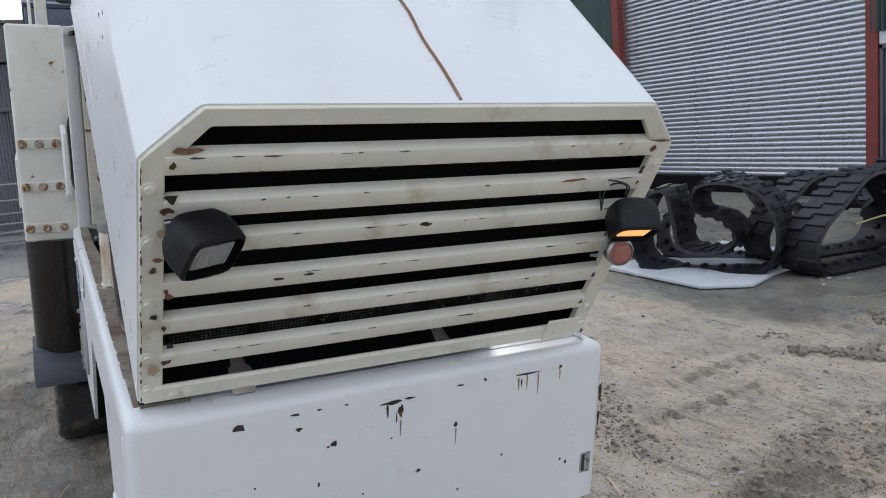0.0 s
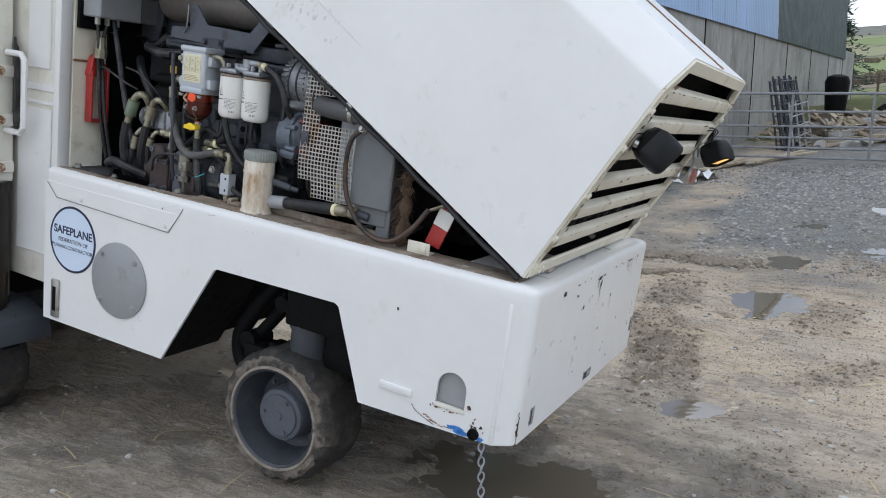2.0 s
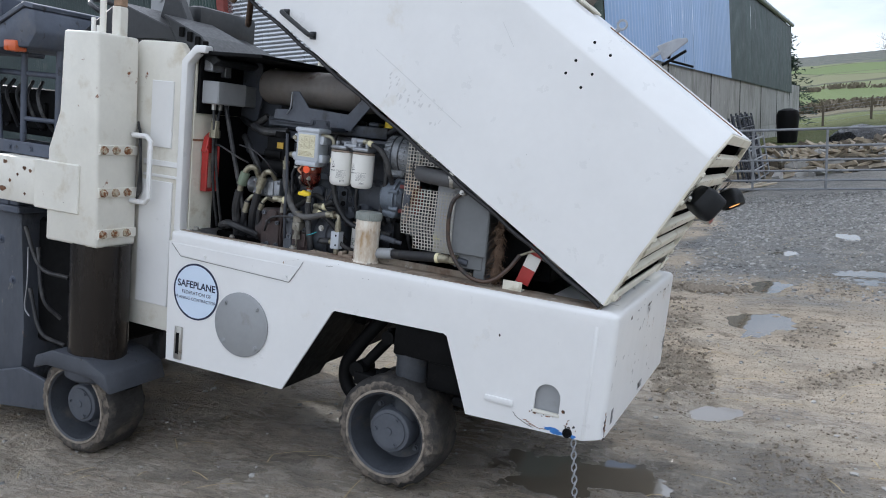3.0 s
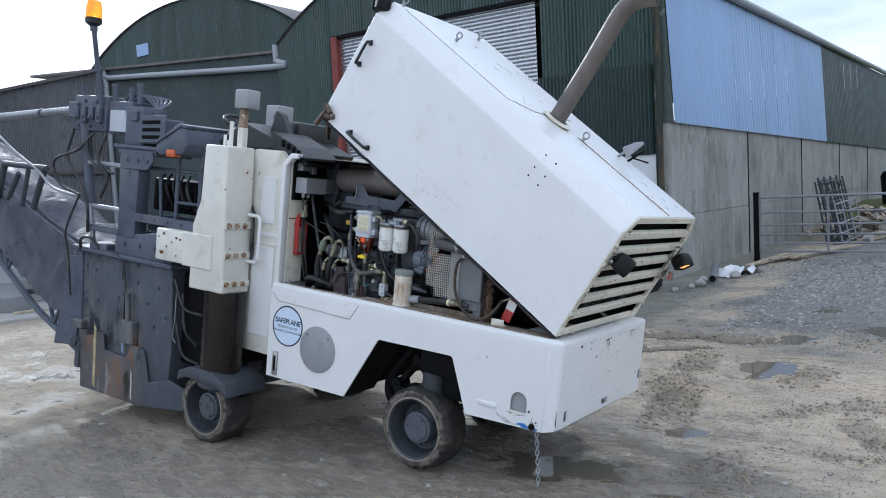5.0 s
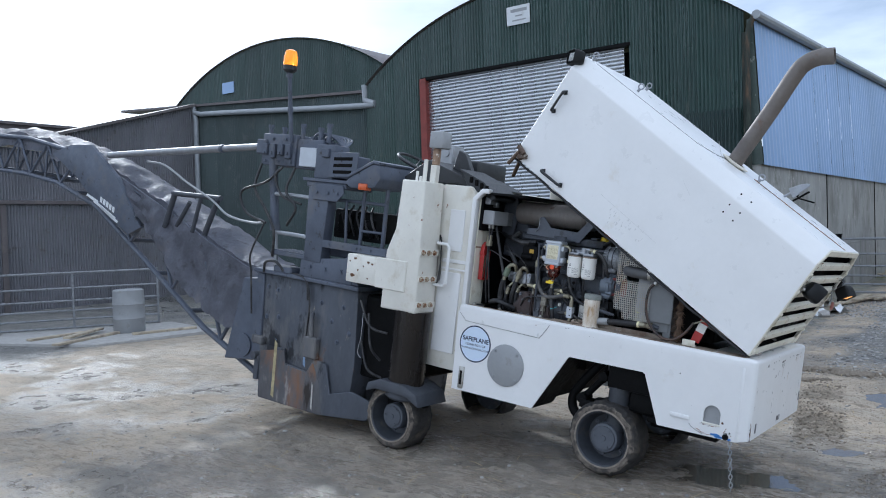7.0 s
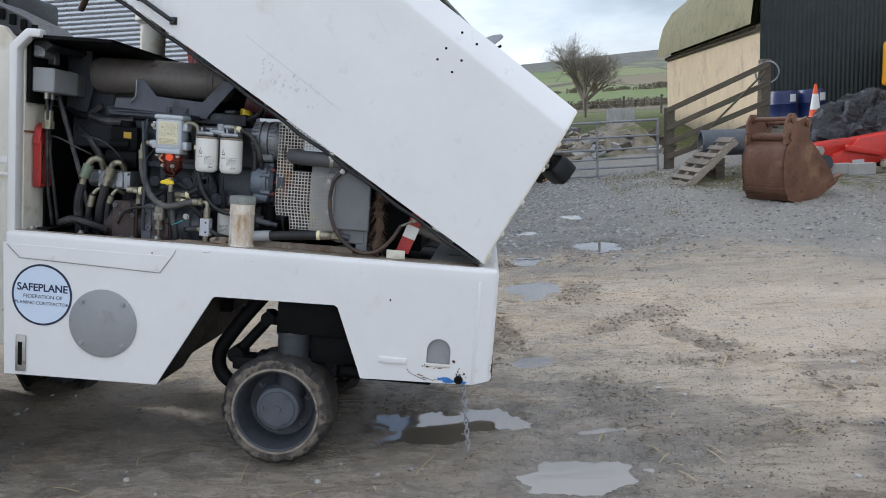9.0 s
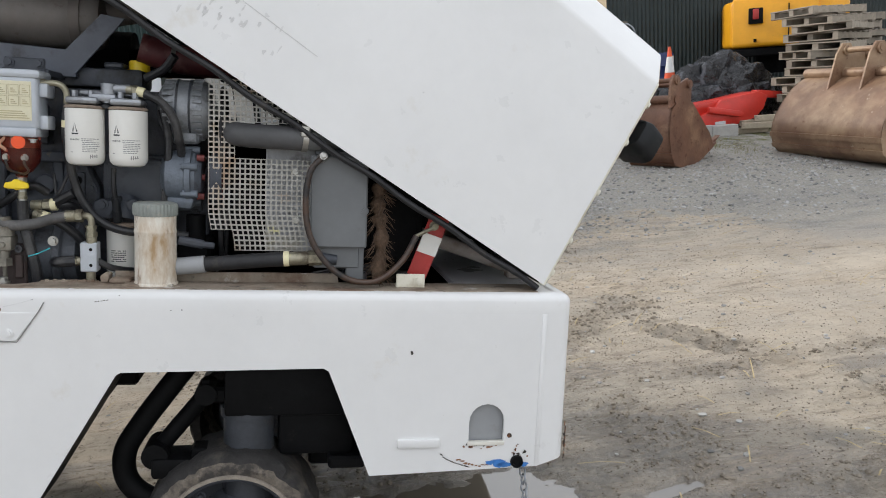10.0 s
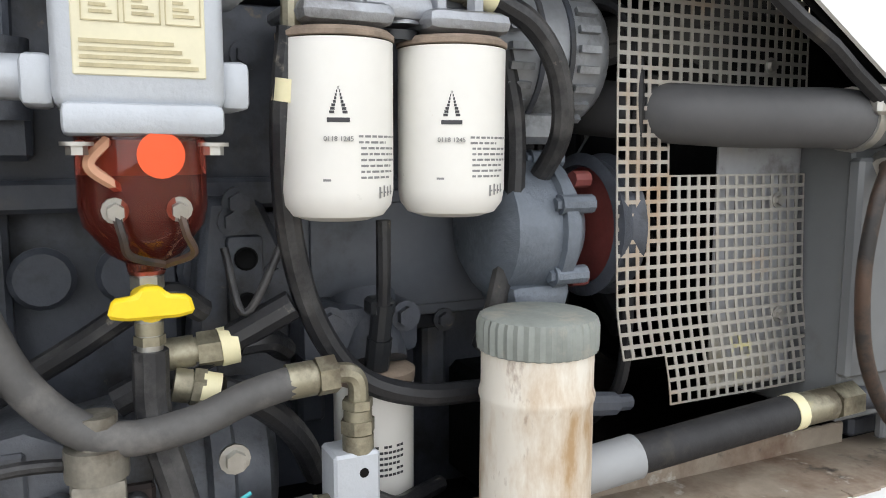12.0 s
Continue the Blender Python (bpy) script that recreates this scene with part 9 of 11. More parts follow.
piece2("front_frame", lambda q: prism(q, [(4.80, 1.12), (4.84, 0.62), (4.72, 0.42), (4.66, 0.44), (4.70, 1.12)], -0.07, 0.05, "x", 0.01, 1), M_dust)
piece2("cross_frame", lambda q: box(q, (0.05, 3.05, 0.35), (WID - 0.05, 3.45, 1.10), 0.02), M_black)
for k, (a, c) in enumerate((((-0.06, 3.30, 0.95), (-0.02, 3.15, 0.55)), ((-0.05, 3.42, 1.05), (-0.02, 3.10, 0.80)), ((-0.06, 3.36, 0.70), (-0.02, 3.12, 0.40)))):
    hose("steering_hose", [a, ((a[0] + c[0]) / 2 - 0.04, (a[1] + c[1]) / 2, (a[2] + c[2]) / 2 - 0.08), c], 0.012, M_hose)
piece2("tie_string", lambda q: tube(q, [(-0.10, 3.33, 0.95), (-0.11, 3.32, 0.75), (-0.10, 3.35, 0.60), (-0.10, 3.31, 0.55)], 0.004, 5), M_zinc)
# upright post, rails and loose hoses at the front edge
post = piece2("front_post", lambda q: (rod(q, (-0.06, 4.77, 2.38), (-0.06, 4.62, 1.57), 0.042, 18), rod(q, (-0.06, 4.63, 1.62), (-0.06, 4.618, 1.555), 0.052, 18)), M_dust)
piece2("piston_rod", lambda q: rod(q, (-0.06, 4.62, 1.58), (-0.06, 4.55, 1.18), 0.022, 14), M_zinc, "bare steel piston rod", parent=post)
for z, y0, y1 in ((1.91, 4.15, 4.63), (1.535, 4.13, 4.56)):
    piece2("hand_rail", lambda q: (tube(q, [(-0.06, y1, z), (-0.08, y1 - 0.03, z + 0.005), (-0.08, y0, z), (-0.05, y0, z - 0.06)], 0.020, 8, 4)), M_zinc, "bare steel hand rail")
piece2("step", lambda q: (box(q, (-0.10, 4.08, 1.325), (0.2, 4.62, 1.365), 0.006), [box(q, (-0.09 + 0.05 * k, 4.10, 1.365), (-0.075 + 0.05 * k, 4.60, 1.378), 0.002) for k in range(6)]), M_dust)
piece2("step_bracket", lambda q: box(q, (-0.08, 4.12, 1.165), (-0.03, 4.20, 1.33), 0.006), M_dust)
piece2("hose_clamp_block", lambda q: box(q, (-0.1, 4.30, 1.16), (0.1, 4.55, 1.22), 0.01), M_dust)
M_boom = surface("dull_boom_steel", (0.30, 0.305, 0.32), 0.45, metal=0.5, tone=0.15, scale=8)
piece2("boom", lambda q: (rod(q, (-0.05, 4.90, 2.37), (0.10, 5.75, 2.33), 0.036, 14), rod(q, (0.10, 5.75, 2.33), (0.50, 8.60, 2.17), 0.042, 14)), M_boom, "dull steel boom tube")
piece2("boom_joint", lambda q: box(q, (-0.11, 4.82, 2.29), (0.02, 4.96, 2.44), 0.014), M_dust)
piece2("boom_collar", lambda q: rod(q, (0.085, 5.70, 2.33), (0.11, 5.78, 2.33), 0.045, 12), M_dust)
for pts, r in (([(-0.10, 4.86, 2.20), (-0.14, 4.88, 1.95), (-0.12, 4.72, 1.75), (-0.14, 4.55, 1.55), (-0.1, 4.58, 1.3)], 0.014), ([(-0.10, 4.60, 2.15), (-0.14, 4.72, 2.02), (-0.16, 5.05, 1.90), (-0.14, 4.98, 1.70), (-0.12, 4.70, 1.62)], 0.013),
               ([(-0.08, 4.40, 2.18), (-0.12, 4.45, 1.95), (-0.12, 4.30, 1.80), (-0.1, 4.42, 1.62)], 0.013), ([(-0.1, 4.55, 2.18), (-0.12, 4.62, 2.08), (-0.12, 4.50, 1.9), (-0.1, 4.25, 1.84)], 0.012),
               ([(-0.09, 4.75, 1.62), (-0.14, 4.85, 1.3), (-0.12, 4.84, 1.1), (-0.1, 4.80, 0.7)], 0.010), ([(-0.1, 4.68, 1.14), (-0.12, 4.64, 1.24), (-0.12, 4.50, 1.26), (-0.10, 4.40, 1.18)], 0.013),
               ([(-0.06, 4.10, 1.12), (-0.09, 4.06, 1.10), (-0.085, 4.02, 0.9), (-0.08, 4.03, 0.55)], 0.009), ([(-0.06, 4.40, 1.16), (-0.09, 4.20, 1.17), (-0.09, 4.08, 1.12), (-0.085, 4.05, 0.95)], 0.011)):
    hose("hydraulic_line", pts, r, M_hose)
hose("lubrication_line", [(-0.05, 4.78, 1.62), (0.12, 5.18, 1.585), (0.18, 5.65, 1.62), (0.24, 6.03, 1.76), (0.30, 6.58, 1.92), (0.36, 7.14, 2.10), (0.42, 7.6, 2.13)], 0.013, M_greyp)

# conveyor: two lattice sides, belt, covers
def cv(x, y, z):
    return Vector((x + 0.085 * (y - 5.2), y, z))
TOP = [(5.10, 1.02), (6.04, 1.24), (6.90, 1.49), (8.39, 1.90), (9.78, 2.20), (11.4, 2.36), (14.0, 2.40)]
BOT = [(5.00, 0.02), (6.11, 0.32), (7.50, 0.90), (8.99, 1.49), (10.26, 1.73), (11.4, 1.80), (14.0, 1.82)]
def on(L, y):
    for (a, p), (c, q) in zip(L, L[1:]):
        if y <= c:
            return p + (q - p) * (y - a) / (c - a)
    return L[-1][1]
conveyor = piece2("conveyor_belt", lambda q: (tube(q, [cv(0.62, y, on(TOP, y) - 0.12) for y in (5.1, 6.5, 7.5, 8.5, 9.6, 12, 14)], 0.05, 8)), M_belt, "discharge conveyor with faded black belt cover, lightened for lens haze")
def fold(y, v, s):
    """Crumpled cloth: ridges that run down and across."""
    return 0.075 * noise.noise((y * 1.7 + 1.2 * v, v * 1.3, s)) + 0.034 * noise.noise((y * 6.0 - 2 * v, v * 2.5, s + 4)) + 0.022 * (1 - abs(2 * noise.noise((y * 3.5 + 3 * v, v * 3.0, s + 7))))


def f(q):
    rings = []
    for k in range(94):
        y = 5.05 + 0.1 * k
        zt = on(TOP, y)
        ring = []
        for j in range(13):
            u = j / 12
            x = 0.25 + 0.71 * u
            ring.append(q.verts.new(cv(x + fold(y, u, 9) * (0.6 if j in (0, 12) else 0), y, zt + 0.10 * math.sin(math.pi * u) - (0.2 if j in (0, 12) else 0) + fold(y, u, 3))))
        rings.append(ring)
    for a, c in zip(rings, rings[1:]):
        for k in range(12):
            q.faces.new((a[k], c[k], c[k + 1], a[k + 1]))
    bmesh.ops.solidify(q, geom=q.faces[:], thickness=0.008)
piece2("belt_cover", f, M_belt, "sagging dusty belt cover", parent=conveyor)
def f(q):
    rings = []
    for i in range(76):
        y = 5.12 + 0.045 * i
        zt, zb = on(TOP, y), on(BOT, y)
        drop = (zt - zb) * (0.50 + 0.24 * step(7.9, 6.4, y) + 0.06 * math.sin(2.3 * y) + 0.10 * noise.noise((y * 4, 2, 2)) + 0.05 * noise.noise((y * 13, 2, 5)))
        rings.append([q.verts.new(cv(0.225 - 0.03 * (j / 11) - 1.1 * fold(y, j / 11 * 0.8, 1) * min(1, j / 3), y, zt + 0.03 - drop * j / 11)) for j in range(12)])
    for a, c in zip(rings, rings[1:]):
        for k in range(11):
            q.faces.new((a[k], c[k], c[k + 1], a[k + 1]))
    bmesh.ops.solidify(q, geom=q.faces[:], thickness=0.006)
piece2("side_curtain", f, M_belt, "torn, crumpled rubber side curtain", parent=conveyor)
for x in (0.27, 0.94):
    for L, nm in ((TOP, "top_chord"), (BOT, "bottom_chord")):
        piece2(nm, lambda q: tube(q, [cv(x, y, z - 0.02) for y, z in L], 0.034, 8, curved=False), M_dust, parent=conveyor)
    ys = [5.2 + 0.55 * k for k in range(17)]
    for i, (a, c) in enumerate(zip(ys, ys[1:])):
        piece2("brace", lambda q: rod(q, cv(x, a, on(BOT, a) if i % 2 else on(TOP, a) - 0.02), cv(x, c, on(TOP, c) - 0.02 if i % 2 else on(BOT, c)), 0.022, 8), M_dust, parent=conveyor)
        if i > 7 and i % 2:
            piece2("upright", lambda q: rod(q, cv(x, c, on(BOT, c)), cv(x, c, on(TOP, c) - 0.02), 0.016, 6), M_dust, parent=conveyor)
for y in (5.6, 6.4, 7.2, 8.0, 8.8, 9.6, 10.6, 11.6, 12.6):
    piece2("cross_bar", lambda q: rod(q, cv(0.27, y, on(BOT, y)), cv(0.94, y, on(BOT, y)), 0.028, 8), M_dust, parent=conveyor)
    piece2("roller", lambda q: rod(q, cv(0.30, y, on(TOP, y) - 0.16), cv(0.92, y, on(TOP, y) - 0.16), 0.05, 14), M_steel, parent=conveyor)
piece2("drive_cover", lambda q: prism(q, [(9.91, 2.13), (9.40, 2.27), (8.91, 2.29), (8.55, 2.08), (8.21, 1.89), (7.60, 1.30), (7.86, 1.18), (8.60, 1.46), (9.21, 1.83)], 0.40, 0.46, "x", 0.012, 2), M_dust, "flat dusty conveyor side plate", parent=conveyor)
# an unlettered mark in pale paint
for poly in ([(8.90, 1.60), (8.88, 1.63), (8.60, 1.55), (8.62, 1.52)], [(8.72, 1.53), (8.70, 1.56), (8.16, 1.37), (8.18, 1.34)], [(8.56, 1.47), (8.54, 1.49), (8.10, 1.33), (8.12, 1.30)]):
    piece2("painted_bar", lambda q: prism(q, poly, 0.392, 0.399, "x"), M_panelw, parent=conveyor)
for k in range(5):
    piece2("painted_bar", lambda q: prism(q, [(8.56 - 0.075 * k, 1.545 - 0.026 * k), (8.51 - 0.075 * k, 1.53 - 0.026 * k), (8.50 - 0.075 * k, 1.595 - 0.026 * k), (8.55 - 0.075 * k, 1.615 - 0.026 * k)], 0.392, 0.399, "x"), M_panelw, parent=conveyor)
for a, c, r in (((7.03, 1.36), (6.86, 1.79), 0.035), ((6.90, 1.78), (5.90, 1.79), 0.030), ((6.16, 1.36), (5.95, 1.78), 0.032), ((6.76, 1.40), (6.52, 1.70), 0.026), ((6.42, 1.36), (6.30, 1.76), 0.024)):
    piece2("winch_strut", lambda q: rod(q, cv(0.2, *a), cv(0.2, *c), r), M_dark, parent=conveyor)
piece2("conveyor_bracket", lambda q: (box(q, (0.18, 4.72, 0.15), (1.05, 5.30, 0.55), 0.02), prism(q, [(4.75, 0.2), (4.85, 1.05), (5.25, 1.0), (5.45, 0.1)], 0.14, 0.18, "x", 0.01, 1), rod(q, (0.1, 4.85, 0.62), (1.1, 4.85, 0.62), 0.06), rod(q, (0.12, 5.15, 0.30), (0.2, 5.15, 0.30), 0.12, 20)), M_dust, parent=conveyor)

# ---- the yard round the machine ----
M_timber = surface("weathered_dark_timber", (0.115, 0.095, 0.07), 0.85, tone=0.3, scale=6, bump=0.004, bump_scale=30, stretch=(0.4, 3, 3), marks=(((0.09, 0.11, 0.06), 3.0, 0.55, 0.75, 0.9),))
M_pallet = surface("grey_pallet_wood", (0.29, 0.25, 0.20), 0.8, tone=0.25, scale=5, bump=0.002, bump_scale=50, vary=0.25, marks=(((0.17, 0.14, 0.11), 5.0, 0.55, 0.75, 0.85),))
M_plank = surface("pale_plank_wood", (0.42, 0.36, 0.27), 0.75, tone=0.2, scale=4, bump=0.002, bump_scale=40, vary=0.2, marks=(((0.18, 0.15, 0.12), 5.0, 0.55, 0.75, 0.85),))
M_ribbed = surface("grey_ribbed_plastic", (0.13, 0.145, 0.165), 0.5, tone=0.12, scale=4, marks=(((0.30, 0.27, 0.22), 5.0, 0.55, 0.8, 0.8),))
M_blue_plastic = surface("blue_drum_plastic", (0.009, 0.020, 0.095), 0.4, tone=0.12, scale=6)
M_label = surface("pale_label", (0.6, 0.62, 0.64), 0.6, tone=0.06, scale=20)
M_cone = surface("orange_cone_plastic", (0.75, 0.10, 0.03), 0.5, tone=0.12, scale=12)
M_sleeve = surface("white_reflective_sleeve", (0.75, 0.75, 0.73), 0.5, tone=0.08, scale=14)
M_bright_red = surface("bright_red_paint", (0.58, 0.035, 0.022), 0.38, tone=0.12, scale=5, marks=(((0.30, 0.05, 0.03), 7.0, 0.6, 0.75, 0.6),))
M_tarp = surface("black_plastic_sheet", (0.012, 0.0125, 0.015), 0.26, tone=0.4, scale=4, bump=0.05, bump_scale=7, marks=(((0.10, 0.105, 0.12), 5.0, 0.56, 0.66, 0.6), ((0.17, 0.16, 0.155), 12.0, 0.64, 0.70, 0.6)))
M_block = surface("grey_concrete_block", (0.40, 0.39, 0.37), 0.85, tone=0.15, scale=9, bump=0.002, bump_scale=90)
M_digger = surface("excavator_yellow", (0.78, 0.36, 0.008), 0.4, tone=0.06, scale=4, marks=(((0.45, 0.28, 0.05), 6.0, 0.64, 0.8, 0.6),))
M_bucket = surface("brown_worn_steel", (0.17, 0.085, 0.052), 0.5, metal=0.15, tone=0.3, scale=3, bump=0.0015, bump_scale=60,
                   marks=(((0.33, 0.20, 0.12), 2.2, 0.52, 0.72, 0.5), ((0.10, 0.045, 0.03), 9.0, 0.58, 0.70, 0.75), ((0.5, 0.43, 0.36), 14.0, 0.70, 0.76, 0.5)))
M_bucket_tan = surface("tan_worn_steel", (0.20, 0.115, 0.07), 0.45, metal=0.15, tone=0.2, scale=2.5, bump=0.0015, bump_scale=60, marks=(((0.36, 0.25, 0.155), 1.4, 0.42, 0.62, 0.45), ((0.42, 0.34, 0.25), 9.0, 0.64, 0.72, 0.6), ((0.15, 0.075, 0.045), 7.0, 0.6, 0.72, 0.7)))
M_tan = surface("tan_wall_board", (0.58, 0.47, 0.32), 0.7, tone=0.08, scale=2, vary=0.04, marks=(((0.32, 0.26, 0.19), 1.3, 0.54, 0.78, 0.8),))
M_tan_roof = surface("olive_roof_sheet", (0.42, 0.39, 0.24), 0.6, tone=0.12, scale=2, marks=(((0.16, 0.15, 0.10), 3.0, 0.55, 0.8, 0.8),))
M_green_end = surface("dark_green_shed_sheet", (0.020, 0.030, 0.030), 0.55, tone=0.15, scale=2)
M_stone = surface("grey_field_stone", (0.36, 0.35, 0.33), 0.9, tone=0.25, scale=14, bump=0.003, bump_scale=60, vary=0.3)
M_film = surface("white_plastic_film", (0.68, 0.70, 0.72), 0.35, tone=0.08, scale=8)
M_white_sheet = surface("white_corrugated_sheet", (0.62, 0.63, 0.62), 0.5, tone=0.08, scale=3, marks=(((0.4, 0.36, 0.28), 4.0, 0.58, 0.8, 0.7),))
M_bark = surface("grey_bark", (0.22, 0.195, 0.155), 0.9, tone=0.25, scale=3, bump=0.01, bump_scale=10)
M_needle = surface("dark_conifer_needles", (0.022, 0.040, 0.022), 0.8, tone=0.4, scale=2)
M_hedge = surface("winter_hedge", (0.17, 0.145, 0.105), 0.9, tone=0.35, scale=1.5)
M_straw = surface("pale_straw", (0.48, 0.38, 0.21), 0.8, tone=0.2, scale=30)
M_clod = surface("mud_clod", (0.23, 0.195, 0.152), 0.92, tone=0.3, scale=30, bump=0.003, bump_scale=80)
M_gravel = surface("mixed_gravel", (0.44, 0.41, 0.36), 0.9, tone=0.25, scale=20)
q = M_gravel.node_tree
geo = q.nodes.new("ShaderNodeNewGeometry")
shade = q.nodes.new("ShaderNodeValToRGB")
shade.color_ramp.elements[0].color, shade.color_ramp.elements[1].color = (0.15, 0.148, 0.142, 1), (0.46, 0.45, 0.43, 1)
mid_stop = shade.color_ramp.elements.new(0.5)
mid_stop.color = (0.34, 0.332, 0.318, 1)
q.links.new(geo.outputs["Random Per Island"], shade.inputs["Fac"])
q.links.new(shade.outputs["Color"], q.nodes["Principled BSDF"].inputs["Base Color"])
M_grit = surface("dark_grit", (0.20, 0.165, 0.125), 0.95, tone=0.4, scale=3)
rnd = random.Random(11)


# -- rubber tracks heaped before the shutter --
M_track = surface("blue_black_track_rubber", (0.0085, 0.0100, 0.0135), 0.5, tone=0.3, scale=9, bump=0.002, bump_scale=70, marks=(((0.055, 0.058, 0.062), 6.0, 0.62, 0.85, 0.8),))


def track_loop(name, outline, width, m, label):
    t = thing(name, label, "rubber track", m, "rubber tracks in the heap")
    P = [Vector((a, 0, b)) for a, b in outline]
    line = []
    k = len(P)
    for i in range(k):
        a, b, c, d = P[i - 1], P[i], P[(i + 1) % k], P[(i + 2) % k]
        for j in range(7):
            s = j / 7
            line.append(0.5 * ((2 * b) + (c - a) * s + (2 * a - 5 * b + 4 * c - d) * s * s + (3 * b - a - 3 * c + d) * s ** 3))
    nn = len(line)
    out = []
    for i in range(nn):
        d = (line[(i + 1) % nn] - line[i - 1]).normalized()
        out.append(Vector((d.z, 0, -d.x)))
    area = sum(line[i].x * line[(i + 1) % nn].z - line[(i + 1) % nn].x * line[i].z for i in range(nn))
    if area < 0:
        out = [-q for q in out]
    bm = bmesh.new()
    rings = []
    for p, q in zip(line, out):
        rings.append([bm.verts.new(p + q * a + Y * b) for a, b in ((0, 0), (0.03, 0.02), (0.03, width - 0.02), (0, width), (-0.012, width * 0.62), (-0.012, width * 0.38))])
    for i in range(nn):
        a, b = rings[i], rings[(i + 1) % nn]
        for j in range(6):
            bm.faces.new((a[j], a[(j + 1) % 6], b[(j + 1) % 6], b[j]))
    part("belt", bm, M_track, t)
    bm = bmesh.new()
    prism(bm, [(-0.034, 0), (0.034, 0), (0.024, 0.017), (-0.024, 0.017)], 0, width * 0.47, "y")
    lug = part("lug", bm, M_track, t, "raised rubber tread lug", smooth=False)
    bm = bmesh.new()
    prism(bm, [(-0.03, 0), (0.03, 0), (0.016, 0.032), (-0.016, 0.032)], width * 0.42, width * 0.58, "y")
    guide = part("guide_lug", bm, M_track, t, "inner guide lug", smooth=False)
    cum, spots = 0.0, []
    for i in range(nn):
        cum += (line[(i + 1) % nn] - line[i]).length
        if cum > 0.105:
            spots.append(i)
            cum = 0.0
    first = True
    for i in spots:
        d = (line[(i + 1) % nn] - line[i - 1]).normalized()
        q = out[i]
        base = Matrix((( d.x, 0, q.x, line[i].x), (0, 1, 0, 0), (d.z, 0, q.z, line[i].z), (0, 0, 0, 1)))
        one, two, thr = base @ pose(0, 0.012, 0.028), base @ pose(0.062, width * 0.52, 0.028), base @ pose(0, 0, -0.008, 0, 180, 0)
        if first:
            lug.matrix_basis, guide.matrix_basis = one, thr
            again(lug, two)
            first = False
        else:
            again(lug, one), again(lug, two), again(guide, thr)
    return t


KIDNEY = [(0, 0.24), (0.08, 0.07), (0.4, 0.035), (1.0, 0.035), (1.38, 0.07), (1.52, 0.27), (1.44, 0.47), (1.26, 0.52), (1.12, 0.46), (1.0, 0.60), (0.82, 0.80), (0.56, 0.80), (0.30, 0.60), (0.08, 0.42)]
FOLD = [(0, 0.36), (0.04, 0.12), (0.3, 0.035), (0.9, 0.035), (1.28, 0.08), (1.42, 0.35), (1.30, 0.68), (1.0, 0.80), (0.7, 0.78), (0.66, 0.60), (0.92, 0.52), (1.06, 0.34), (0.86, 0.20), (0.5, 0.22), (0.42, 0.46), (0.34, 0.74), (0.12, 0.66)]
track_loop("rubber_track", [(a * 1.16, b) for a, b in KIDNEY], 0.40, pose(5.66, 2.33, ground_height(6.3, 2.5), 0, 0, -1), "black rubber digger track folded in a kidney loop")
track_loop("rubber_track", [(a, b * 0.90) for a, b in FOLD], 0.42, pose(7.52, 2.30, ground_height(8, 2.5), 0, 0, -4), "black rubber digger track curled in on itself")
track_loop("rubber_track", [(a * 0.94, b * 1.04) for a, b in FOLD], 0.48, pose(4.96, 3.86, ground_height(5.2, 3.2), 0, 0, -66), "black rubber digger track sagging on a white sheet")
track_loop("rubber_track", FOLD, 0.40, pose(7.75, 3.02, ground_height(7.6, 3.2) + 0.02, 0, 0, 2), "black rubber digger track standing behind the others")
track_loop("rubber_track", [(a * 0.9, b * 0.94) for a, b in KIDNEY], 0.42, pose(5.9, 3.05, ground_height(6.5, 3.2), 0, 0, -14), "loop of black rubber digger track behind another")
track_loop("rubber_track", [(a * 0.9, b * 1.0) for a, b in KIDNEY], 0.42, pose(5.5, 4.1, ground_height(5.8, 3.6), 0, 0, -58), "black rubber digger track lying half behind another")
bm = bmesh.new()
prism(bm, [(4.86, 4.2), (4.82, 2.85), (5.15, 2.58), (5.6, 2.75), (6.6, 3.0), (6.6, 4.3)], -0.02, 0.012, "z", 0.004, 1)
ob = part("ground_sheet", bm, M_film, m=pose(0, 0, 0.022))
tagged(ob, "white plastic sheet under the heap of rubber tracks", "sheet")
bm = bmesh.new()
tube(bm, [(6.15, 2.36, 0.42), (6.5, 2.30, 0.46), (6.75, 2.30, 0.40), (6.80, 2.40, 0.12)], 0.008, 6)
ob = part("strap", bm, M_straw)
tagged(ob, "thin yellow strap across the rubber tracks", "strap")


# -- gates and fences --
M_gate = surface("weathered_gate_steel", (0.26, 0.27, 0.285), 0.55, metal=0.45, tone=0.15, scale=10, marks=(((0.13, 0.125, 0.12), 8.0, 0.55, 0.75, 0.8),))


def field_gate(m, length, label, uprights=4, height=1.10, low=0.10):
    t = thing("field_gate", label, "gate", m, "galvanised field gates")
    for k in range(6):
        z = low + height * (0, 0.15, 0.31, 0.49, 0.72, 1.0)[k]
        bm = bmesh.new()
        rod(bm, (0, 0, z), (length, 0, z), 0.021 if k < 5 else 0.024, 10)
        part("rail", bm, M_gate, t)
    for k in range(uprights + 1):
        x = length * k / uprights
        bm = bmesh.new()
        box(bm, (x - 0.022, -0.02, low - 0.02), (x + 0.022, 0.02, low + height + 0.03), 0.005)
        part("upright", bm, M_gate, t)
    bm = bmesh.new()
    for z in (low + 0.15, low + height - 0.1):
        rod(bm, (-0.09, 0, z), (0.0, 0, z), 0.014, 8)
        rod(bm, (-0.09, 0, z - 0.06), (-0.09, 0, z + 0.06), 0.018, 8)
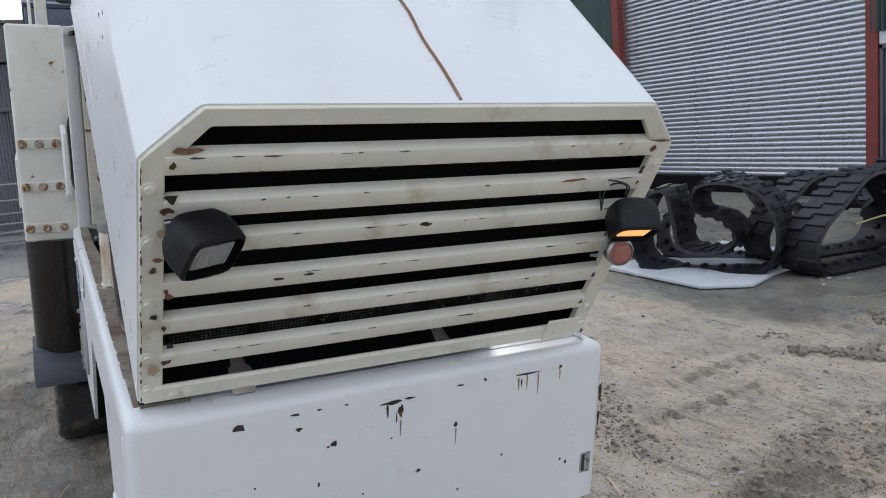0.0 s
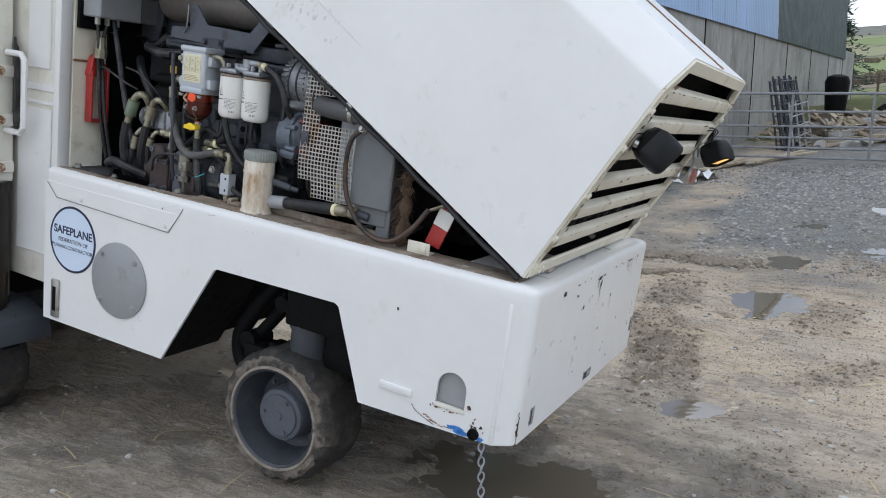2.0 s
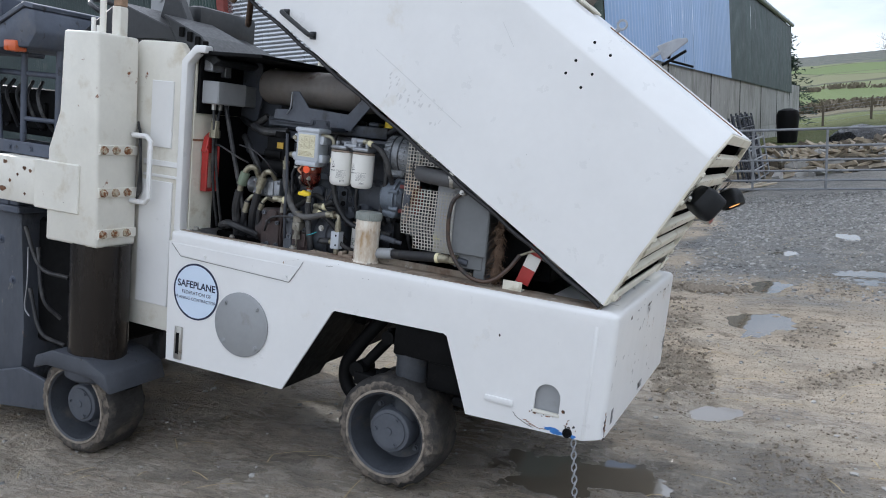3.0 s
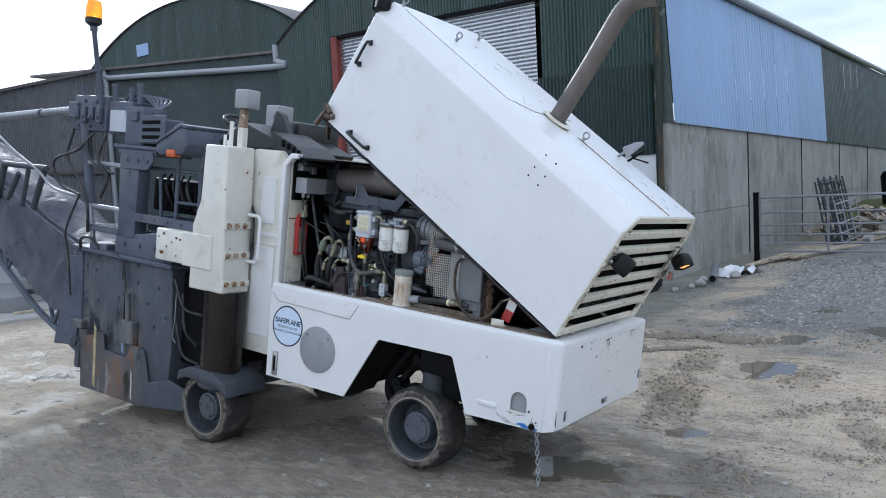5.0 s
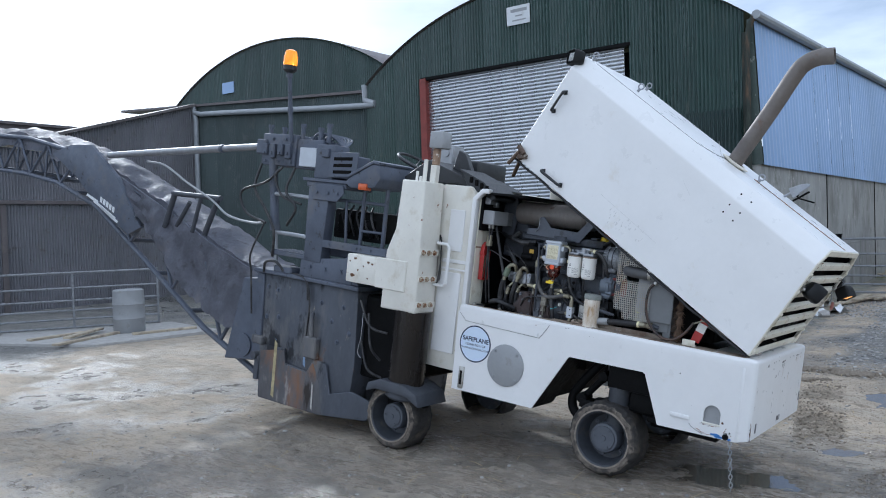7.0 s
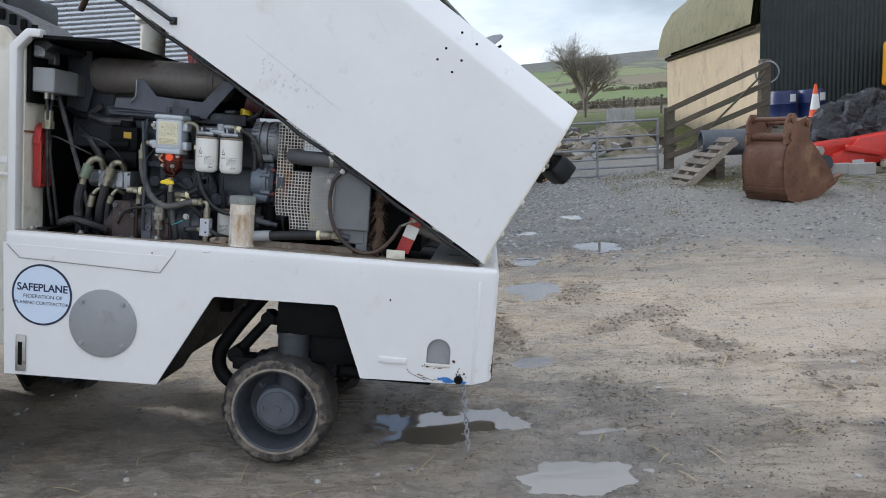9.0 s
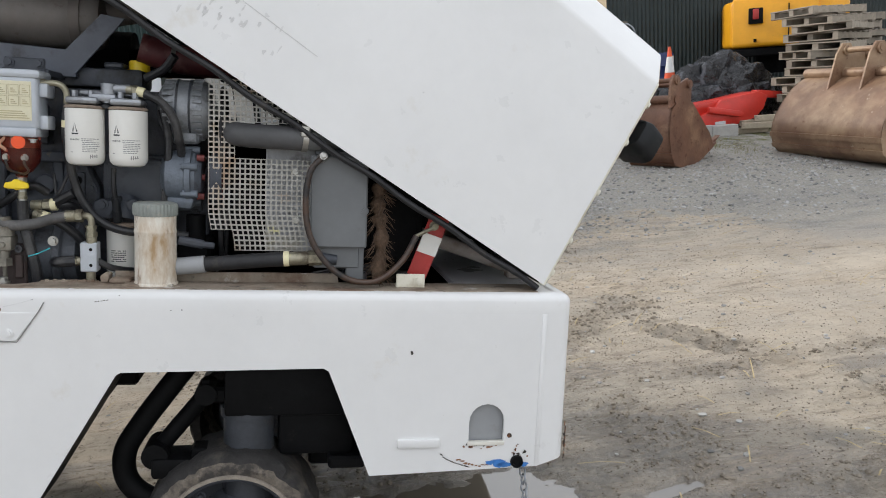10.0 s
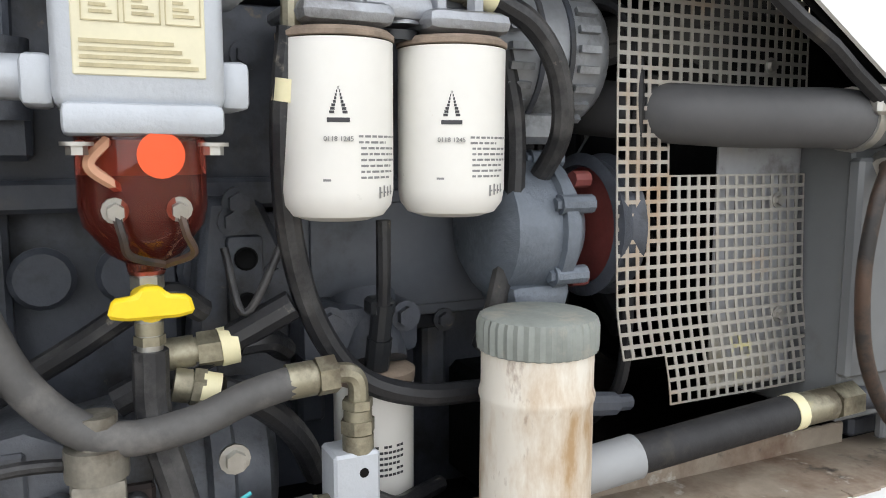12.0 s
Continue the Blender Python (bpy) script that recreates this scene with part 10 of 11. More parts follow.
    part("hinge", bm, M_steel, t)
    return t


def along(x0, y0, x1, y1, z=0.0):
    return Matrix.Translation((x0, y0, z)) @ Matrix.Rotation(math.atan2(y1 - y0, x1 - x0), 4, "Z")


field_gate(along(12.85, 1.48, 13.10, -3.55, ground_height(13, -1) + 0.04), 5.0, "closed galvanised six-bar field gate beside the concrete wall")
bm = bmesh.new()
box(bm, (12.80, 1.50, 0.0), (12.90, 1.60, 1.46), 0.006)
box(bm, (12.785, 1.485, 1.46), (12.915, 1.615, 1.475), 0.004)
t = part("gate_post", bm, M_black)
tagged(t, "dark steel gate post bolted beside the concrete wall", "gate post")


def timber_post(name, x, y, top, w, label):
    z = ground_height(x, y)
    bm = bmesh.new()
    box(bm, (-w / 2, -w / 2, -0.15), (w / 2, w / 2, top - z), 0.012)
    ob = part(name, bm, M_timber, m=pose(x, y, z, 0.8, -0.6, 8))
    return tagged(ob, label, "fence post", "timber fence posts")


timber_post("fence_post", 13.12, -3.74, 1.60, 0.17, "square dark timber post that the field gate closes on")
timber_post("fence_post", 13.1, -5.62, 2.45, 0.19, "tall dark timber post with a coil of wire on it")
rails = thing("rail_fence", "dark timber rails sloping up to a tall post", "fence")
for k, (a, b) in enumerate(((1.52, 2.36), (1.16, 1.98), (0.86, 1.62), (0.58, 1.26))):
    bm = bmesh.new()
    p, q = Vector((13.00, -3.66, a)), Vector((12.97, -5.70, b))
    d = (q - p)
    box(bm, (0, -0.02, -0.055), (d.length, 0.02, 0.055), 0.006)
    part("rail", bm, M_timber, rails, m=Matrix.Translation(p) @ d.to_track_quat("X", "Z").to_matrix().to_4x4())
bm = bmesh.new()
rod(bm, (12.9, -4.1, 0.75), (12.88, -5.6, 2.2), 0.022, 8)
part("brace", bm, M_timber, rails, "thin slanting pole")
bm = bmesh.new()
for k in range(7):
    r = 0.20 + 0.02 * rnd.random()
    tube(bm, [(r * math.cos(a) * (1 + 0.1 * rnd.random()), r * math.sin(a) * 1.05, 0.012 * k + 0.02 * rnd.random()) for a in [2 * math.pi * i / 10 for i in range(11)]], 0.006, 5, 4)
ob = part("wire_coil", bm, M_zinc, m=pose(12.98, -5.66, 2.18, 80, 0, 70))
tagged(ob, "coil of loose fence wire hung on a post", "wire")

# hurdles leaning on the concrete wall
def hurdle(m, label, steel, high=1.62, rails=6):
    t = thing("sheep_hurdle", label, "hurdle", m, "hurdles leaning on the wall")
    for x in (0, 0.62, 1.25, 1.88):
        bm = bmesh.new()
        rod(bm, (x, 0, 0), (x, 0, high), 0.024, 8)
        part("upright", bm, steel, t)
    for k in range(rails):
        z = 0.06 + (high - 0.14) * k / (rails - 1)
        bm = bmesh.new()
        rod(bm, (0, 0, z), (1.88, 0, z), 0.018, 8)
        part("rail", bm, steel, t)
    return t


for k, (x, y, rz, lean, tilt, high) in enumerate(((16.75, 0.44, -7, -10, -2, 1.08), (16.85, 0.52, -5, -12, -1, 1.64), (16.7, 0.60, -7, -13, 1, 1.62), (17.0, 0.70, -5, -11, -1, 1.66), (16.9, 0.80, -4, -10, 0, 1.55))):
    hurdle(pose(x, y, ground_height(x, y) - 0.02, lean, tilt, rz), "low galvanised sheep hurdle leaning on darker hurdles" if k == 0 else "dark weathered steel sheep hurdle leaning on the concrete wall", M_zinc if k == 0 else M_dark, high, 5 if k == 0 else 7)

# planks, pipe, film and stones along the foot of the wall
for k, (x, y, rz, le, w) in enumerate(((12.3, 1.40, -18, 3.6, 0.11), (12.6, 1.25, -24, 3.2, 0.10), (11.9, 1.50, -8, 2.2, 0.15), (12.9, 0.9, -14, 3.0, 0.09))):
    bm = bmesh.new()
    box(bm, (0, -w / 2, 0), (le, w / 2, 0.035), 0.004)
    ob = part("plank", bm, M_plank, m=pose(x, y, ground_height(x, y) + 0.03 + 0.036 * (k % 2), 0, -0.6, rz))
    tagged(ob, "long weathered plank lying by the concrete wall", "plank", "planks by the wall")
bm = bmesh.new()
lathe(bm, [(0.06, 0), (0.068, 0), (0.068, 1.0), (0.06, 1.0), (0.06, 0)], 20)
ob = part("drain_pipe", bm, M_ribbed, m=pose(9.75, 1.62, ground_height(9.8, 1.6) + 0.07, 0, 84, 12))
tagged(ob, "short length of grey drain pipe on gravel", "pipe")


def rock(name, x, y, r, mat, label, cat, group="", sq=0.7, seed=0):
    bm = bmesh.new()
    bmesh.ops.create_icosphere(bm, subdivisions=2, radius=r)
    for v in bm.verts:
        v.co *= 1 + 0.35 * noise.noise(v.co / r * 1.3 + Vector((seed, 0, 0)))
        v.co.z *= sq
    ob = part(name, bm, mat, m=pose(x, y, ground_height(x, y) + r * sq * 0.55, 0, 0, seed * 40))
    return tagged(ob, label, cat, group)


for k, (x, y, r) in enumerate(((9.35, 1.72, 0.12), (9.6, 1.78, 0.11), (9.85, 1.80, 0.13), (9.1, 1.80, 0.09), (10.4, 1.40, 0.15), (8.7, 1.95, 0.08))):
    rock("stone", x, y, 0.72 * r, M_stone, "rough grey stone at the foot of the wall", "stone", "stones by the wall", 0.75, k)
bm = bmesh.new()
bmesh.ops.create_grid(bm, x_segments=26, y_segments=16, size=0.5)
for v in bm.verts:
    v.co.z = 0.10 + 0.11 * noise.noise(v.co * 4.2) + 0.05 * noise.noise(v.co * 11)
    v.co.z *= step(0.5, 0.25, abs(v.co.x)) * 0.8 + 0.2
ob = part("plastic_film", bm, M_film, m=pose(10.9, 1.50, ground_height(10.9, 1.5) + 0.0, 0, 0, -20) @ Matrix.Diagonal((1.0, 0.5, 1, 1)))
tagged(ob, "crumpled white plastic film on gravel", "plastic film")


# -- pallets --
def pallet(m, label, group="wooden pallets"):
    t = thing("pallet", label, "pallet", m, group)
    def board(name, a, b):
        bm = bmesh.new()
        box(bm, a, b, 0.003)
        return part(name, bm, M_pallet, t, smooth=False)
    for k in range(7):
        y = -0.6 + 0.182 * k
        board("deck_board", (-0.5, y, 0.122), (0.5, y + (0.12 if k % 3 == 0 else 0.095), 0.142))
    for x in (-0.5, -0.05, 0.4):
        board("bearer", (x, -0.6, 0.02), (x + 0.1, 0.6, 0.12))
    for y in (-0.6, -0.05, 0.5):
        board("bottom_board", (-0.5, y, 0.0), (0.5, y + 0.1, 0.02))
    return t


# one leaning across the foot of the fence, deck to the camera side
bl, tl, br = Vector((11.25, -3.31, 0.27)), Vector((11.36, -4.07, 0.95)), Vector((10.12, -3.33, 0.17))
ey = (tl - bl).normalized()
ex = (br - bl).normalized()
ez = ey.cross(ex).normalized() if ey.cross(ex).z > 0 else ex.cross(ey).normalized()
ex = ey.cross(ez)
lean = Matrix((( ex.x, ey.x, ez.x, 0), (ex.y, ey.y, ez.y, 0), (ex.z, ey.z, ez.z, 0), (0, 0, 0, 1)))
pallet(Matrix.Translation((bl + br) / 2 + ey * 0.58 - ez * 0.10) @ lean, "grey wooden pallet leaning on the culvert pipe")
stack = []
for k in range(14):
    stack.append(pallet(pose(11.0 + 0.16 * rnd.uniform(-1, 1), -8.70 + 0.20 * rnd.uniform(-1, 1), ground_height(11, -8.2) + 0.147 * k, rnd.uniform(-1.5, 1.5), rnd.uniform(-1.5, 1.5), 20 + rnd.uniform(-22, 22)), "grey wooden pallet in an uneven stack"))
    bpy.context.view_layer.update()
for k in range(13):
    copy_thing(stack[0], pose(11.7 + 0.08 * rnd.uniform(-1, 1), -9.55 + 0.08 * rnd.uniform(-1, 1), ground_height(11.7, -9.5) + 0.147 * k, rnd.uniform(-1, 1), rnd.uniform(-1, 1), 25 + rnd.uniform(-10, 10)))
for k in range(9):
    copy_thing(stack[0], pose(10.7 + 0.08 * rnd.uniform(-1, 1), -10.75 + 0.08 * rnd.uniform(-1, 1), ground_height(10.7, -10.7) + 0.147 * k, 0, 0, 40 + rnd.uniform(-10, 10)))
for k in range(6):
    for x, y in ((13.2, -6.30), (14.5, -6.75)):
        if x > 14 and k > 3:
            continue
        copy_thing(stack[0], pose(x, y, ground_height(x, y) + 0.145 * k, 0, 0, 90 + rnd.uniform(-2, 2)))

# -- culvert pipe --
bm = bmesh.new()
prof = [(0.20, 0.0)]
for k in range(40):
    prof += [(0.235, 0.03 * k), (0.235, 0.03 * k + 0.014), (0.222, 0.03 * k + 0.017), (0.222, 0.03 * k + 0.027)]
prof += [(0.235, 1.21), (0.20, 1.21), (0.20, 0.0)]
lathe(bm, prof, 32)
cz = ground_height(11, -4.5) + 0.62
ob = part("culvert_pipe", bm, M_ribbed, m=axis_to((11.15, -3.88, cz), (-0.02, -1, -0.01)))
tagged(ob, "length of grey ribbed culvert pipe lying on timbers", "pipe")
for k, (y, h) in enumerate(((-4.1, 0.385), (-4.85, 0.385))):
    bm = bmesh.new()
    for j in range(3):
        box(bm, (10.65, y - 0.08, ground_height(11, -4.5) - 0.03 + j * 0.135), (11.65, y + 0.08, ground_height(11, -4.5) + 0.10 + j * 0.135), 0.008)
    ob = part("timber_baulk", bm, M_timber)
    tagged(ob, "stacked dark timber baulks under a pipe", "timber", "timber baulks")


# -- digger buckets --
NARROW = [(0.22, 0.96), (0.05, 0.80), (0.0, 0.45), (0.08, 0.12), (0.30, 0.0), (0.75, 0.02), (1.22, 0.20)]
WIDE = [(0.58, 0.97), (0.30, 0.80), (0.06, 0.48), (0.03, 0.22), (0.18, 0.03), (0.55, 0.0), (1.22, 0.12)]


def bucket(m, width, s, label, outline=NARROW, teeth=False, steel=M_bucket):
    """A bucket standing on its floor; x across, y towards the mouth, z up."""
    t = thing("digger_bucket", label, "digger bucket", m, "digger buckets in the yard")
    prof = smooth_line([(0, a, b) for a, b in outline], 5)
    back = outline[0][0] - 0.22
    prof = [(p.y * s, p.z * s) for p in prof]
    th = 0.025
    bm = bmesh.new()
    inner = []
    for i, p in enumerate(prof):
        a, b = prof[max(i - 1, 0)], prof[min(i + 1, len(prof) - 1)]
        d = Vector((b[0] - a[0], b[1] - a[1])).normalized()
        inner.append((p[0] - d.y * th, p[1] + d.x * th))
    prism(bm, prof + inner[::-1], -width / 2, width / 2, "x")
    part("shell", bm, steel, t)
    for x in (-width / 2, width / 2 - 0.022):
        bm = bmesh.new()
        prism(bm, prof + [(1.10 * s, 0.42 * s), ((0.62 + back) * s, 0.90 * s), ((0.30 + back) * s, 1.0 * s)], x - 0.004, x + 0.026, "x")
        part("side_plate", bm, steel, t)
    bm = bmesh.new()
    rod(bm, (-width / 2 - 0.01, (0.19 + back) * s, 0.98 * s), (width / 2 + 0.01, (0.19 + back) * s, 0.98 * s), 0.06 * s, 14)
    part("top_tube", bm, steel, t)
    gap = 0.24 * s if width > 1.2 else width / 2 - 0.03
    for x in (-gap, gap):
        bm = bmesh.new()
        prism(bm, [((a + back) * s, b * s) for a, b in ((0.02 - 0.3 * back, 0.86 - 0.4 * back), (0.06, 1.20), (0.14, 1.32), (0.26, 1.32), (0.32, 1.20), (0.52, 1.26), (0.62, 1.18), (0.60, 0.9), (0.3, 0.92))], x - 0.018, x + 0.018, "x", 0.006, 1)
        part("ear", bm, steel, t)
    for y, z in ((0.20 + back, 1.24), (0.53 + back, 1.17)):
        bm = bmesh.new()
        rod(bm, (-gap - 0.06, y * s, z * s), (gap + 0.06, y * s, z * s), 0.035 * s, 14)
        rod(bm, (-gap - 0.05, y * s, z * s), (-gap + 0.05, y * s, z * s), 0.06 * s, 14)
        rod(bm, (gap - 0.05, y * s, z * s), (gap + 0.05, y * s, z * s), 0.06 * s, 14)
        part("pin", bm, steel, t)
    for i, z0 in ((0, 0.07), (1, 0.16)):
        bm = bmesh.new()
        k = 16 if i == 0 else 13
        a, b = prof[k], prof[k + 1]
        prism(bm, [(a[0] - 0.02, a[1] - 0.005), (a[0] + 0.01, a[1]), (b[0] + 0.01, b[1]), (b[0] - 0.014, b[1] - 0.014)], -width / 2 - 0.012, width / 2 + 0.012, "x")
        part("wear_strip", bm, steel, t)
    bm = bmesh.new()
    e = prof[-1]
    prism(bm, [(e[0] - 0.16, e[1] - 0.05), (e[0] + 0.05, e[1] + 0.045), (e[0] + 0.05, e[1] + 0.07), (e[0] - 0.16, e[1] + 0.0)], -width / 2 - 0.012, width / 2 + 0.012, "x")
    part("cutting_edge", bm, steel, t)
    if teeth:
        for k in range(4):
            x = -width / 2 + 0.06 + (width - 0.12) * k / 3
            bm = bmesh.new()
            prism(bm, [(e[0], e[1] + 0.02), (e[0] + 0.24, e[1] + 0.15), (e[0] + 0.04, e[1] + 0.10)], x - 0.045, x + 0.045, "x", 0.006, 1)
            part("tooth", bm, steel, t)
    return t


def facing(x, y, dx, dy):
    """A pose on the ground whose y axis points along (dx, dy)."""
    return pose(x, y, ground_height(x, y) - 0.01, 0, 0, math.degrees(math.atan2(dy, dx)) - 90)


bucket(facing(8.34, -4.06, 0.55, -0.84), 0.72, 0.98, "rusty narrow digger bucket standing on gravel", teeth=True)
bucket(facing(7.7, -6.30, 0.14, -1.0), 2.0, 1.20, "wide rusty ditching bucket with two pinned ears", WIDE, steel=M_bucket_tan)

# -- concrete blocks and timber offcuts --
for k, (x, y, rz) in enumerate(((10.75, -6.10, 70), (10.62, -6.48, 80))):
    bm = bmesh.new()
    box(bm, (-0.22, -0.11, 0), (0.22, 0.11, 0.2), 0.008)
    ob = part("concrete_block", bm, M_block, m=pose(x, y, ground_height(x, y) - 0.01, 0, 0, rz))
    tagged(ob, "grey concrete block on the gravel", "concrete block", "concrete blocks")
for k, (x, y, rz, z) in enumerate(((10.7, -6.98, 75, 0), (10.5, -7.15, 60, 0.1), (10.95, -7.3, 100, 0.1), (10.6, -7.45, 70, 0.2))):
    bm = bmesh.new()
    box(bm, (-0.35, -0.05, 0), (0.35, 0.05, 0.1), 0.006)
    ob = part("timber_offcut", bm, M_plank, m=pose(x, y, ground_height(x, y) + z, 0, 0, rz))
    tagged(ob, "sawn timber offcut in a loose pile", "timber", "timber offcuts")

# -- red implement --
gz = ground_height(11.4, -6.3)
t = thing("farm_implement", "bright red steel farm implement arm with a hub", "implement", pose(10.85, -5.56, gz - 0.02, 0, 0, -78) @ Matrix.Diagonal((1.12, 1.12, 1.1, 1)))
bm = bmesh.new()
prism(bm, [(0.30, 0.05), (0.72, 0.03), (1.55, 0.20), (1.72, 0.34), (1.80, 0.54), (1.62, 0.62), (0.86, 0.53), (0.72, 0.40), (0.42, 0.30)], -0.20, 0.20, "y", 0.012)
part("body", bm, M_bright_red, t)
bm = bmesh.new()
prism(bm, [(-0.12, 0.44), (-0.10, 0.34), (0.40, 0.24), (0.90, 0.44), (0.86, 0.54), (0.30, 0.50)], -0.14, 0.16, "y", 0.012)
part("gear_case", bm, M_bright_red, t)
bm = bmesh.new()
prism(bm, [(1.60, 0.52), (2.35, 0.46), (2.38, 0.56), (1.70, 0.64)], -0.06, 0.06, "y", 0.01)
part("drawbar", bm, M_bright_red, t)
bm = bmesh.new()
prism(bm, [(0.58, 0.36), (1.20, 0.24), (1.26, 0.30), (1.18, 0.34), (0.60, 0.45)], -0.27, -0.20, "y", 0.01)
part("guard", bm, M_bright_red, t)
for a, z, r, mat in ((0.12, 0.38, 0.075, M_steel), (0.22, 0.18, 0.13, M_dark), (-0.08, 0.40, 0.09, M_dark)):
    bm = bmesh.new()
    rod(bm, (a, -0.30, z), (a, 0.05, z), r, 20)
    rod(bm, (a, -0.33, z), (a, -0.28, z), r * 0.45, 14)
    part("hub", bm, mat, t, "round bearing hub")
bm = bmesh.new()
box(bm, (0.74, -0.212, 0.14), (0.94, -0.201, 0.20), 0.002)
part("plate", bm, M_label, t, "small pale maker's plate")
bm = bmesh.new()
box(bm, (0.2, -0.18, 0.0), (0.5, 0.18, 0.10), 0.01)
part("stand", bm, M_timber, t, "timber packing")
bm = bmesh.new()
box(bm, (1.3, -0.18, 0.0), (1.5, 0.18, 0.42), 0.01)
part("stand", bm, M_timber, t, "timber packing")

# -- sheeted heap --
bm = bmesh.new()
bmesh.ops.create_icosphere(bm, subdivisions=5, radius=1.0)
for v in bm.verts:
    p = v.co.copy()
    fold = 0.14 * abs(noise.noise(p * 2.3)) * 2 + 0.10 * abs(noise.noise(p * 5.5 + Vector((3, 1, 0)))) * 2
    v.co = p * (0.80 + fold + 0.16 * noise.noise(p * 1.1))
    if v.co.z < 0:
        v.co.x *= 1 + 0.25 * -v.co.z
        v.co.y *= 1 + 0.25 * -v.co.z
        v.co.z *= 0.3
hz = ground_height(12.2, -6.7)
ob = part("tarpaulin_cover", bm, M_tarp, m=pose(12.0, -7.08, hz + 0.10, 0, 0, 10) @ Matrix.Diagonal((0.62, 1.62, 1.28, 1)))
tagged(ob, "heap covered with crumpled black plastic sheet", "tarpaulin")
bm = bmesh.new()
bmesh.ops.create_icosphere(bm, subdivisions=4, radius=1.0)
for v in bm.verts:
    p = v.co.copy()
    v.co = p * (0.8 + 0.2 * abs(noise.noise(p * 2.6 + Vector((7, 0, 0)))) * 2)
    v.co.z *= 0.35 if v.co.z < 0 else 1
ob = part("tarpaulin_cover", bm, M_tarp, m=pose(12.5, -8.1, hz + 0.12, 0, 0, 20) @ Matrix.Diagonal((0.6, 0.9, 0.95, 1)))
tagged(ob, "low heap under dark plastic sheet", "tarpaulin")

# -- drums and cone on the pallets --
top = ground_height(13.2, -6.75) + 0.145 * 6
for k, (x, y) in enumerate(((14.5, -6.50), (14.5, -7.12))):
    z = ground_height(14.5, -6.75) + 0.145 * 4
    t = thing("plastic_drum", "blue plastic drum with a pale label", "drum", pose(x, y, z, 0, 0, 200), "blue drums")
    bm = bmesh.new()
    lathe(bm, [(0.0, 0.0), (0.26, 0.0), (0.285, 0.03), (0.29, 0.25), (0.30, 0.27), (0.29, 0.29), (0.29, 0.58), (0.30, 0.60), (0.29, 0.62), (0.285, 0.84), (0.26, 0.88), (0.24, 0.88), (0.23, 0.86), (0.0, 0.86)], 28)
    part("barrel", bm, M_blue_plastic, t)
    bm = bmesh.new()
    rod(bm, (0.13, 0, 0.86), (0.13, 0, 0.885), 0.035, 12)
    part("bung", bm, M_black, t)
    bm = bmesh.new()
    for a in range(-3, 3):
        c0, c1 = radians(a * 6 + 12), radians(a * 6 + 18)
        f = [bm.verts.new((0.293 * math.cos(q), 0.293 * math.sin(q), z)) for q, z in ((c0, 0.64), (c1, 0.64), (c1, 0.80), (c0, 0.80))]
        bm.faces.new(f)
    part("label", bm, M_label, t, "pale paper label")
t = thing("traffic_cone", "orange traffic cone with a white sleeve", "traffic cone", pose(12.95, -6.60, top, 0, 0, 15) @ Matrix.Diagonal((0.86, 0.86, 0.86, 1)))
bm = bmesh.new()
box(bm, (-0.19, -0.19, 0), (0.19, 0.19, 0.03), 0.01)
part("base", bm, M_black, t)
bm = bmesh.new()
lathe(bm, [(0.15, 0.03), (0.13, 0.05), (0.03, 0.78), (0.0, 0.785)], 24)
part("cone", bm, M_cone, t)
bm = bmesh.new()
lathe(bm, [(0.113, 0.20), (0.064, 0.56), (0.058, 0.56), (0.108, 0.20)], 24)
part("sleeve", bm, M_sleeve, t)

# -- yellow excavator --
ez0 = ground_height(14.0, -9.2)
t = thing("excavator", "yellow tracked excavator parked by the shed", "excavator", pose(14.2, -9.85, ez0, 0, 0, -28))
bm = bmesh.new()
prism(bm, [(-1.25, -0.75), (-1.05, 0.35), (-0.85, 1.1), (-0.2, 1.25), (1.4, 1.25), (1.4, -1.2), (-0.9, -1.2)], 1.42, 2.40, "z", 0.10, 3)
part("house", bm, M_digger, t)
bm = bmesh.new()
prism(bm, [(-1.285, 1.48), (-1.26, 1.42), (-1.0, 1.39), (-0.9, 1.43), (-0.9, 2.38), (-1.0, 2.44), (-1.2, 2.40)], -0.70, 0.95, "y", 0.05, 3, Matrix.Rotation(radians(-6), 4, "Z"))
part("counterweight", bm, M_digger, t, "rounded yellow counterweight")
bm = bmesh.new()
box(bm, (-1.33, 0.56, 1.97), (-1.22, 0.68, 2.18), 0.02, 2)
part("rear_lamp", bm, M_red, t, "red rear lamp in a dark surround")
bm = bmesh.new()
box(bm, (-1.312, 0.48, 1.88), (-1.22, 0.76, 2.20), 0.02, 2)
part("lamp_surround", bm, M_black, t)
bm = bmesh.new()
box(bm, (-1.31, -0.02, 1.44), (-1.22, 0.0, 2.24), 0.002)
part("panel_seam", bm, M_black, t)
bm = bmesh.new()
box(bm, (-1.315, 0.60, 1.52), (-1.22, 0.66, 1.58), 0.004)
part("latch", bm, M_black, t)
bm = bmesh.new()
box(bm, (0.1, -1.15, 2.3), (1.3, -0.2, 3.6), 0.08, 2)
part("cab", bm, M_black, t, "dark glazed cab")
bm = bmesh.new()
rod(bm, (0, 0, 0.85), (0, 0, 1.44), 0.55, 24)
box(bm, (-1.15, -1.0, 1.22), (1.2, 1.1, 1.40), 0.03, 1)
part("slew_ring", bm, M_black, t)
bm = bmesh.new()
rod(bm, (-0.95, -0.3, 2.38), (-0.95, -0.3, 2.52), 0.07, 14)
part("filler_cap", bm, M_digger, t)
for y in (-1.25, 0.75):
    bm = bmesh.new()
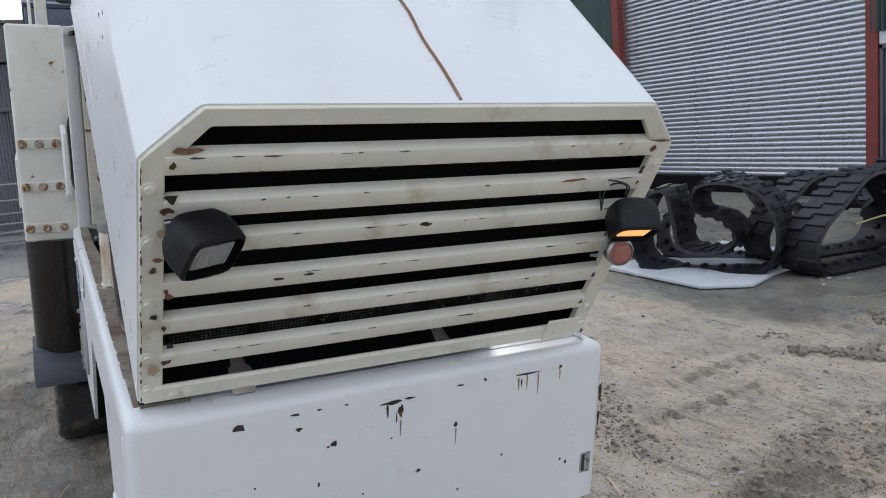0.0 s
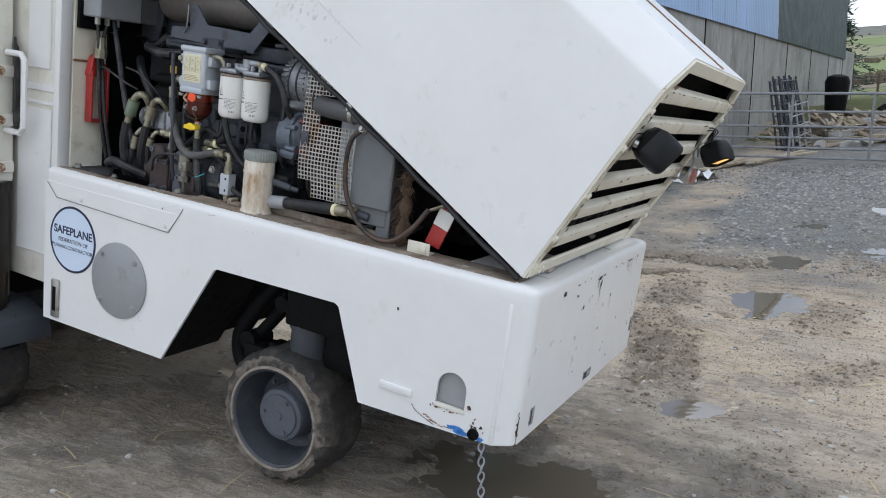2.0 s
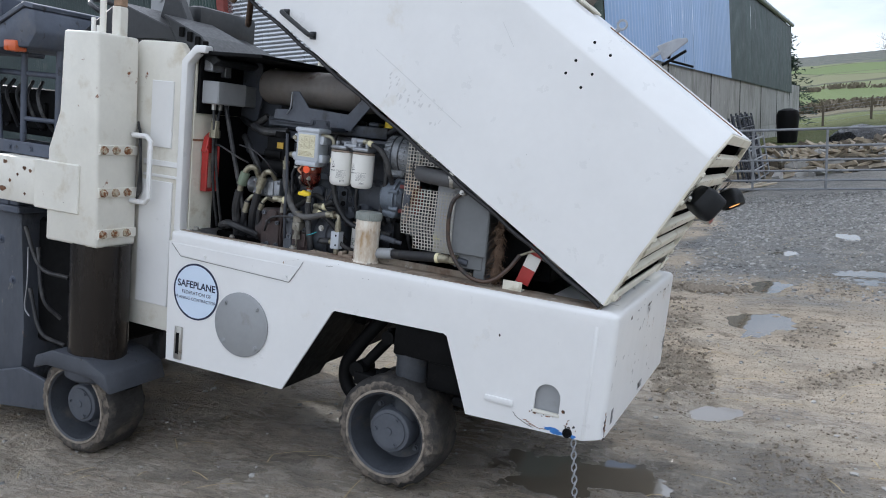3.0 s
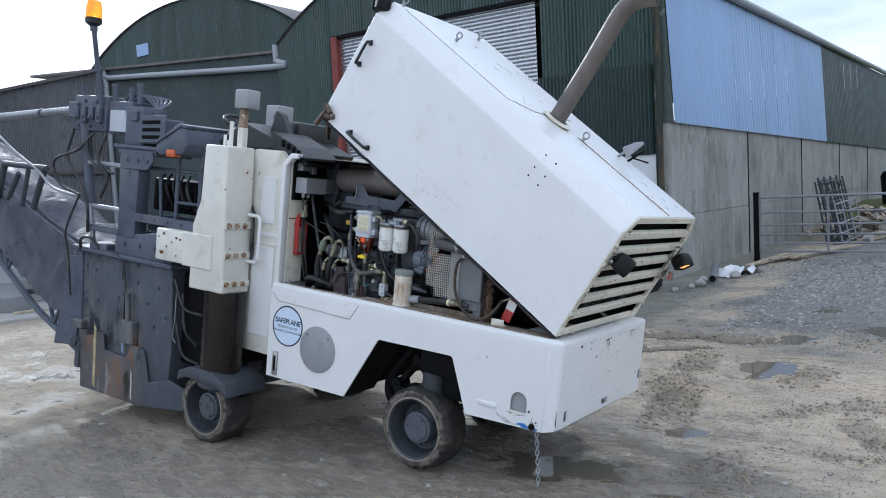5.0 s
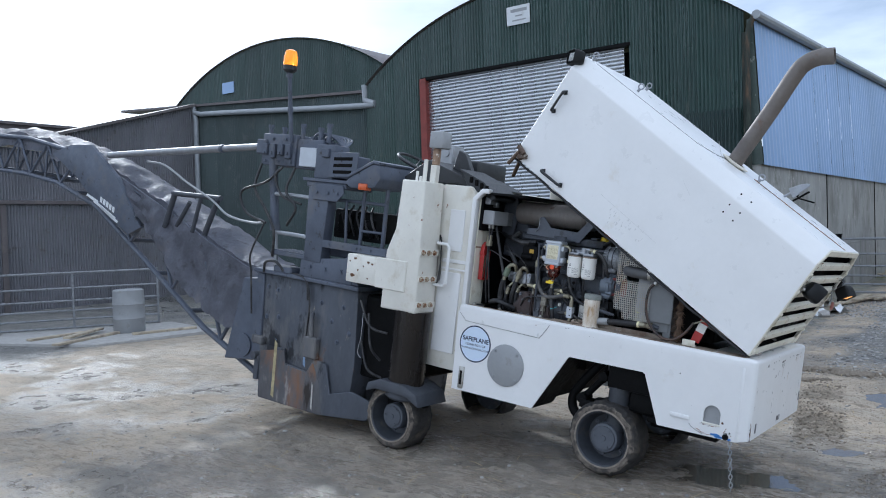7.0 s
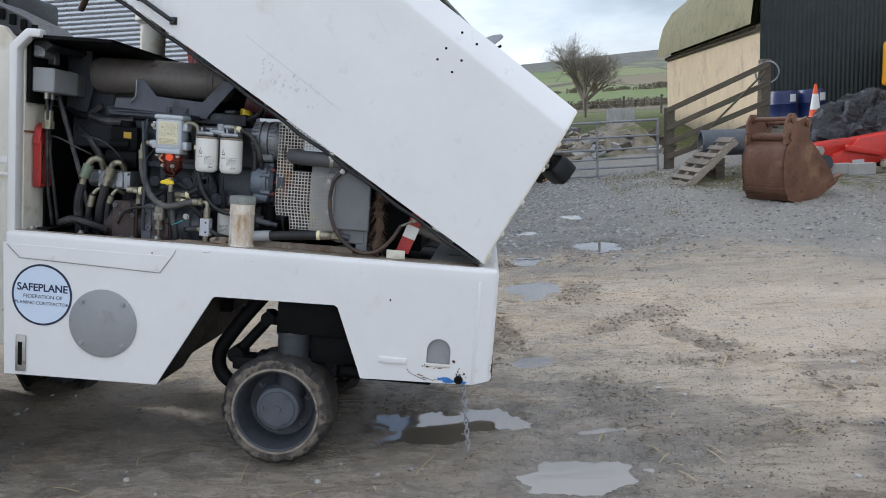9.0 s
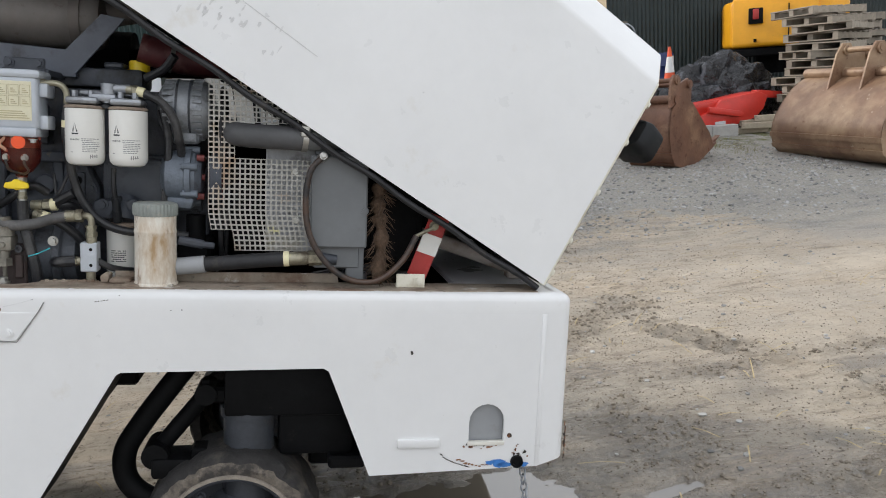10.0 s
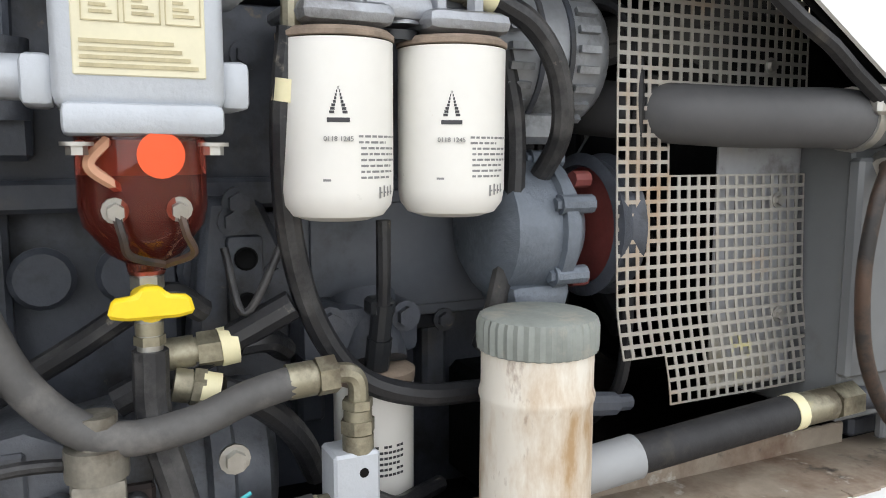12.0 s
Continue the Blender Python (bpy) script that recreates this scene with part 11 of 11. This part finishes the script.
    prism(bm, [(-1.5, 0.45), (-1.35, 0.12), (-1.1, 0.0), (1.1, 0.0), (1.35, 0.12), (1.5, 0.45), (1.35, 0.78), (1.1, 0.88), (-1.1, 0.88), (-1.35, 0.78)], y, y + 0.5, "y", 0.02)
    part("crawler_track", bm, M_rubber, t, "black crawler track")
bm = bmesh.new()
prism(bm, [(-0.5, 2.0), (-0.3, 2.5), (-1.7, 3.9), (-3.2, 3.5), (-3.2, 3.2), (-1.7, 3.5)], -1.02, -0.72, "y", 0.03, m=Matrix.Rotation(radians(62), 4, "Z"))
part("boom", bm, M_digger, t, "yellow boom")
bm = bmesh.new()
tube(bm, [(-1.3, -0.35, 1.55), (-1.36, -0.5, 1.54), (-1.36, -0.75, 1.56), (-1.25, -0.95, 1.56)], 0.02, 8)
part("grab_rail", bm, M_zinc, t)

# -- tan shed --
def wave_wall(bm, u0, u1, z0, top, place, pitch=0.10, amp=0.012):
    k = int((u1 - u0) / (pitch / 4))
    cols = []
    for i in range(k + 1):
        u = u0 + (u1 - u0) * i / k
        w = amp * math.sin(2 * math.pi * u / pitch)
        cols.append([bm.verts.new(place(u, z, w)) for z in (z0, top(u))])
    for a, b in zip(cols, cols[1:]):
        bm.faces.new((a[0], b[0], b[1], a[1]))


shed = thing("tan_shed", "long tan shed with a curved roof and dark green end", "shed", kind="structure")
SX0, SX1, SY, EAVE = 16.0, 27.2, -6.50, 3.42
shed.matrix_world = Matrix.Translation((SX0, SY, 0)) @ pose(0, 0, 0, 0, 0, -1.3) @ Matrix.Translation((-SX0, -SY, 0))
span = 8.0
ROOF = [(-0.30, -0.02), (-0.24, 0.5), (-0.10, 1.05), (0.25, 1.6), (0.9, 2.1), (2.0, 2.5), (4.0, 2.7)]     # in from the wall, up from the eave
ROOF += [(span - d, h) for d, h in ROOF[-2::-1]]
def shed_top(y):
    d = min(max(SY - y, 0.0), span)
    for (a, p), (b, q) in zip(ROOF, ROOF[1:]):
        if d <= b:
            return EAVE - 0.05 + p + (q - p) * (d - a) / (b - a)
    return EAVE
bm = bmesh.new()
wave_wall(bm, SY - span, SY, 0.1, shed_top, lambda u, z, w: (SX0 + w, u, z))
part("end_wall", bm, M_green_end, shed, "dark green corrugated end wall")
for k in range(8):
    x0 = SX0 + 0.03 + (SX1 - SX0) * k / 8
    x1 = SX0 + 0.03 + (SX1 - SX0) * (k + 1) / 8 - 0.006
    bm = bmesh.new()
    box(bm, (x0, SY - 0.04, 0.1), (x1, SY, EAVE), 0.004)
    part("wall_panel", bm, M_tan, shed, smooth=False)
bm = bmesh.new()
box(bm, (SX0 + 0.05, SY - 0.12, 0.1), (SX1 - 0.02, SY - 0.045, EAVE - 0.05))
part("wall_core", bm, M_timber, shed)
bm = bmesh.new()
wave_wall(bm, SY - span, SY - 0.13, 0.1, shed_top, lambda u, z, w: (SX1 + w, u, z))
part("far_wall", bm, M_green_end, shed)
bm = bmesh.new()
rows = []
for d, h in ROOF:
    y, z = SY - d, EAVE + h
    rows.append([bm.verts.new((x, y, z + d)) for x, d in ((SX0 - 0.25, 0), (SX1 + 0.35, 0))])
for a, b in zip(rows, rows[1:]):
    bm.faces.new((a[0], a[1], b[1], b[0]))
bmesh.ops.solidify(bm, geom=bm.faces[:], thickness=0.05)
part("roof", bm, M_tan_roof, shed, "olive curved sheet roof")
bm = bmesh.new()
box(bm, (SX0 + 0.0, SY + 0.02, EAVE - 0.16), (SX1, SY + 0.10, EAVE - 0.05), 0.01)
part("eave_board", bm, M_timber, shed)
bm = bmesh.new()
wave_wall(bm, SX0, SX1, 0.1, lambda u: EAVE, lambda u, z, w: (u, SY - span + w, z))
part("back_wall", bm, M_green_end, shed)

# -- rubbish bank beyond the gate --
def scraps(name, count, where, size, mat, label, cat, seed):
    r = random.Random(seed)
    vs, fs = [], []
    for k in range(count):
        x, y = where(r)
        z = ground_height(x, y) + (0.35 * step(1.5, 0.5, abs(x - 19.9)) * step(-5.3, -4.4, y) * step(0.7, 0.1, y) if 18 < x < 21.5 else 0)
        l, w, h = size(r)
        mm = pose(x, y, z + h * 0.4, r.uniform(-25, 25), r.uniform(-30, 30), r.uniform(0, 360))
        o = len(vs)
        for a in (-1, 1):
            for b in (-1, 1):
                for c in (-1, 1):
                    vs.append(tuple(mm @ Vector((a * l / 2 * r.uniform(0.8, 1), b * w / 2 * r.uniform(0.7, 1), c * h / 2))))
        fs += [(o, o + 1, o + 3, o + 2), (o + 4, o + 6, o + 7, o + 5), (o, o + 4, o + 5, o + 1), (o + 2, o + 3, o + 7, o + 6), (o, o + 2, o + 6, o + 4), (o + 1, o + 5, o + 7, o + 3)]
    me = bpy.data.meshes.new(name)
    me.from_pydata(vs, [], fs)
    me.materials.append(mat)
    return tagged(new(name, me), label, cat, kind="stuff")


scraps("scrap_wood", 420, lambda r: (r.gauss(20.2, 0.9), r.gauss(-0.9, 1.1)), lambda r: (r.uniform(0.3, 1.5), r.uniform(0.05, 0.16), r.uniform(0.03, 0.10)), M_plank, "scattered broken planks and scrap wood on a bank", "rubble", 3)
scraps("dark_scrap", 190, lambda r: (r.gauss(20.6, 1.0), r.uniform(-5.2, 0.5)), lambda r: (r.uniform(0.3, 0.9), r.uniform(0.1, 0.5), r.uniform(0.02, 0.2)), M_timber, "dark scrap timber and soil lumps on a bank", "rubble", 4)
scraps("pale_rubble", 150, lambda r: (r.gauss(19.8, 0.8), r.uniform(-4.6, 0.8)), lambda r: (r.uniform(0.15, 0.5), r.uniform(0.1, 0.35), r.uniform(0.05, 0.2)), M_block, "pale broken concrete and plaster on a bank", "rubble", 5)
bm = bmesh.new()
k = 60
cols = []
for i in range(k + 1):
    u = -0.45 + 0.9 * i / k
    w = 0.018 * math.sin(2 * math.pi * u / 0.15)
    cols.append([bm.verts.new((u, w, z)) for z in (0, 0.72)])
for a, b in zip(cols, cols[1:]):
    bm.faces.new((a[0], b[0], b[1], a[1]))
ob = part("roofing_sheet", bm, M_white_sheet, m=pose(22.6, -4.25, ground_height(22.6, -4.25) + 0.10, -12, 0, 84))
tagged(ob, "white corrugated roofing sheet propped on the bank", "roofing sheet")
bm = bmesh.new()
bmesh.ops.create_grid(bm, x_segments=70, y_segments=110, size=1.0)
for v in bm.verts:
    x, y = 19.9 + 1.5 * v.co.x, -2.3 + 3.0 * v.co.y
    rise = step(1.0, 0.35, abs(v.co.x) + 0.25 * noise.noise((y * 0.9, 1, 2))) * step(1.0, 0.6, abs(v.co.y))
    top = 0.28 + 0.50 * step(-1.4, -4.2, y) + 0.22 * noise.noise((x * 1.1, y * 1.1, 3)) + 0.12 * noise.noise((x * 3.5, y * 3.5, 6)) + 0.05 * noise.noise((x * 9, y * 9, 1))
    v.co = Vector((x, y, ground_height(x, y) - 0.08 + max(0.0, top) * rise))
ob = part("spoil_mound", bm, surface("spoil_soil", (0.30, 0.265, 0.21), 0.95, tone=0.35, scale=3, bump=0.03, bump_scale=18, marks=(((0.15, 0.17, 0.06), 1.3, 0.54, 0.66, 0.9), ((0.10, 0.085, 0.065), 4.0, 0.56, 0.66, 0.8))))
tagged(ob, "pale bank of soil and rubble beyond the gate", "soil mound")
rock("tarpaulin_cover", 22.6, -2.0, 0.9, M_tarp, "dark sheet over a heap on the bank", "heap", "", 0.45, 3)
for k, (x, y, le, rz) in enumerate(((20.1, -1.2, 1.8, 80), (20.3, -2.4, 1.4, 100))):
    bm = bmesh.new()
    rod(bm, (-le / 2, 0, 0), (le / 2, 0, 0), 0.24, 14, 0.20)
    ob = part("log", bm, M_rust, m=pose(x, y, ground_height(x, y) + 0.2, 0, 0, rz))
    tagged(ob, "brown log lying below the bank", "log", "logs by the bank")
t = thing("black_bin", "black plastic bin by the barn corner", "bin", pose(25.6, 0.05, ground_height(25.6, 0.05), 0, 0, 10))
bm = bmesh.new()
lathe(bm, [(0, 0), (0.30, 0), (0.36, 0.9), (0.30, 1.05), (0.12, 1.12), (0, 1.12)], 18)
part("tub", bm, M_black, t)

# -- fence and hedge beyond --
fence = thing("wire_fence", "post and wire field fence on the bank", "fence")
bm = bmesh.new()
box(bm, (-0.06, -0.06, -0.2), (0.06, 0.06, 1.15), 0.01)
post = None
for k in range(22):
    x, y = 44 + 0.25 * k, 3.5 - 2.3 * k
    mm = pose(x, y, ground_height(x, y), rnd.uniform(-2, 2), rnd.uniform(-2, 2), 0)
    if post is None:
        post = part("post", bm, M_timber, fence, m=mm)
    else:
        again(post, mm)
for h in (0.25, 0.5, 0.72, 0.92, 1.08):
    bm = bmesh.new()
    tube(bm, [(44 + 0.25 * k, 3.5 - 2.3 * k, ground_height(44 + 0.25 * k, 3.5 - 2.3 * k) + h) for k in range(22)], 0.008, 4, curved=False)
    part("wire", bm, M_zinc, fence)


def twigs(points, count, spread, height, seed, name, mat, label, cat, thick=0.012):
    """Bushes: many thin upright twigs about each point, in one mesh."""
    r = random.Random(seed)
    vs, fs = [], []
    for x, y, s in points:
        z = ground_height(x, y)
        for k in range(count):
            a = Vector((x + r.gauss(0, spread * s * 0.5), y + r.gauss(0, spread * s), z + r.uniform(0, 0.3)))
            b = a + Vector((r.gauss(0, 0.35), r.gauss(0, 0.5), r.uniform(0.4, 1.0) * height)) * s
            w = Vector((0, thick * s * 4, 0))
            o = len(vs)
            vs += [tuple(a - w), tuple(a + w), tuple(b + w * 0.7), tuple(b - w * 0.7)]
            fs.append((o, o + 1, o + 2, o + 3))
    me = bpy.data.meshes.new(name)
    me.from_pydata(vs, [], fs)
    me.materials.append(mat)
    return tagged(new(name, me), label, cat, kind="stuff")


hedge = [(105 + rnd.uniform(-3, 3) + 0.25 * k, 22 - 1.7 * k, rnd.uniform(0.8, 1.5)) for k in range(60)]
hedge += [(150 + rnd.uniform(-4, 4), 30 - 2.4 * k, rnd.uniform(0.9, 1.9)) for k in range(60)]
twigs(hedge, 60, 1.3, 0.85, 5, "hedgerow", M_hedge, "bare brown winter hedgerow between the fields", "hedge", 0.02)
hedge = [(330 + rnd.uniform(-10, 10), 120 - 7 * k, rnd.uniform(0.5, 1.5)) for k in range(70)]
twigs(hedge, 50, 1.6, 1.8, 6, "far_hedgerow", M_hedge, "far line of hedges and small trees", "hedge", 0.05)


# -- bare tree and conifer --
def bare_tree(x, y, height, seed):
    r = random.Random(seed)
    t = thing("bare_tree", "broad leafless tree with a dense round crown", "tree", pose(x, y, ground_height(x, y) - 0.1))
    trunk, crown = bmesh.new(), [[], []]
    def grow(p, d, length, rad, level):
        q = p + d * length
        if level < 3:
            tube(trunk, [p, p + d * length * 0.5 + Vector((r.gauss(0, 0.04), r.gauss(0, 0.04), 0)) * length, q], lambda s: rad * (1 - 0.35 * s), 6, 3)
        else:
            side = d.orthogonal().normalized() * rad
            up = d.cross(side)
            o = len(crown[0])
            crown[0].extend([tuple(p + side), tuple(p - side * 0.5 + up * 0.87), tuple(p - side * 0.5 - up * 0.87), tuple(q)])
            crown[1].extend([(o, o + 1, o + 3), (o + 1, o + 2, o + 3), (o + 2, o, o + 3)])
        if level >= 6:
            return
        for k in range((8, 5, 4, 4, 4, 4)[level]):
            s = r.uniform(0.45, 1.0) if level else r.uniform(0.65, 1.0)
            spread = (0.62, 0.45, 0.5, 0.55, 0.6, 0.6)[level]
            nd = (d + Vector((r.gauss(0, spread), r.gauss(0, spread), r.gauss(0.12, spread * 0.6)))).normalized()
            grow(p + d * length * s, nd, height * r.uniform(0.24, 0.36) if level == 0 else length * r.uniform(0.58, 0.82), rad * (0.6 if level == 0 else 0.52), level + 1)
    grow(Vector((0, 0, 0)), Vector((0, 0, 1)), height * 0.13, 0.36, 0)
    part("trunk", trunk, M_bark, t)
    me = bpy.data.meshes.new("crown")
    me.from_pydata(crown[0], [], crown[1])
    me.materials.append(M_bark)
    ob = new("crown", me)
    ob.parent = t
    tagged(ob, "fine bare twigs")


bare_tree(96, -11.5, 10.2, 4)


def conifer(x, y, height, radius, seed):
    r = random.Random(seed)
    t = thing("conifer", "dark green conifer behind the barn corner", "tree", pose(x, y, ground_height(x, y) - 0.1))
    bm = bmesh.new()
    rod(bm, (0, 0, 0), (0, 0, height), 0.22, 10, 0.03)
    part("trunk", bm, M_bark, t)
    vs, fs = [], []
    for k in range(150):
        z = height * (0.08 + 0.92 * (k / 150))
        a = r.uniform(0, 6.283)
        le = radius * (1.05 - z / height) * r.uniform(0.5, 1.2) + 0.15
        for j in range(26):
            s = r.uniform(0.15, 1.0)
            p = Vector((math.cos(a) * le * s, math.sin(a) * le * s, z - 0.35 * le * s * s + 0.12 * s)) + Vector((r.gauss(0, 0.12), r.gauss(0, 0.12), r.gauss(0, 0.06)))
            d = Vector((math.cos(a) + r.gauss(0, 0.6), math.sin(a) + r.gauss(0, 0.6), r.gauss(-0.1, 0.3))).normalized() * r.uniform(0.12, 0.3)
            w = d.orthogonal().normalized() * 0.05
            o = len(vs)
            vs += [tuple(p - w), tuple(p + d), tuple(p + w), tuple(p - d * 0.3)]
            fs.append((o, o + 1, o + 2, o + 3))
    me = bpy.data.meshes.new("foliage")
    me.from_pydata(vs, [], fs)
    me.materials.append(M_needle)
    ob = new("foliage", me)
    ob.parent = t
    tagged(ob, "dark drooping needles")


conifer(47, 1.4, 6.6, 2.6, 9)

# -- gates, barrel and slab on the far side --
field_gate(along(4.4, 13.0, 1.7, 14.75, ground_height(3, 14) - 0.02), 3.2, "galvanised field gate before the dark shed opening", 2)
field_gate(along(1.6, 14.8, -1.9, 15.6, ground_height(0, 15) - 0.02), 3.6, "galvanised field gate standing open by the shed", 2)
t = thing("grey_barrel", "dull grey plastic barrel by the gate", "barrel", pose(3.3, 12.3, ground_height(3.3, 12.3) + 0.05))
bm = bmesh.new()
lathe(bm, [(0, 0), (0.27, 0), (0.29, 0.03), (0.29, 0.25), (0.30, 0.27), (0.29, 0.29), (0.29, 0.52), (0.30, 0.54), (0.29, 0.56), (0.28, 0.80), (0.26, 0.82), (0.25, 0.80), (0, 0.80)], 28)
part("drum_body", bm, M_greyp, t)
bm = bmesh.new()
prism(bm, [(1.2, 13.3), (2.0, 11.25), (4.3, 10.85), (4.7, 13.0), (2.0, 14.6)], -0.08, 0.08, "z", 0.015, 2)
ob = part("concrete_slab", bm, M_block, m=pose(0, 0, ground_height(3, 12) - 0.03))
tagged(ob, "low concrete slab with a broken kerb edge", "slab", kind="structure")
for k, (x, y, rz, le) in enumerate(((2.3, 12.0, 20, 1.6), (2.5, 12.5, 35, 1.3), (2.2, 12.9, 5, 1.1), (3.6, 11.6, -15, 1.2))):
    bm = bmesh.new()
    box(bm, (-le / 2, -0.07, 0), (le / 2, 0.07, 0.04), 0.005)
    ob = part("board", bm, M_plank, m=pose(x, y, ground_height(3, 12) + 0.052 + 0.04 * (k == 1), 0, 0, rz))
    tagged(ob, "loose weathered board on the concrete slab", "board", "boards on the slab")

# -- stones, clods and straw on the ground --
def scatter(name, count, where, lo, hi, mat, label, cat, seed, flat=0.6, plain=False):
    r = random.Random(seed)
    vs, fs = [], []
    base = bmesh.new()
    if plain:
        bmesh.ops.create_cube(base, size=1.3)
    else:
        bmesh.ops.create_icosphere(base, subdivisions=1, radius=1.0)
    bv = [v.co.copy() for v in base.verts]
    bf = [tuple(v.index for v in f.verts) for f in base.faces]
    base.free()
    for k in range(count):
        q = where(r)
        if q is None:
            continue
        x, y = q
        s = lo + (hi - lo) * r.random() ** 2.6
        z = ground_height(x, y)
        if hollow(x, y) > 0.012:
            continue
        o = len(vs)
        a, c = r.uniform(0.6, 1.3), r.uniform(0, 6.28)
        ca, sa = math.cos(c), math.sin(c)
        for v in bv:
            j = r.uniform(0.75, 1.15) * s
            u, w = v.x * a * j, v.y * j
            vs.append((x + u * ca - w * sa, y + u * sa + w * ca, z + v.z * j * flat + s * flat * 0.25))
        fs += [tuple(i + o for i in f) for f in bf]
    me = bpy.data.meshes.new(name)
    me.from_pydata(vs, [], fs)
    me.materials.append(mat)
    return tagged(new(name, me), label, cat, kind="stuff")


def in_gravel(r):
    x, y = r.uniform(4.8, 13.5), r.uniform(-6.5, 1.6)
    if noise.noise((x * 0.6, y * 0.6, 2)) + 0.25 * (x - 5.5) < r.uniform(-0.6, 0.9):
        return None
    # swept concrete by the barn, grass by the fence
    if (y > 0.5 and x < 10.5 and r.random() < 0.9) or (y < -2.5 and x > 8.0 and r.random() < 0.75 * step(8.0, 9.4, x) * step(-2.4, -3.6, y + 0.6 * noise.noise((x, y, 4)))):
        return None
    return x, y


scatter("gravel", 26000, in_gravel, 0.007, 0.030, M_gravel, "loose grey gravel across the yard", "gravel", 21)
scatter("pebbles", 4000, lambda r: (r.uniform(-5.2, 8.5), r.uniform(-4, 6.5)), 0.004, 0.020, M_gravel, "small stones pressed into mud", "stones", 22)


scatter("grit", 26000, lambda r: (r.uniform(-1.5, 6.5), r.gauss(-1.0, 1.3)), 0.002, 0.007, M_grit, "fine grit and crumbs over the yard", "grit", 27, 0.7, True)


def in_clods(r):
    x, y = r.uniform(0.3, 7.0), r.uniform(-2.8, 1.6)
    k, u, v, half = rut_at(x, y)
    if k > 0.2 and half > 0.1 and abs(v) < half:
        # the lumps lie on the bars of the tread
        return (x, y) if math.sin(2 * math.pi * (u + 0.25 * abs(v)) / 0.15) > r.uniform(-0.1, 0.5) else None
    return (x, y) if crumb(x, y) > r.uniform(0.45, 1.25) or noise.noise((x * 1.1, y * 1.1, 8)) > 0.46 else None


def in_ridge(r):
    for k, (cx, cy, a, b, turn) in enumerate(((5.07, 0.80, 0.10, 0.42, 12), (5.03, 0.10, 0.10, 0.26, -8), (4.3, 0.75, 0.05, 0.5, 30))):
        if k == 2 or r.random() < 0.45:
            break
    u, v = r.gauss(0, a * 0.6), r.gauss(0, b * 0.5)
    c, s = math.cos(radians(turn)), math.sin(radians(turn))
    return cx + u * c - v * s, cy + u * s + v * c


scatter("mud_ridge", 2600, in_ridge, 0.010, 0.040, M_clod, "ridges of dark mud pushed up by wheels", "mud", 29, 0.8)
scatter("mud_clods", 34000, in_clods, 0.004, 0.017, M_clod, "crumbled clods of mud along the ruts", "mud", 23, 0.7)
r = random.Random(31)
vs, fs = [], []
for k in range(1100):
    x, y = r.uniform(-4.5, 9), r.uniform(-4, 5.5)
    if hollow(x, y) > 0.01:
        continue
    a, le = r.uniform(0, 6.28), r.uniform(0.05, 0.22) * r.uniform(0.5, 1.2)
    d = Vector((math.cos(a), math.sin(a), 0)) * le
    w = Vector((-d.y, d.x, 0)).normalized() * 0.003
    p, q = Vector((x, y, ground_height(x, y) + 0.010)), Vector((x + d.x, y + d.y, ground_height(x + d.x, y + d.y) + 0.012))
    o = len(vs)
    vs += [tuple(p - w), tuple(p + w), tuple(q + w), tuple(q - w), tuple((p + q) / 2 + Z * 0.007 - w), tuple((p + q) / 2 + Z * 0.007 + w)]
    fs += [(o, o + 1, o + 5, o + 4), (o + 4, o + 5, o + 2, o + 3)]
me = bpy.data.meshes.new("straw")
me.from_pydata(vs, [], fs)
me.materials.append(M_straw)
tagged(new("straw", me), "scattered pale straw on the mud", "straw", kind="stuff")
# tufts of dead grass at the foot of the fence and buckets
r = random.Random(41)
vs, fs = [], []
for k in range(20000):
    x, y = r.uniform(7.6, 13.2), r.uniform(-6.2, -2.2)
    if noise.noise((x * 0.9, y * 0.9, 5)) + 0.6 * noise.noise((x * 3.1, y * 3.1, 2)) + r.gauss(0, 0.22) < 0.05 + 0.20 * (10 - x) * (x < 10):
        continue
    z = ground_height(x, y)
    h, a = r.uniform(0.02, 0.09), r.uniform(0, 6.28)
    w, b = Vector((math.cos(a), math.sin(a), 0)) * 0.004, Vector((r.gauss(0, 0.04), r.gauss(0, 0.04), h))
    o = len(vs)
    p = Vector((x, y, z - 0.01))
    vs += [tuple(p - w), tuple(p + w), tuple(p + b)]
    fs.append((o, o + 1, o + 2))
me = bpy.data.meshes.new("dead_grass")
me.from_pydata(vs, [], fs)
me.materials.append(surface("dead_grass_blade", (0.21, 0.185, 0.085), 0.85, tone=0.4, scale=2))
tagged(new("dead_grass", me), "thin dead grass growing through gravel", "grass", kind="stuff")
